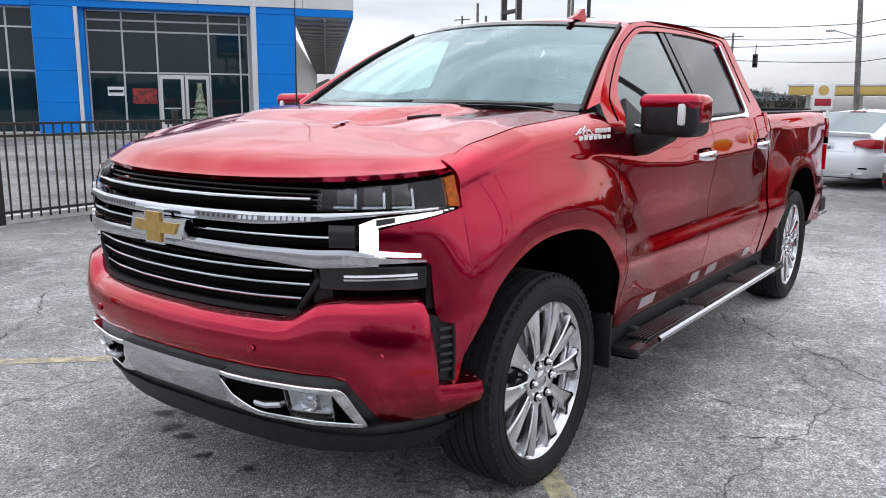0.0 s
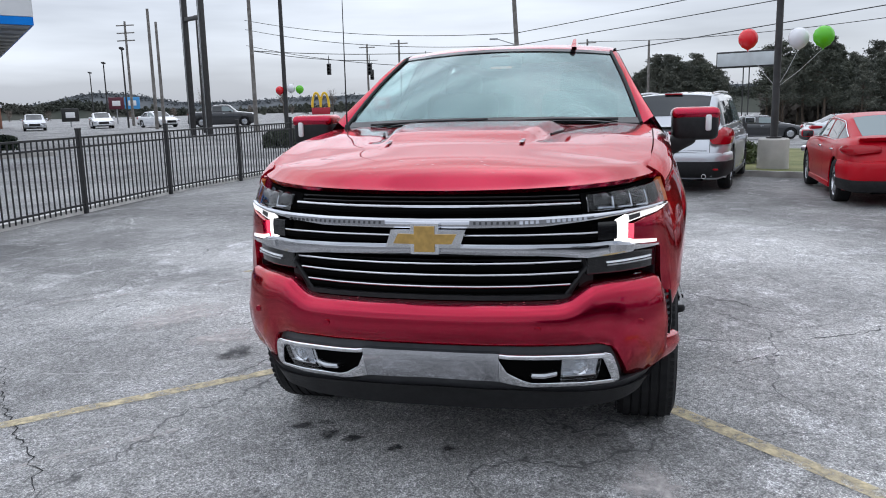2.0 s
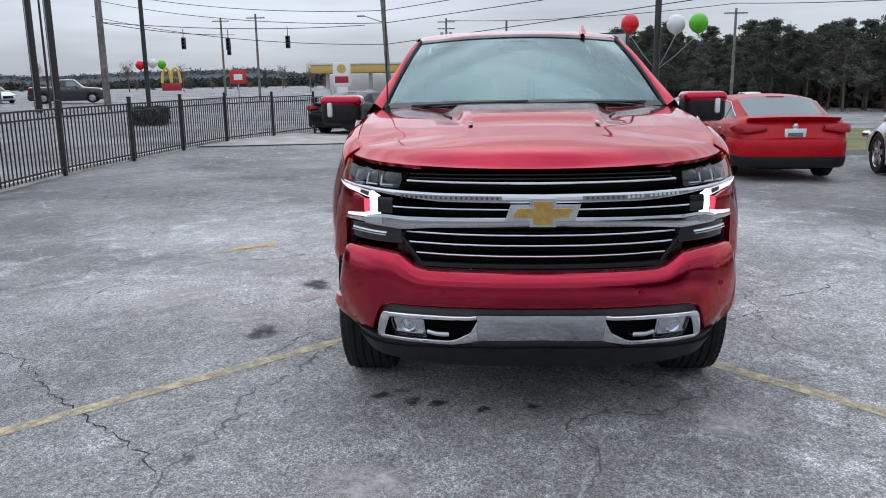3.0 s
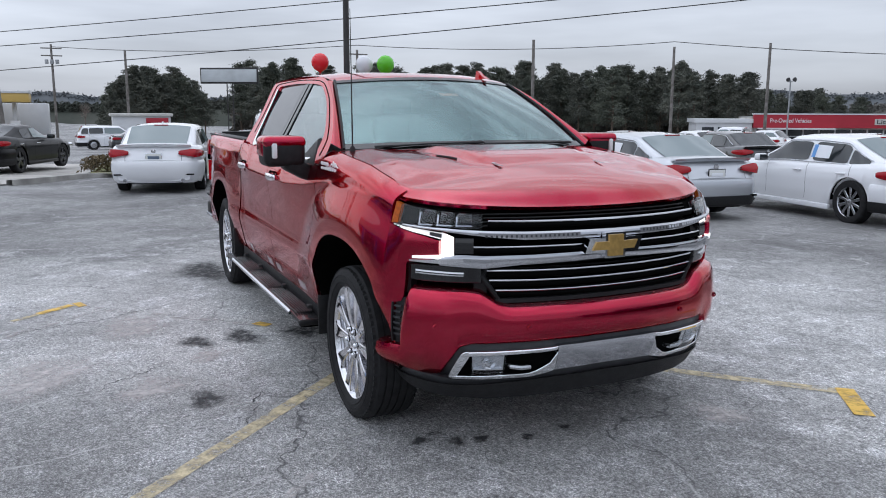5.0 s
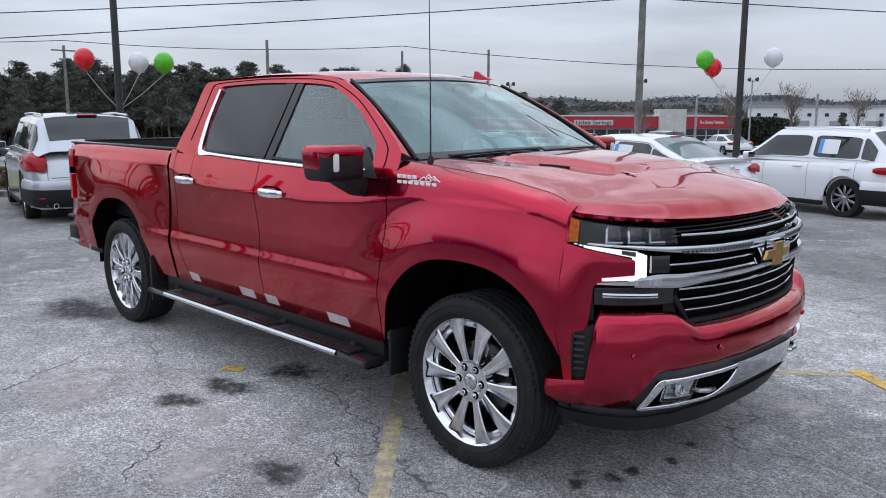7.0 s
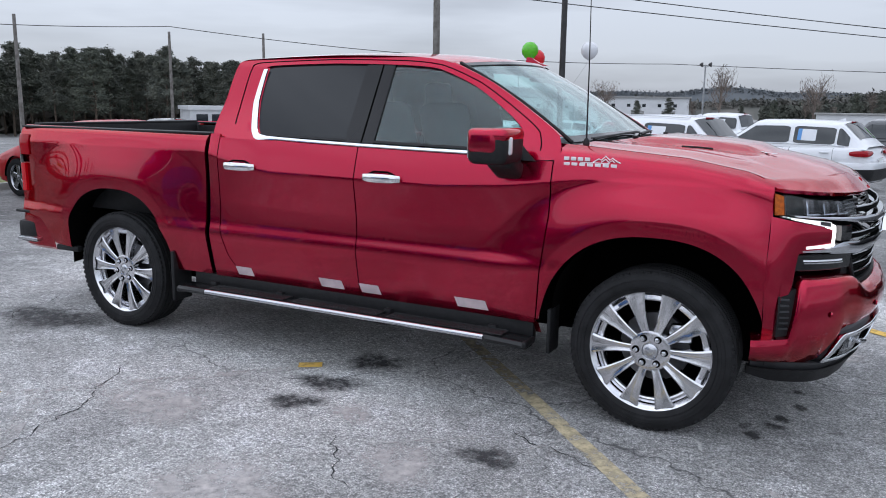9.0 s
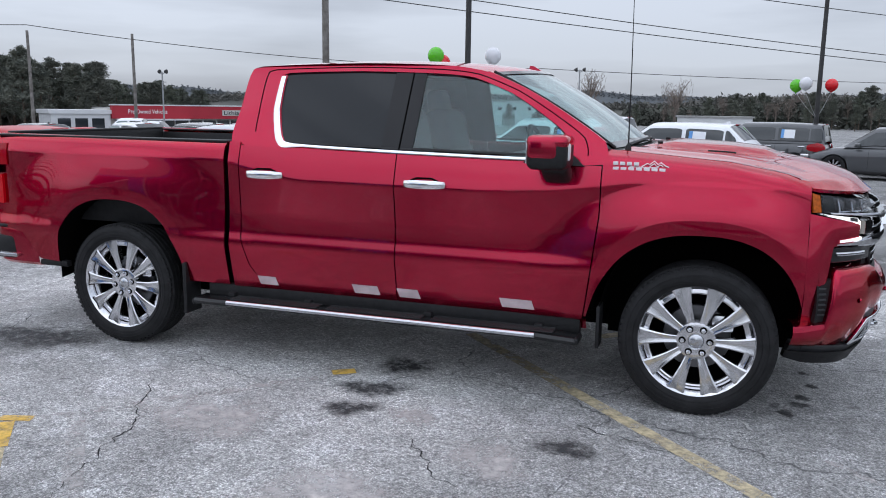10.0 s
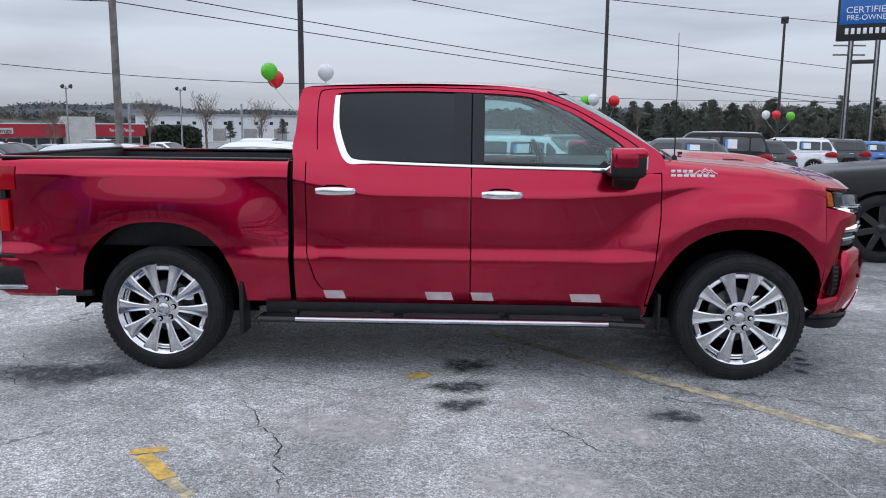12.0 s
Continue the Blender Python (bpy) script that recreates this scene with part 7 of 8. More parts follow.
def lamp_head(root, h, heads, material=None):
    for a in heads:
        rot = Matrix.Rotation(radians(a), 3, "Z")
        part("lamp_arm", tube([(0, 0, h - 0.1), rot @ V(0.35, 0, h)], 0.03, 6), material or STEEL_D, root)
        part("lamp_head", boxbm(rot @ V(0.55, 0, h + 0.02), (0.62, 0.36, 0.17), 0.05, rot, 2), material or STEEL_D, root, "dark flat lamp head")


def balloon(x, y, z, material, label, tie, r=0.215):
    rt = thing("balloon", label, "balloon", pose(x, y, z), "balloons")
    part("skin", lathe([(0.001, r), (r * 0.5, r * 0.88), (r * 0.86, r * 0.52), (r, 0.02), (r * 0.93, -r * 0.42), (r * 0.62, -r * 0.86), (r * 0.22, -r * 1.10), (0.014, -r * 1.18)], 28, axis="z"), material, rt)
    part("knot", lathe([(0.010, 0.0), (0.022, -0.03), (0.001, -0.032)], 10, axis="z", centre=(0, 0, -r * 1.16)), material, rt)
    tz = Vector(tie) - Vector((x, y, z))
    part("string", tube([V(0, 0, -r * 1.2), V(0, 0, -r * 1.2).lerp(tz, 0.5) + V(0, 0, -0.04), tz], 0.006, 5), STRING, rt)


def balloons(px, py, spec, tie_z):
    for dx, dy, z, m_, lab in spec:
        balloon(px + dx, py + dy, z, m_, lab, (px, py, tie_z))


R_, G_, W_ = "shiny red party balloon tied to a pole", "shiny green party balloon tied to a pole", "shiny white party balloon tied to a pole"
p = pole(-13.4, 4.0, 9.5, 0.085, STEEL_D, "tall dark lamp post on a round concrete foot", base=True)
lamp_head(p, 9.5, (0, 180))
balloons(-13.4, 4.0, [(-0.25, -0.60, 2.80, B_RED, R_), (0.30, 0.35, 2.74, B_WHITE, W_), (0.62, 0.78, 2.74, B_GREEN, G_)], 1.7)
part("bollard_post", boxbm((-12.55, 3.25, 0.45), (0.10, 0.10, 1.25), 0.01), IRON, None)
tagged(bpy.data.objects["bollard_post"], "black square post beside the kerb", "post")
p = pole(-4.39, 14.98, 9.5, 0.085, STEEL_D, "tall dark lamp post in the row of cars")
lamp_head(p, 9.5, (45, 225))
balloons(-4.39, 14.98, [(-0.75, -0.35, 2.93, B_GREEN, G_), (-0.64, -0.16, 2.75, B_RED, R_), (0.55, 0.45, 2.96, B_WHITE, W_)], 1.75)
p = pole(5.02, 25.41, 9.5, 0.085, STEEL_D, "tall dark lamp post in the far row")
lamp_head(p, 9.5, (45, 225))
balloons(5.02, 25.41, [(-0.75, -0.3, 2.52, B_GREEN, G_), (-0.48, -0.55, 2.58, B_WHITE, W_), (0.38, 0.0, 2.55, B_RED, R_)], 1.4)
p = pole(15.6, 36.3, 7.6, 0.085, STEEL_D, "dark lamp post with two flat heads")
lamp_head(p, 7.6, (70, 250))
balloons(15.6, 36.3, [(-0.55, 0.2, 2.22, B_WHITE, W_), (-0.10, 0.0, 2.22, B_RED, R_), (0.55, -0.2, 2.15, B_GREEN, G_)], 1.2)
p = pole(-34.2, -16.8, 12.0, 0.12, STEEL_D, "tall dark pole beyond the fence")
balloons(-34.2, -16.8, [(-0.2, 0.75, 2.45, B_GREEN, G_), (0.0, 0.35, 2.5, B_WHITE, W_), (0.1, -0.25, 2.42, B_RED, R_)], 1.5)
for lx, ly, lh in ((-60.5, -44.0, 6.4), (-75.9, -56.9, 6.2), (-91.2, -69.9, 6.0), (-46.5, -28.5, 7.2)):
    p = pole(lx, ly, lh + 0.7, 0.09, STEEL_D, "dark lamp post with a flat head beyond the fence")
    lamp_head(p, lh + 0.7, (30, 210))
for lx, ly in ((-29.5, 51.5), (-23.0, 56.5), (-8.2, 55.0), (-38.5, 46.5)):
    p = pole(lx, ly, 5.6, 0.07, STEEL_G, "grey lamp post with two floodlights by the low building")
    for sg in (1, -1):
        part("floodlight", lathe([(0.02, -0.12), (0.14, 0.0), (0.17, 0.12), (0.001, 0.13)], 14, axis="x", centre=(sg * 0.30, 0, 5.6)), STEEL_D, p)
        part("lamp_arm", tube([(0, 0, 5.4), (sg * 0.3, 0, 5.55)], 0.03, 6), STEEL_G, p)
for lx, ly in ((-25.6, 53.0), (-18.5, 57.5)):
    pole(lx, ly, 4.4, 0.09, STEEL_G, "plain grey steel post by the low building", r2=0.085)

# utility poles and wires
pole(-15.15, 28.0, 13.0, 0.17, WOODP, "tall weathered grey utility pole", r2=0.13, name="utility_pole")
P1 = pole(-45.4, -5.7, 8.6, 0.17, WOODP, "leaning weathered wooden utility pole", r2=0.13, lean=(0.1, -0.45), name="utility_pole")
part("street_light_arm", tube([(0, -0.3, 5.7), (0.3, -1.5, 6.1)], 0.03, 6), STEEL_G, P1)
part("street_light", boxbm((0.35, -1.7, 6.1), (0.2, 0.5, 0.10), 0.03), STEEL_G, P1)
P2 = pole(28.5, 58.0, 9.3, 0.16, WOODP, "wooden utility pole with cross arms beyond the lot", name="utility_pole")
for zz in (8.2, 8.9):
    part("cross_arm", boxbm((0, 0, zz), (2.4, 0.12, 0.12), 0.01), WOODP, P2)
for hx, hy, hh, arms in ((-88.5, -3.7, 10.0, 2), (-50.0, 45.2, 9.0, 0), (-57.2, -29.7, 12.5, 3), (-53.4, -36.6, 9.5, 0), (-58.0, -38.8, 9.0, 0), (-69.1, -49.2, 10.5, 3), (-48.2, -25.3, 12.0, 2), (-89.2, -30.0, 9.0, 1), (-80.7, -23.6, 9.0, 1), (-78.0, 2.8, 9.0, 0), (-66.0, 22.0, 9.0, 1), (-48.0, 30.0, 8.5, 0), (-44.0, 50.0, 9.0, 0)):
    q = pole(hx, hy, hh, 0.15, WOODP, "wooden utility pole far off", name="utility_pole")
    for k in range(arms):
        part("cross_arm", boxbm((0, 0, hh - 0.4 - 0.75 * k), (0.12, 2.0, 0.11), 0.01), WOODP, q)
    if arms == 2:
        for sy in (-0.5, 0.0, 0.5):
            part("transformer", lathe([(0.001, 0.45), (0.17, 0.45), (0.18, 0.40), (0.18, 0.0), (0.001, 0.0)], 14, axis="z", centre=(0.2, sy, hh - 2.0)), STEEL_G, q)
WIRE = mat("cable", (0.02, 0.02, 0.02), rough=0.6)


def wire(a, b, sag, r=0.022):
    a, b = Vector(a), Vector(b)
    pts = [a.lerp(b, k / 24) - V(0, 0, 4 * sag * (k / 24) * (1 - k / 24)) for k in range(25)]
    solid("power_line", tube(pts, r, 5), WIRE, "black overhead power line between poles", "cable", kind="structure")


for za, zb_, zc, sg_ in ((5.75, 8.1, 7.4, 0.4), (5.0, 7.2, 5.1, 0.4), (3.7, 6.6, 4.7, 0.3)):
    wire((-45.4, -5.9, za), (-15.15, 28.0, zb_), 0.15)
    wire((-15.15, 28.0, zb_ + (0.9 if zc > 7 else 0)), (28.5, 58.0, zc - 1.4), sg_)
    wire((-45.4, -5.9, za), (-58.0, -30.5, za + 3.0), 0.6)
wire((-16, 30.0, 9.5), (60, 70, 9.0), 0.6)
wire((-88.5, -3.7, 8.0), (-66.0, 22.0, 7.5), 0.5, 0.03)
wire((-66.0, 22.0, 7.5), (-50.0, 45.2, 7.5), 0.5, 0.03)
wire((-50.0, 45.2, 7.5), (-15.15, 75, 5.5), 0.8, 0.03)
wire((-15.15, 75, 5.5), (70.0, 130.0, 6.0), 0.8, 0.03)

# ---- sign frames ----
SIGN_BLUE = mat("sign_blue", (0.012, 0.12, 0.42), rough=0.35, vary=0.08, scale=2)
SIGN_BLACK = mat("sign_black", (0.012, 0.012, 0.014), rough=0.4)
LETTER = mat("letter_white", (0.80, 0.80, 0.80), rough=0.4)


def words(text, size, material, parent, m, depth=0.01, name="lettering", width=None, align="CENTER"):
    cu = bpy.data.curves.new(name, "FONT")
    cu.body, cu.size, cu.extrude, cu.align_x, cu.align_y = text, size, depth, align, "CENTER"
    tmp = new("tmp_text", cu)
    me = bpy.data.meshes.new_from_object(tmp.evaluated_get(bpy.context.evaluated_depsgraph_get()))
    bpy.data.objects.remove(tmp)
    bpy.data.curves.remove(cu)
    me.materials.append(material)
    if width:
        w = max(v.co.x for v in me.vertices) - min(v.co.x for v in me.vertices)
        for v in me.vertices:
            v.co.x *= width / w
    ob = new(name, me)
    ob.parent, ob.matrix_basis = parent, m
    return ob


def pylon(x, y, yaw, h, wide, bars, label, panel=None):
    root = thing("sign_pylon", label, "sign", pose(x, y, ground_z(x, y), 0, 0, yaw))
    for s in (-1, 1):
        part("leg", boxbm((s * wide / 2, 0, h / 2 - 0.2), (0.30, 0.34, h + 0.4), 0.02), STEEL_D, root)
        part("leg_face", boxbm((s * wide / 2, -0.18, h / 2), (0.10, 0.02, h), 0.004), STEEL_G, root)
    for zz in bars:
        part("cross_bar", boxbm((0, 0, zz), (wide + 0.2, 0.28, 0.24), 0.02), STEEL_D, root)
    return root


pylon(-41.4, -25.9, 60, 13.0, 2.0, (7.3, 9.2), "tall dark two-legged sign frame beyond the fence")
cert = pylon(24.4, 46.7, -25, 7.9, 1.5, (6.6,), "two-legged roadside sign with a blue panel")
part("panel", boxbm((0.15, 0, 9.5), (3.6, 0.4, 3.2), 0.05), SIGN_BLACK, cert, "black sign box")
part("blue_panel", boxbm((0.15, -0.21, 9.95), (3.3, 0.04, 2.1), 0.02), SIGN_BLUE, cert, "blue sign face")
words("CERTIFIED", 0.55, LETTER, cert, pose(0.15, -0.24, 9.75, 90, 0, 0), width=2.6)
words("PRE-OWNED", 0.46, LETTER, cert, pose(0.15, -0.24, 9.28, 90, 0, 0), width=2.5)
for k in range(8):
    part("letter_bar", boxbm((-1.05 + 0.34 * k, -0.21, 8.48), (0.20, 0.03, 0.36), 0.01), LETTER, cert)

# roadside hoarding on posts
hb = thing("billboard", "long pale sign board on posts beyond the road", "sign", pose(-65.6, 10.3, ground_z(-65, 10) + 0.0, 0, 0, 59))
part("board", boxbm((0, -0.05, 6.15), (4.9, 0.15, 1.05), 0.02), mat("board_grey", (0.50, 0.53, 0.54), rough=0.6, vary=0.1, scale=1), hb)
part("board_frame", boxbm((0, 0.03, 6.15), (5.15, 0.12, 1.35), 0.02), STEEL_D, hb)
for sx in (-0.25, 0.25):
    part("board_post", tube([(sx, 0.1, -0.3), (sx, 0.1, 5.7)], 0.05, 8), STEEL_D, hb)

# ---- showroom with the blue portal ----
BLUE = mat("blue_cladding", (0.001, 0.205, 0.70), rough=0.4, vary=0.05, scale=0.8, spec=0.2)
WHITE_CLAD = mat("white_cladding", (0.66, 0.67, 0.68), rough=0.45, vary=0.05, scale=0.8)
SHOP_GLASS = mat("shop_glass", (0.007, 0.024, 0.032), rough=0.03, spec=0.45)
ALU = mat("mullion_aluminium", (0.58, 0.60, 0.61), rough=0.4, metal=0.4)
SOFFIT = mat("soffit_metal", (0.30, 0.30, 0.29), rough=0.6, vary=0.12, scale=2)
STUCCO = mat("pale_stucco", (0.55, 0.54, 0.51), rough=0.9, vary=0.08, scale=2)
show = thing("showroom", "car showroom with a bright blue portal, white fascia and glass front", "building", pose(-18.6, -21.9, 0, 0, 0, math.degrees(math.atan2(-0.57, 0.82))))
# local x runs along the front, y is outward (+y), z up


def slab(name, x0, x1, y0, y1, z0, z1, material, label="", bevel=0.01, parent=None):
    return part(name, boxbm(((x0 + x1) / 2, (y0 + y1) / 2, (z0 + z1) / 2), (abs(x1 - x0), abs(y1 - y0), abs(z1 - z0)), bevel, seg=1), material, parent or show, label)


for x0, x1 in ((0.0, 1.53), (8.10, 9.50)):
    for k in range(4):
        slab("portal_panel", x0, x1, -3.0 if x0 == 0 else -1.2, 0.0, 0.15 + 1.15 * k, 0.15 + 1.15 * (k + 1) - 0.005, BLUE, "blue cladding panel")
slab("portal_head", 0.0, 9.5, -1.2, 0.0, 4.76, 5.02, BLUE, "blue cladding band")
slab("portal_lining", 1.53, 1.74, -1.2, 0.05, 0.15, 6.2, WHITE_CLAD, "white edge strip")
slab("portal_lining", 7.96, 8.09, -0.2, 0.05, 0.15, 4.76, WHITE_CLAD, "white edge strip")
slab("portal_cheek", 7.78, 8.08, -1.2, -0.21, 0.15, 4.76, BLUE, "blue inner cheek")
for k in range(9):
    slab("fascia_panel", -2.3 + 2.0 * k + 0.0, -2.3 + 2.0 * (k + 1) - 0.015, -1.0, 0.06, 5.02, 6.4, WHITE_CLAD, "white fascia panel")
slab("fascia_band", -2.3, 0.0, -0.9, 0.05, 4.72, 5.01, BLUE, "blue band")
slab("fascia_band", 9.5, 16.0, -0.9, 0.05, 4.72, 5.01, BLUE, "blue band")
# the side canopy runs back at a slight skew
SKEW = lambda x, k: x - 0.188 * k
part("side_band", prism([(-2.36, 0.0), (-2.26, 0.0), (SKEW(-2.26, 70), -70), (SKEW(-2.36, 70), -70)], 0.29, lambda a, b, k: V(a, b, 4.72 + k)), BLUE, show)
part("side_fascia", prism([(-2.37, 0.0), (-2.2, 0.0), (SKEW(-2.2, 70), -70), (SKEW(-2.37, 70), -70)], 1.38, lambda a, b, k: V(a, b, 5.02 + k)), WHITE_CLAD, show)
part("canopy_soffit", prism([(-2.25, -0.05), (0.1, -0.05), (SKEW(0.1, 70), -70), (SKEW(-2.25, 70), -70)], 0.06, lambda a, b, k: V(a, b, 4.66 + k)), SOFFIT, show, "ribbed grey soffit")
for k in range(34):
    q = 1.0 + 2.0 * k
    slab("soffit_rib", SKEW(-2.2, q), SKEW(0.0, q), -q - 0.08, -q, 4.58, 4.66, SOFFIT)
part("soffit_beam", prism([(-1.25, -0.1), (-1.15, -0.1), (SKEW(-1.15, 70), -70), (SKEW(-1.25, 70), -70)], 0.10, lambda a, b, k: V(a, b, 4.56 + k)), SOFFIT, show)
part("side_wall", prism([(-0.1, -3.0), (0.1, -3.0), (SKEW(0.1, 70), -70), (SKEW(-0.1, 70), -70)], 4.7, lambda a, b, k: V(a, b, k)), STUCCO, show)
slab("roof", -2.2, 16.0, -14.0, -0.5, 6.3, 6.45, WHITE_CLAD)
slab("back_wall", 0, 16, -14.2, -14.0, 0.0, 6.3, STUCCO)
slab("plinth", -2.2, 16.0, -1.3, 1.6, -0.1, 0.16, KERB, "concrete sidewalk")


def glazing(x_list, z_list, y, door=None):
    for a, b in zip(x_list, x_list[1:]):
        for c, d in zip(z_list, z_list[1:]):
            if door and a >= door[0] - 0.01 and b <= door[1] + 0.01 and d <= door[2] + 0.01:
                continue
            w = part("window", prism([(a + 0.03, c + 0.03), (b - 0.03, c + 0.03), (b - 0.03, d - 0.03), (a + 0.03, d - 0.03)], 0.02, lambda p_, q_, k_: V(p_, y - k_, q_)), SHOP_GLASS, show)
    for a in x_list:
        slab("mullion", a - 0.035, a + 0.035, y - 0.06, y + 0.05, z_list[0], z_list[-1], ALU)
    for c in z_list:
        slab("transom", x_list[0], x_list[-1], y - 0.05, y + 0.04, c - 0.035, c + 0.035, ALU)


glazing([1.78, 2.11, 3.31, 5.27, 6.51, 7.76], [0.18, 2.44, 4.0, 4.4, 4.74], -0.95, (3.31, 5.27, 2.44))
glazing([9.52, 10.4, 11.9, 13.4, 14.9, 16.0], [0.18, 2.44, 4.0, 4.7], -0.4)
for a, b in ((3.35, 4.28), (4.32, 5.25)):
    dr = slab("door", a, b, -1.0, -0.94, 0.18, 2.38, WHITE_CLAD, "white framed glass door")
    slab("door_glass", a + 0.12, b - 0.12, -0.95, -0.93, 0.45, 2.22, SHOP_GLASS, parent=dr)
    slab("push_bar", a + 0.15, b - 0.15, -0.93, -0.88, 1.05, 1.10, ALU, parent=dr)
slab("notice", 6.55, 7.15, -0.94, -0.925, 1.55, 1.9, PAPER, "white notice behind the glass")
slab("notice_bar", 6.6, 7.1, -0.925, -0.92, 1.68, 1.78, BLACK_PL)
slab("red_poster", 5.35, 6.25, -0.94, -0.925, 1.25, 1.85, mat("red_poster", (0.42, 0.03, 0.03), rough=0.5, colour2=(0.08, 0.02, 0.02), scale=9), "red poster behind the glass")
XMAS = mat("fir_green", (0.03, 0.10, 0.05), rough=0.7, colour2=(0.4, 0.42, 0.30), scale=14)
tree_bm = bmesh.new()
for k in range(7):
    lathe([(0.42 - 0.055 * k, 0.25 + 0.22 * k), (0.10, 0.55 + 0.22 * k)], 14, tree_bm, axis="z", centre=(3.75, -0.60, 0.2))
part("decorated_fir", tree_bm, XMAS, None)
ft = bpy.data.objects["decorated_fir"]
ft.matrix_basis = show.matrix_basis.copy()
tagged(ft, "small decorated green fir by the showroom door", "tree")

# ---- low red-banded building across the lot ----
RED_FASCIA = mat("red_fascia", (0.40, 0.018, 0.035), rough=0.45, vary=0.06, scale=0.6)
DARKGLASS = mat("dark_shop_glass", (0.02, 0.025, 0.03), rough=0.06, spec=0.8)
mall = thing("low_building", "long low building with a red fascia band and shop windows", "building", pose(-57.24, 62.2, -2.30, 0, 0, 55.72))


def wall(name, x0, x1, y0, y1, z0, z1, material, label="", parent=None, bevel=0.01):
    return part(name, boxbm(((x0 + x1) / 2, (y0 + y1) / 2, (z0 + z1) / 2), (abs(x1 - x0), abs(y1 - y0), abs(z1 - z0)), bevel, seg=1), material, parent or mall, label)


ML = 31.66
wall("body_wall", -0.1, ML, 0.3, 12, 0, 3.35, STUCCO)
wall("fascia", 0, 21.9, -0.35, 0.3, 2.28, 3.62, RED_FASCIA, "red fascia band")
wall("fascia", 25.2, ML, -0.35, 0.3, 2.28, 3.62, RED_FASCIA, "red fascia band")
wall("fascia_cap", -0.1, ML + 0.1, -0.4, 0.4, 3.62, 3.74, WHITE_CLAD)
wall("roof", -0.1, ML, 0.3, 12, 3.3, 3.4, SOFFIT)
wall("entrance_block", 21.9, 25.2, -0.7, 1.0, 1.4, 4.45, STUCCO, "pale grey entrance block")
wall("entrance_leg", 21.9, 22.4, -0.7, 1.0, 0, 1.5, STUCCO)
wall("entrance_leg", 24.7, 25.2, -0.7, 1.0, 0, 1.5, STUCCO)
wall("canopy", 0.4, 7.8, -1.2, -0.3, 2.12, 2.26, WHITE_CLAD, "white canopy")
for k in range(20):
    if k in (14, 15):
        continue
    x0 = 0.4 + 1.55 * k
    w = wall("shop_window", x0, x0 + 1.42, 0.22, 0.32, 0.35, 2.1, DARKGLASS)
    wall("window_post", x0 - 0.06, x0 + 0.02, 0.16, 0.3, 0.0, 2.2, WHITE_CLAD, parent=w)
    wall("window_bar", x0, x0 + 1.42, 0.18, 0.26, 1.38, 1.44, WHITE_CLAD, parent=w)
words("Pre-Owned Vehicles", 0.62, LETTER, mall, pose(3.6, -0.37, 3.0, 90, 0, 0), width=4.0)
wall("name_board", 11.65, 16.34, -0.40, -0.35, 2.62, 3.22, STUCCO, "pale name board")
words("Lithia Springs", 0.60, BLACK_PL, mall, pose(14.0, -0.42, 2.92, 90, 0, 0), width=4.3)
words("Pre-Owned Vehicles", 0.55, LETTER, mall, pose(28.6, -0.37, 2.95, 90, 0, 0), width=3.0)
annex = thing("annex", "small white flat-roofed annex with three dark windows", "building", pose(-60.45, 57.5, -2.30, 0, 0, 55.72))
wall("annex_wall", 0, 5.6, 0, 6, 0, 2.75, WHITE_CLAD, parent=annex)
wall("annex_cap", -0.2, 5.7, -0.2, 6.2, 2.75, 3.15, WHITE_CLAD, parent=annex)
for k in range(3):
    wall("annex_window", 0.6 + 1.6 * k, 1.8 + 1.6 * k, -0.05, 0.05, 1.0, 2.3, DARKGLASS, parent=annex)
store = thing("warehouse", "long white warehouse with a row of small dark windows", "building", pose(-78.0, 176.0, -3.2, 0, 0, 15.0))
wall("warehouse_wall", 0, 44, 0, 20, -1, 6.4, WHITE_CLAD, parent=store)
wall("warehouse_roof", -0.5, 44.5, -0.5, 20.5, 6.4, 6.7, SOFFIT, parent=store)
for k in range(12):
    wall("small_window", 2 + 3.5 * k, 2.8 + 3.5 * k, -0.1, 0.05, 4.3, 5.0, DARKGLASS, parent=store)
for k in range(6):
    wall("dock_door", 3 + 7 * k, 6 + 7 * k, -0.12, 0.05, 0.6, 3.4, SOFFIT, parent=store)
shed = thing("white_shed", "low white shed beyond the rows of cars", "building", pose(-2.5, 84.0, ground_z(0, 84), 0, 0, 3.0))
wall("shed_wall", 0, 7.5, 0, 4, -0.2, 2.5, WHITE_CLAD, parent=shed)
wall("shed_roof", -0.2, 7.7, -0.2, 4.2, 2.5, 2.65, SOFFIT, parent=shed)
# filling station canopy, kiosk, far boards
gas = thing("filling_station", "yellow canopy of a filling station across the road", "building", pose(-88.0, -12.5, ground_z(-88, -12), 0, 0, 0))
YEL = mat("canopy_yellow", (0.62, 0.42, 0.12), rough=0.5)
part("canopy", boxbm((0, 0, 3.9), (5, 13, 0.9), 0.1), YEL, gas)
part("canopy_roof", boxbm((0, 0, 4.45), (5.2, 13.2, 0.25), 0.05), WHITE_CLAD, gas)
for sy in (-5, 0, 5):
    part("canopy_post", boxbm((0, sy, 1.7), (0.4, 0.4, 3.6), 0.03), WHITE_CLAD, gas)
    part("pump", boxbm((0.6, sy, 0.8), (0.6, 0.9, 1.6), 0.05), WHITE_PL, gas)
part("shop", boxbm((-8, 1, 1.7), (6, 14, 3.4), 0.1), WHITE_CLAD, gas)
gs = thing("price_sign", "tall price sign in red, white and yellow", "sign", pose(-82.9, -15.0, ground_z(-82, -15)))
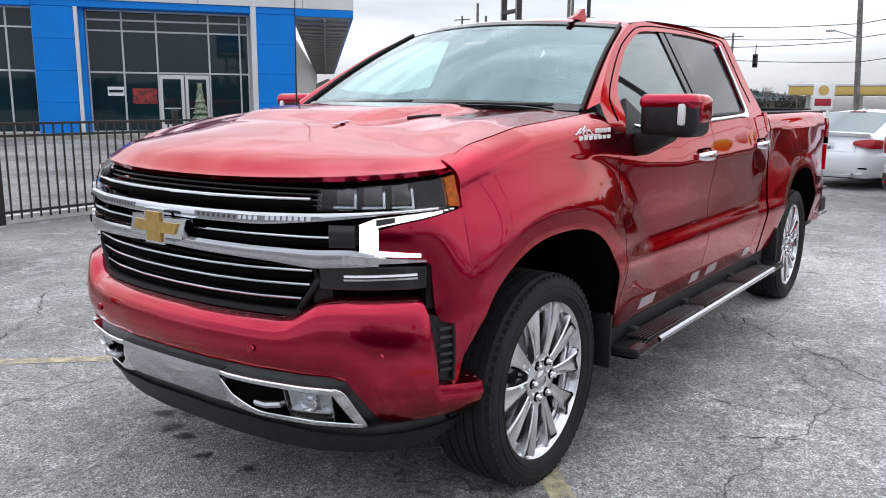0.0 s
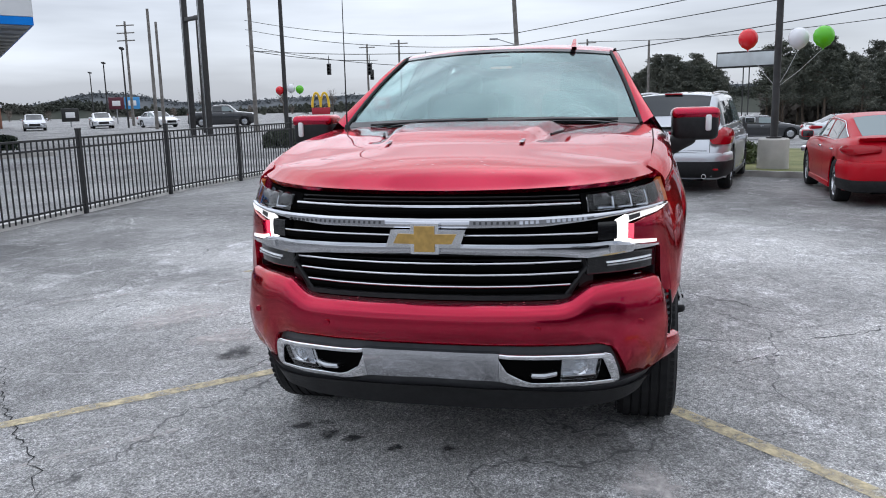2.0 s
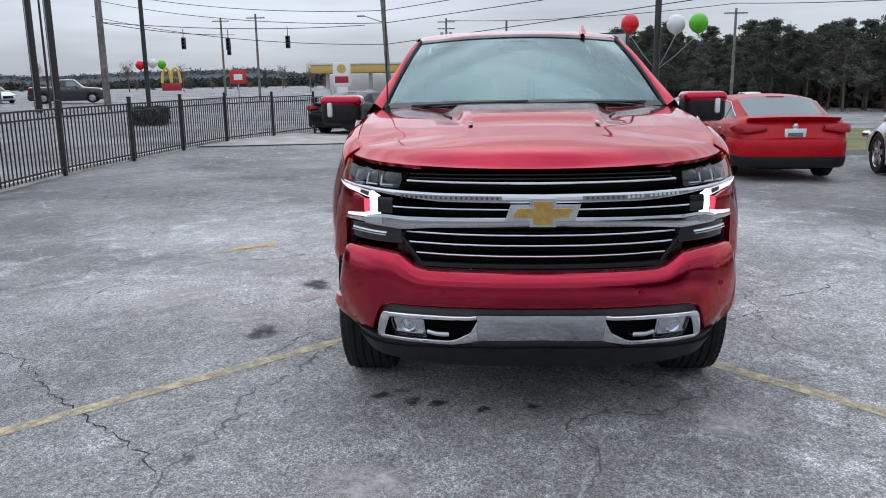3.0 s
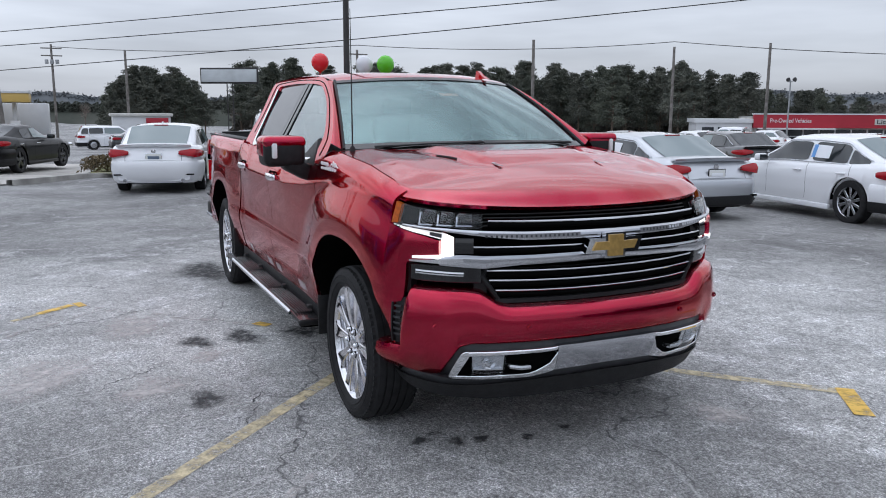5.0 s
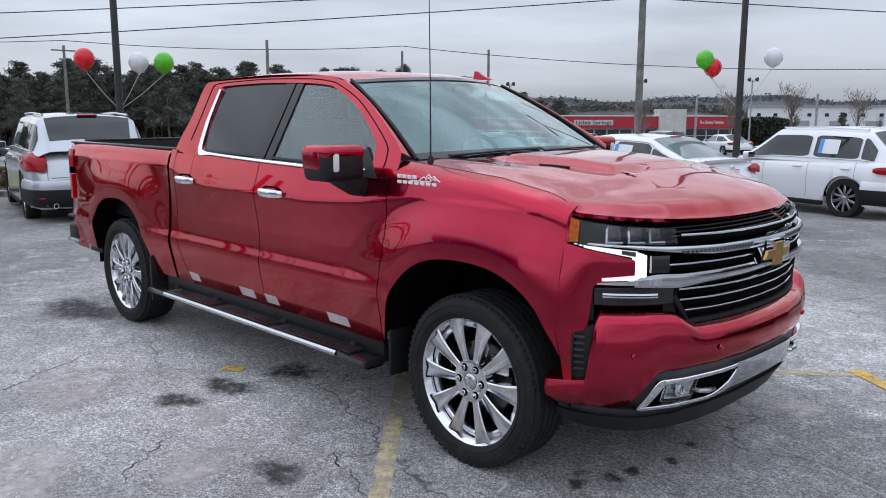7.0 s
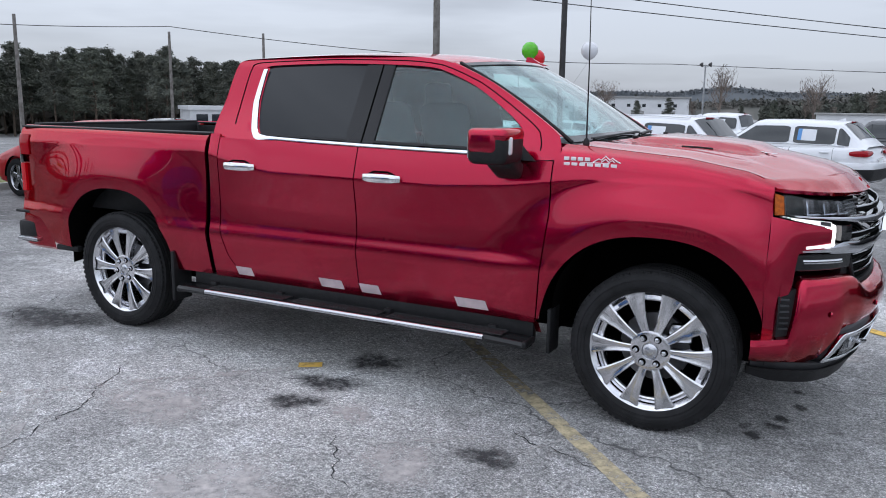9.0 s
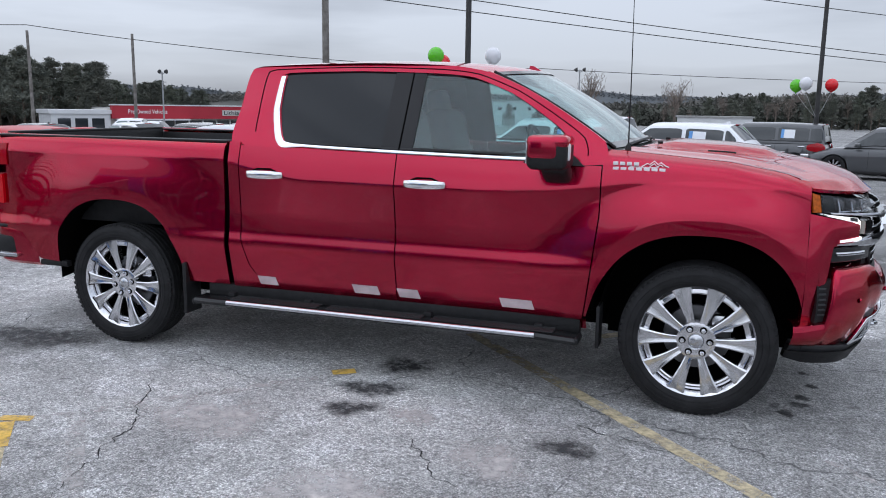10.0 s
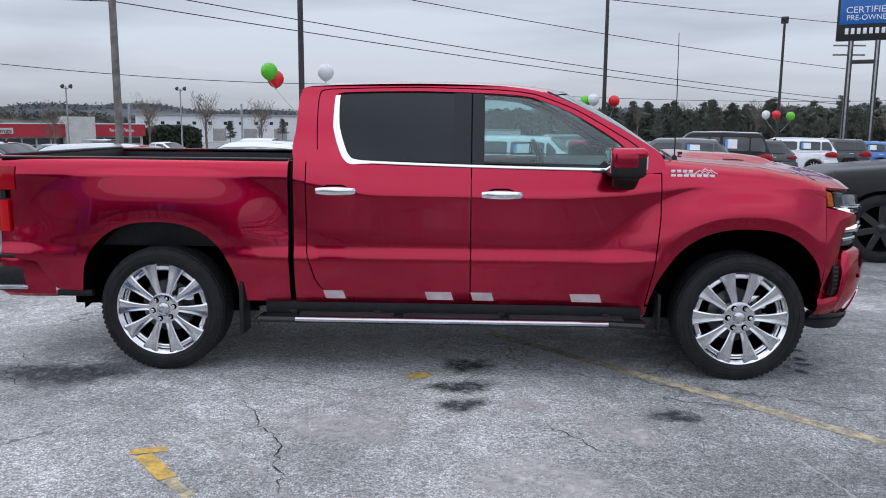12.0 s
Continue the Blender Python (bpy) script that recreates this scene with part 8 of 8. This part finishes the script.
part("sign_box", boxbm((0, 0, 3.1), (0.4, 1.9, 2.6), 0.05), WHITE_PL, gs)
part("sign_roundel", lathe([(0.001, 0.24), (0.5, 0.22), (0.5, 0.0)], 18, axis="x", centre=(0.0, 0, 3.7)), YEL, gs)
part("sign_field", boxbm((0.03, 0, 2.55), (0.4, 1.5, 0.7), 0.02), RED_FASCIA, gs)
part("sign_post", boxbm((0, 0, 0.8), (0.3, 1.2, 2.2), 0.02), WHITE_PL, gs)
ki = thing("kiosk", "small white kiosk with a red sign across the road", "building", pose(-68.7, 3.2, ground_z(-68, 3), 0, 0, 0))
part("kiosk_wall", boxbm((0, 0, 1.3), (3, 4.6, 2.7), 0.05), WHITE_CLAD, ki)
part("kiosk_roof", boxbm((0, 0, 2.75), (3.4, 5.0, 0.25), 0.05), STUCCO, ki)
part("kiosk_sign", boxbm((1.55, 1.2, 2.2), (0.1, 1.8, 0.6), 0.02), RED_FASCIA, ki)
for bx, by, bz, c1, yaw in ((-79.72, -58.37, 2.45, (0.10, 0.015, 0.03), 35), (-80.72, -56.9, 2.45, (0.06, 0.30, 0.62), 35), (-80.1, -25.7, 2.4, (0.55, 0.03, 0.03), 20), (-69.57, -57.01, 1.25, (0.02, 0.02, 0.02), 38)):
    sg = thing("roadside_sign", "small coloured roadside sign far off", "sign", pose(bx, by, ground_z(bx, by), 0, 0, yaw), "roadside signs")
    part("sign_board", boxbm((0, 0, bz), (0.2, 1.7, 1.4), 0.05), mat("sign_paint", c1, rough=0.5), sg)
    part("sign_bar", boxbm((0.12, 0, bz), (0.04, 0.9, 0.6), 0.01), WHITE_PL, sg)
    part("sign_post", tube([(0, 0, -0.2), (0, 0, bz - 0.6)], 0.07, 8), STEEL_G, sg)
ar = thing("arch_sign", "yellow double-arch sign on a red base far off", "sign", pose(-96.6, -39.2, ground_z(-96, -39), 0, 0, 25))
for sy in (-0.55, 0.55):
    part("arch", tube([(0, sy + 0.55 * math.cos(a), 1.4 + 1.9 * math.sin(a)) for a in span(0, math.pi, 13)], 0.16, 8), mat("arch_yellow", (0.8, 0.5, 0.03), rough=0.4), ar)
part("sign_base", boxbm((0, 0, 0.9), (0.4, 2.4, 0.9), 0.05), RED_FASCIA, ar)
rh = thing("small_house", "small brick building with a pale gable behind the showroom", "building", pose(-67.5, -68.0, 0, 0, 0, 44))
part("house_wall", boxbm((0, 0, 1.0), (7, 6, 2.6), 0.05), mat("brick_red", (0.26, 0.12, 0.08), rough=0.9, vary=0.2, scale=6), rh)
part("house_trim", boxbm((0, 0, 2.3), (7.3, 6.3, 0.25), 0.05), WHITE_CLAD, rh)
part("house_roof", prism([(-3.4, 2.4), (3.4, 2.4), (0, 3.9)], 6.6, lambda a, b, k: V(k - 3.3, a, b)), SOFFIT, rh, "grey gable roof")
for sy in (-1.6, 1.6):
    part("house_window", boxbm((3.52, sy, 1.2), (0.06, 1.2, 1.0), 0.02), DARKGLASS, rh)
# traffic lights across the far road
for tx, ty, tz in ((-62.0, -21.0, 4.6), (-60.0, -15.5, 4.6), (-64.0, -25.5, 4.8), (-72.0, -24.0, 4.5)):
    tr = thing("traffic_light", "black traffic light hung over the far road", "traffic light", pose(tx, ty, tz), "traffic lights")
    part("housing", boxbm((0, 0, 0), (0.3, 0.35, 1.0), 0.05), STEEL_D, tr)
    for k in range(3):
        part("lens", lathe([(0.001, 0.17), (0.11, 0.16), (0.12, 0.14)], 12, axis="x", centre=(0, 0, 0.3 - 0.3 * k)), CAVITY, tr)
    part("hanger", tube([(0, 0, 0.5), (0, 0, 1.2)], 0.03, 5), STEEL_D, tr)
wire((-57.2, -29.7, 6.2), (-66.0, -10.0, 6.2), 0.4, 0.03)
wire((-57.2, -29.7, 6.2), (-74.0, -24.0, 6.0), 0.3, 0.03)

# ---- trees ----
BARK = mat("pine_bark", (0.10, 0.075, 0.055), rough=0.9, vary=0.3, scale=4)
# needle colours raised towards grey: the haze over the wood is in them
NEEDLE = [mat("pine_needles", (0.058, 0.068, 0.054), rough=0.9, colour2=(0.120, 0.128, 0.096), scale=0.8, random_tone=0.25), mat("grey_green_needles", (0.072, 0.082, 0.068), rough=0.9, colour2=(0.140, 0.142, 0.112), scale=0.8, random_tone=0.25)]
TWIG = mat("bare_twigs", (0.12, 0.095, 0.08), rough=0.9, colour2=(0.20, 0.165, 0.14), scale=0.7, random_tone=0.2)


def pine_meshes(seed):
    """A tall pine of unit-like height 12: bare lower trunk, ragged crown of needle clumps."""
    r = random.Random(seed)
    H = 12.0
    tb = tube([(0, 0, -0.5), (r.uniform(-0.2, 0.2), r.uniform(-0.2, 0.2), 6), (r.uniform(-0.3, 0.3), r.uniform(-0.3, 0.3), H * 0.97)], 0.20, 7, r2=0.04)
    centres = []
    z0 = r.uniform(2.8, 4.5)
    for k in range(56):
        t = r.random() ** 0.8
        z = z0 + (H - z0) * t
        rad = (2.5 * (1 - t) ** 0.6 + 0.4) * r.uniform(0.15, 1.0)
        a = r.uniform(0, 6.283)
        c = Vector((rad * math.cos(a), rad * math.sin(a), z + 0.25 * rad))
        tube([(0, 0, z - 0.2), c], 0.05, 4, tb, r2=0.015, cap=False)
        centres.append((c, r.uniform(0.5, 1.0) * (1.15 - 0.5 * t)))
    verts, faces = [], []
    for c, s in centres:
        for _ in range(150):
            q = c + Vector((r.gauss(0, 0.58 * s), r.gauss(0, 0.58 * s), r.gauss(0, 0.34 * s)))
            d = Vector((r.gauss(0, 1), r.gauss(0, 1), r.gauss(0, 0.6))).normalized()
            e = d.cross(Vector((r.gauss(0, 1), r.gauss(0, 1), r.gauss(0, 1)))).normalized()
            L = 0.19 * r.uniform(0.5, 1.3)
            i = len(verts)
            verts += [tuple(q - d * L), tuple(q + e * L * 0.35), tuple(q + d * L), tuple(q - e * L * 0.35)]
            faces.append((i, i + 1, i + 2, i + 3))
    cm = bpy.data.meshes.new("crown")
    cm.from_pydata(verts, [], faces)
    cm.materials.append(NEEDLE[seed % 2])
    tm = bm_mesh(tb, "trunk")
    tm.materials.append(BARK)
    return tm, cm


def bare_meshes(seed):
    r = random.Random(seed)
    bm = tube([(0, 0, -0.5), (0.1, 0, 3.0), (0.0, 0.1, 5.0)], 0.16, 6, r2=0.09)
    tips = []
    for k in range(13):
        z = r.uniform(2.2, 5.0)
        a = r.uniform(0, 6.283)
        L = r.uniform(1.4, 3.0)
        p1 = Vector((0, 0, z))
        p2 = p1 + Vector((math.cos(a) * L * 0.45, math.sin(a) * L * 0.45, L * 0.8))
        tube([p1, p2], 0.06, 4, bm, r2=0.02, cap=False)
        tips.append((p1, p2))
    tm = bm_mesh(bm, "trunk")
    tm.materials.append(TWIG)
    verts, faces = [], []
    for p1, p2 in tips:
        for _ in range(55):
            q = p1.lerp(p2, r.uniform(0.3, 1.1)) + Vector((r.gauss(0, 0.35), r.gauss(0, 0.35), r.gauss(0.15, 0.35)))
            d = Vector((r.gauss(0, 0.6), r.gauss(0, 0.6), 1)).normalized()
            e = d.cross(Vector((r.gauss(0, 1), r.gauss(0, 1), 0.1))).normalized()
            L = r.uniform(0.35, 0.8)
            i = len(verts)
            verts += [tuple(q), tuple(q + d * L + e * 0.02), tuple(q + d * L * 0.5 - e * 0.035)]
            faces.append((i, i + 1, i + 2))
    cm = bpy.data.meshes.new("crown")
    cm.from_pydata(verts, [], faces)
    cm.materials.append(TWIG)
    return tm, cm


# brown lifted in the same way, with the haze in the colour
WOOD_NEAR_DARK = mat('undergrowth_dark', (0.070, 0.066, 0.058), rough=1.0, colour2=(0.16, 0.14, 0.12), scale=0.15)
PINES = [pine_meshes(20 + k) for k in range(6)]
BARES = [bare_meshes(40 + k) for k in range(4)]
tree_rnd = random.Random(77)


def tree(kind, x, y, h, z=None):
    tm, cm = tree_rnd.choice(PINES if kind == "pine" else BARES)
    s = h / (12.0 if kind == "pine" else 7.5)
    zz = ground_z(x, y) if z is None else z
    root = thing("pine_tree" if kind == "pine" else "bare_tree", "tall dark pine with a ragged crown" if kind == "pine" else "bare grey-brown winter tree", "tree", pose(x, y, zz, 0, 0, tree_rnd.uniform(0, 360)) @ Matrix.Diagonal((s * tree_rnd.uniform(0.9, 1.15), s * tree_rnd.uniform(0.9, 1.15), s, 1)), "pines" if kind == "pine" else "bare trees")
    shared("trunk", tm, root)
    shared("crown", cm, root)


def polar(a, d):
    return d * math.cos(radians(a)), d * math.sin(radians(a))


# wood behind the lot: heights follow the skyline
TOPS = ([126, 130, 134, 140, 146, 152, 156, 160, 166, 170.5], [5.6, 6.9, 8.4, 9.6, 9.7, 9.4, 9.2, 9.4, 9.2, 8.8])
for k in range(112):
    a = 126 + 44.5 * (k + tree_rnd.uniform(-0.4, 0.4)) / 112
    row = k % 3
    d = 96 + 9 * row + tree_rnd.uniform(-4, 4)
    x, y = polar(a, d)
    tree("pine", x, y, lerp(a, *TOPS) * tree_rnd.uniform(0.78, 1.08) + 0.6 * row)
for k in range(30):
    a = 172.6 + 6.6 * (k + 0.5) / 30
    d = 84 + 7 * (k % 3) + tree_rnd.uniform(-2, 2)
    x, y = polar(a, d)
    edge = 1 - 0.35 * abs((a - 176) / 3.4) ** 3
    tree("pine", x, y, 7.7 * edge * tree_rnd.uniform(0.84, 1.05))
for k in range(26):
    a = 66 + 58 * (k + tree_rnd.uniform(-0.4, 0.4)) / 26
    d = 150 + tree_rnd.uniform(-12, 12)
    x, y = polar(a, d)
    tree("bare" if k % 3 == 0 else "pine", x, y, (5.0 if a > 95 else 5.5) * tree_rnd.uniform(0.6, 1.0))
for k in range(9):
    a = 180.5 + 32 * (k + tree_rnd.uniform(-0.4, 0.4)) / 9
    d = 135 + tree_rnd.uniform(-10, 10)
    x, y = polar(a, d)
    tree("bare", x, y, 4.8 * tree_rnd.uniform(0.7, 1.1))
for a, d, h in ((114, 78, 6.0), (110, 80, 6.5), (106, 84, 6.0), (98, 88, 7.5), (92, 92, 7.0), (120, 82, 5.5)):
    x, y = polar(a, d)
    tree("bare", x, y, h)


def under(q):
    a = q.uniform(126, 170.5)
    x, y = polar(a, q.uniform(108, 124))
    return (x, y, ground_z(x, y) + q.random() ** 1.3 * 0.62 * lerp(a, *TOPS))


uw = new("undergrowth", leaf_mass("undergrowth", 16000, under, 0.75, WOOD_NEAR_DARK, "", "", 91))
tagged(uw, "dense dark undergrowth between the pines", "woods", kind="stuff")


# ---- wooded ridges on the horizon ----
def ridge(name, d, a0, a1, top, seed, material, base=-12.0, n=2600, size=4.0, label="wooded ridge far off under grey cloud"):
    """A far wooded hill: a slope and, over its crest, very many small leaf clumps."""
    r = random.Random(seed)
    az = span(a0, a1, 150)

    def fn(a, v):
        x, y = polar(a, d * (1 + 0.12 * v))
        return V(x, y, base + (top(a) - base) * v)

    ob = solid(name, grid(fn, az, [0, 0.25, 0.5, 0.75, 0.95, 1.0], flip=True), material, label, "hill", kind="structure")

    def fx(q):
        a = q.uniform(a0, a1)
        v = 1 - 0.10 * q.random()
        x, y = polar(a, d * (1 + 0.12 * v) - 1.0)
        return (x, y, base + (top(a) - base) * v + q.uniform(-0.6, 0.8 + 1.2 * abs(math.sin(a * 9.1) * math.sin(a * 5.3 + 1))) * size)

    cl = new("far_wood", leaf_mass("far_wood", n, fx, size, material, "", "", seed))
    tagged(cl, "far mixed wood covering the ridge", "woods", kind="stuff")


# distance haze is put into these two colours: first lifted, second bluish grey
WOOD_NEAR = mat("far_wood_dark", (0.105, 0.108, 0.098), rough=1.0, colour2=(0.165, 0.155, 0.138), bump=0.8, bump_scale=0.6, scale=0.16, coords="Object")
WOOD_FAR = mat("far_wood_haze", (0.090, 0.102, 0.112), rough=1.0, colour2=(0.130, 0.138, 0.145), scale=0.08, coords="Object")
WOOD_GREEN = mat("far_wood_green", (0.050, 0.058, 0.046), rough=1.0, colour2=(0.085, 0.086, 0.072), bump=0.6, bump_scale=0.5, scale=0.12, coords="Object")
wob = lambda a, s: 1.6 * math.sin(a * 0.37 + s) + 1.0 * math.sin(a * 0.91 + 2 * s)
ridge("ridge_near", 210, 40, 128, lambda a: lerp(a, [40, 64, 84, 92, 100, 112, 128], [6.2, 6.0, 5.6, 4.4, 2.6, 3.0, 4.2]) + 0.4 * wob(a, 1), 61, WOOD_NEAR, n=9000, size=0.55)
ridge("ridge_near", 190, 165, 235, lambda a: lerp(a, [165, 180, 195, 205, 209, 214, 216.4, 218.3, 220.5, 222, 224, 235], [4.0, 3.0, 2.2, 1.2, 0.9, 2.0, 3.3, 3.9, 2.8, 3.6, 4.3, 4.6]) + 0.12 * wob(a, 2), 62, WOOD_GREEN, n=14000, size=0.5)
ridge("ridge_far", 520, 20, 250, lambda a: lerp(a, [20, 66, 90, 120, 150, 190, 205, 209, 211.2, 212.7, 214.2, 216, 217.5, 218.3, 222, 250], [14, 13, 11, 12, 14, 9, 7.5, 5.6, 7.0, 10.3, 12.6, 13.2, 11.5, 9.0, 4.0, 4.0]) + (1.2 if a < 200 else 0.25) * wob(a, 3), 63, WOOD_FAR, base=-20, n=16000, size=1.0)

def thicket(q):
    a = q.uniform(40, 96)
    x, y = polar(a, q.uniform(166, 196))
    return (x, y, -2.0 + q.random() ** 0.8 * 0.74 * lerp(a, [42, 64, 80, 88, 96], [9.0, 9.0, 8.2, 6.4, 4.4]))


tk = new("undergrowth", leaf_mass("undergrowth", 26000, thicket, 0.7, WOOD_GREEN, "", "", 92))
tagged(tk, "dense grey-green wood edge below the ridge", "woods", kind="stuff")
# pines and bare trees along the near ridge
for k in range(120):
    a = 42 + 52 * (k + tree_rnd.uniform(-0.45, 0.45)) / 120
    d = 160 + 22 * (k % 3) / 2 + tree_rnd.uniform(-6, 6)
    x, y = polar(a, d)
    full = lerp(a, [42, 64, 80, 88, 94], [9.0, 9.0, 8.2, 6.4, 4.4])
    tree("bare" if tree_rnd.random() < 0.34 else "pine", x, y, full * tree_rnd.uniform(0.62, 1.02) + 0.3 * (k % 3), -1.8)
for k in range(34):
    a = 182 + 44 * (k + tree_rnd.uniform(-0.45, 0.45)) / 34
    d = 168 + tree_rnd.uniform(-9, 9)
    x, y = polar(a, d)
    tree("bare" if k % 2 else "pine", x, y, 4.6 * tree_rnd.uniform(0.6, 1.0), -1.5)
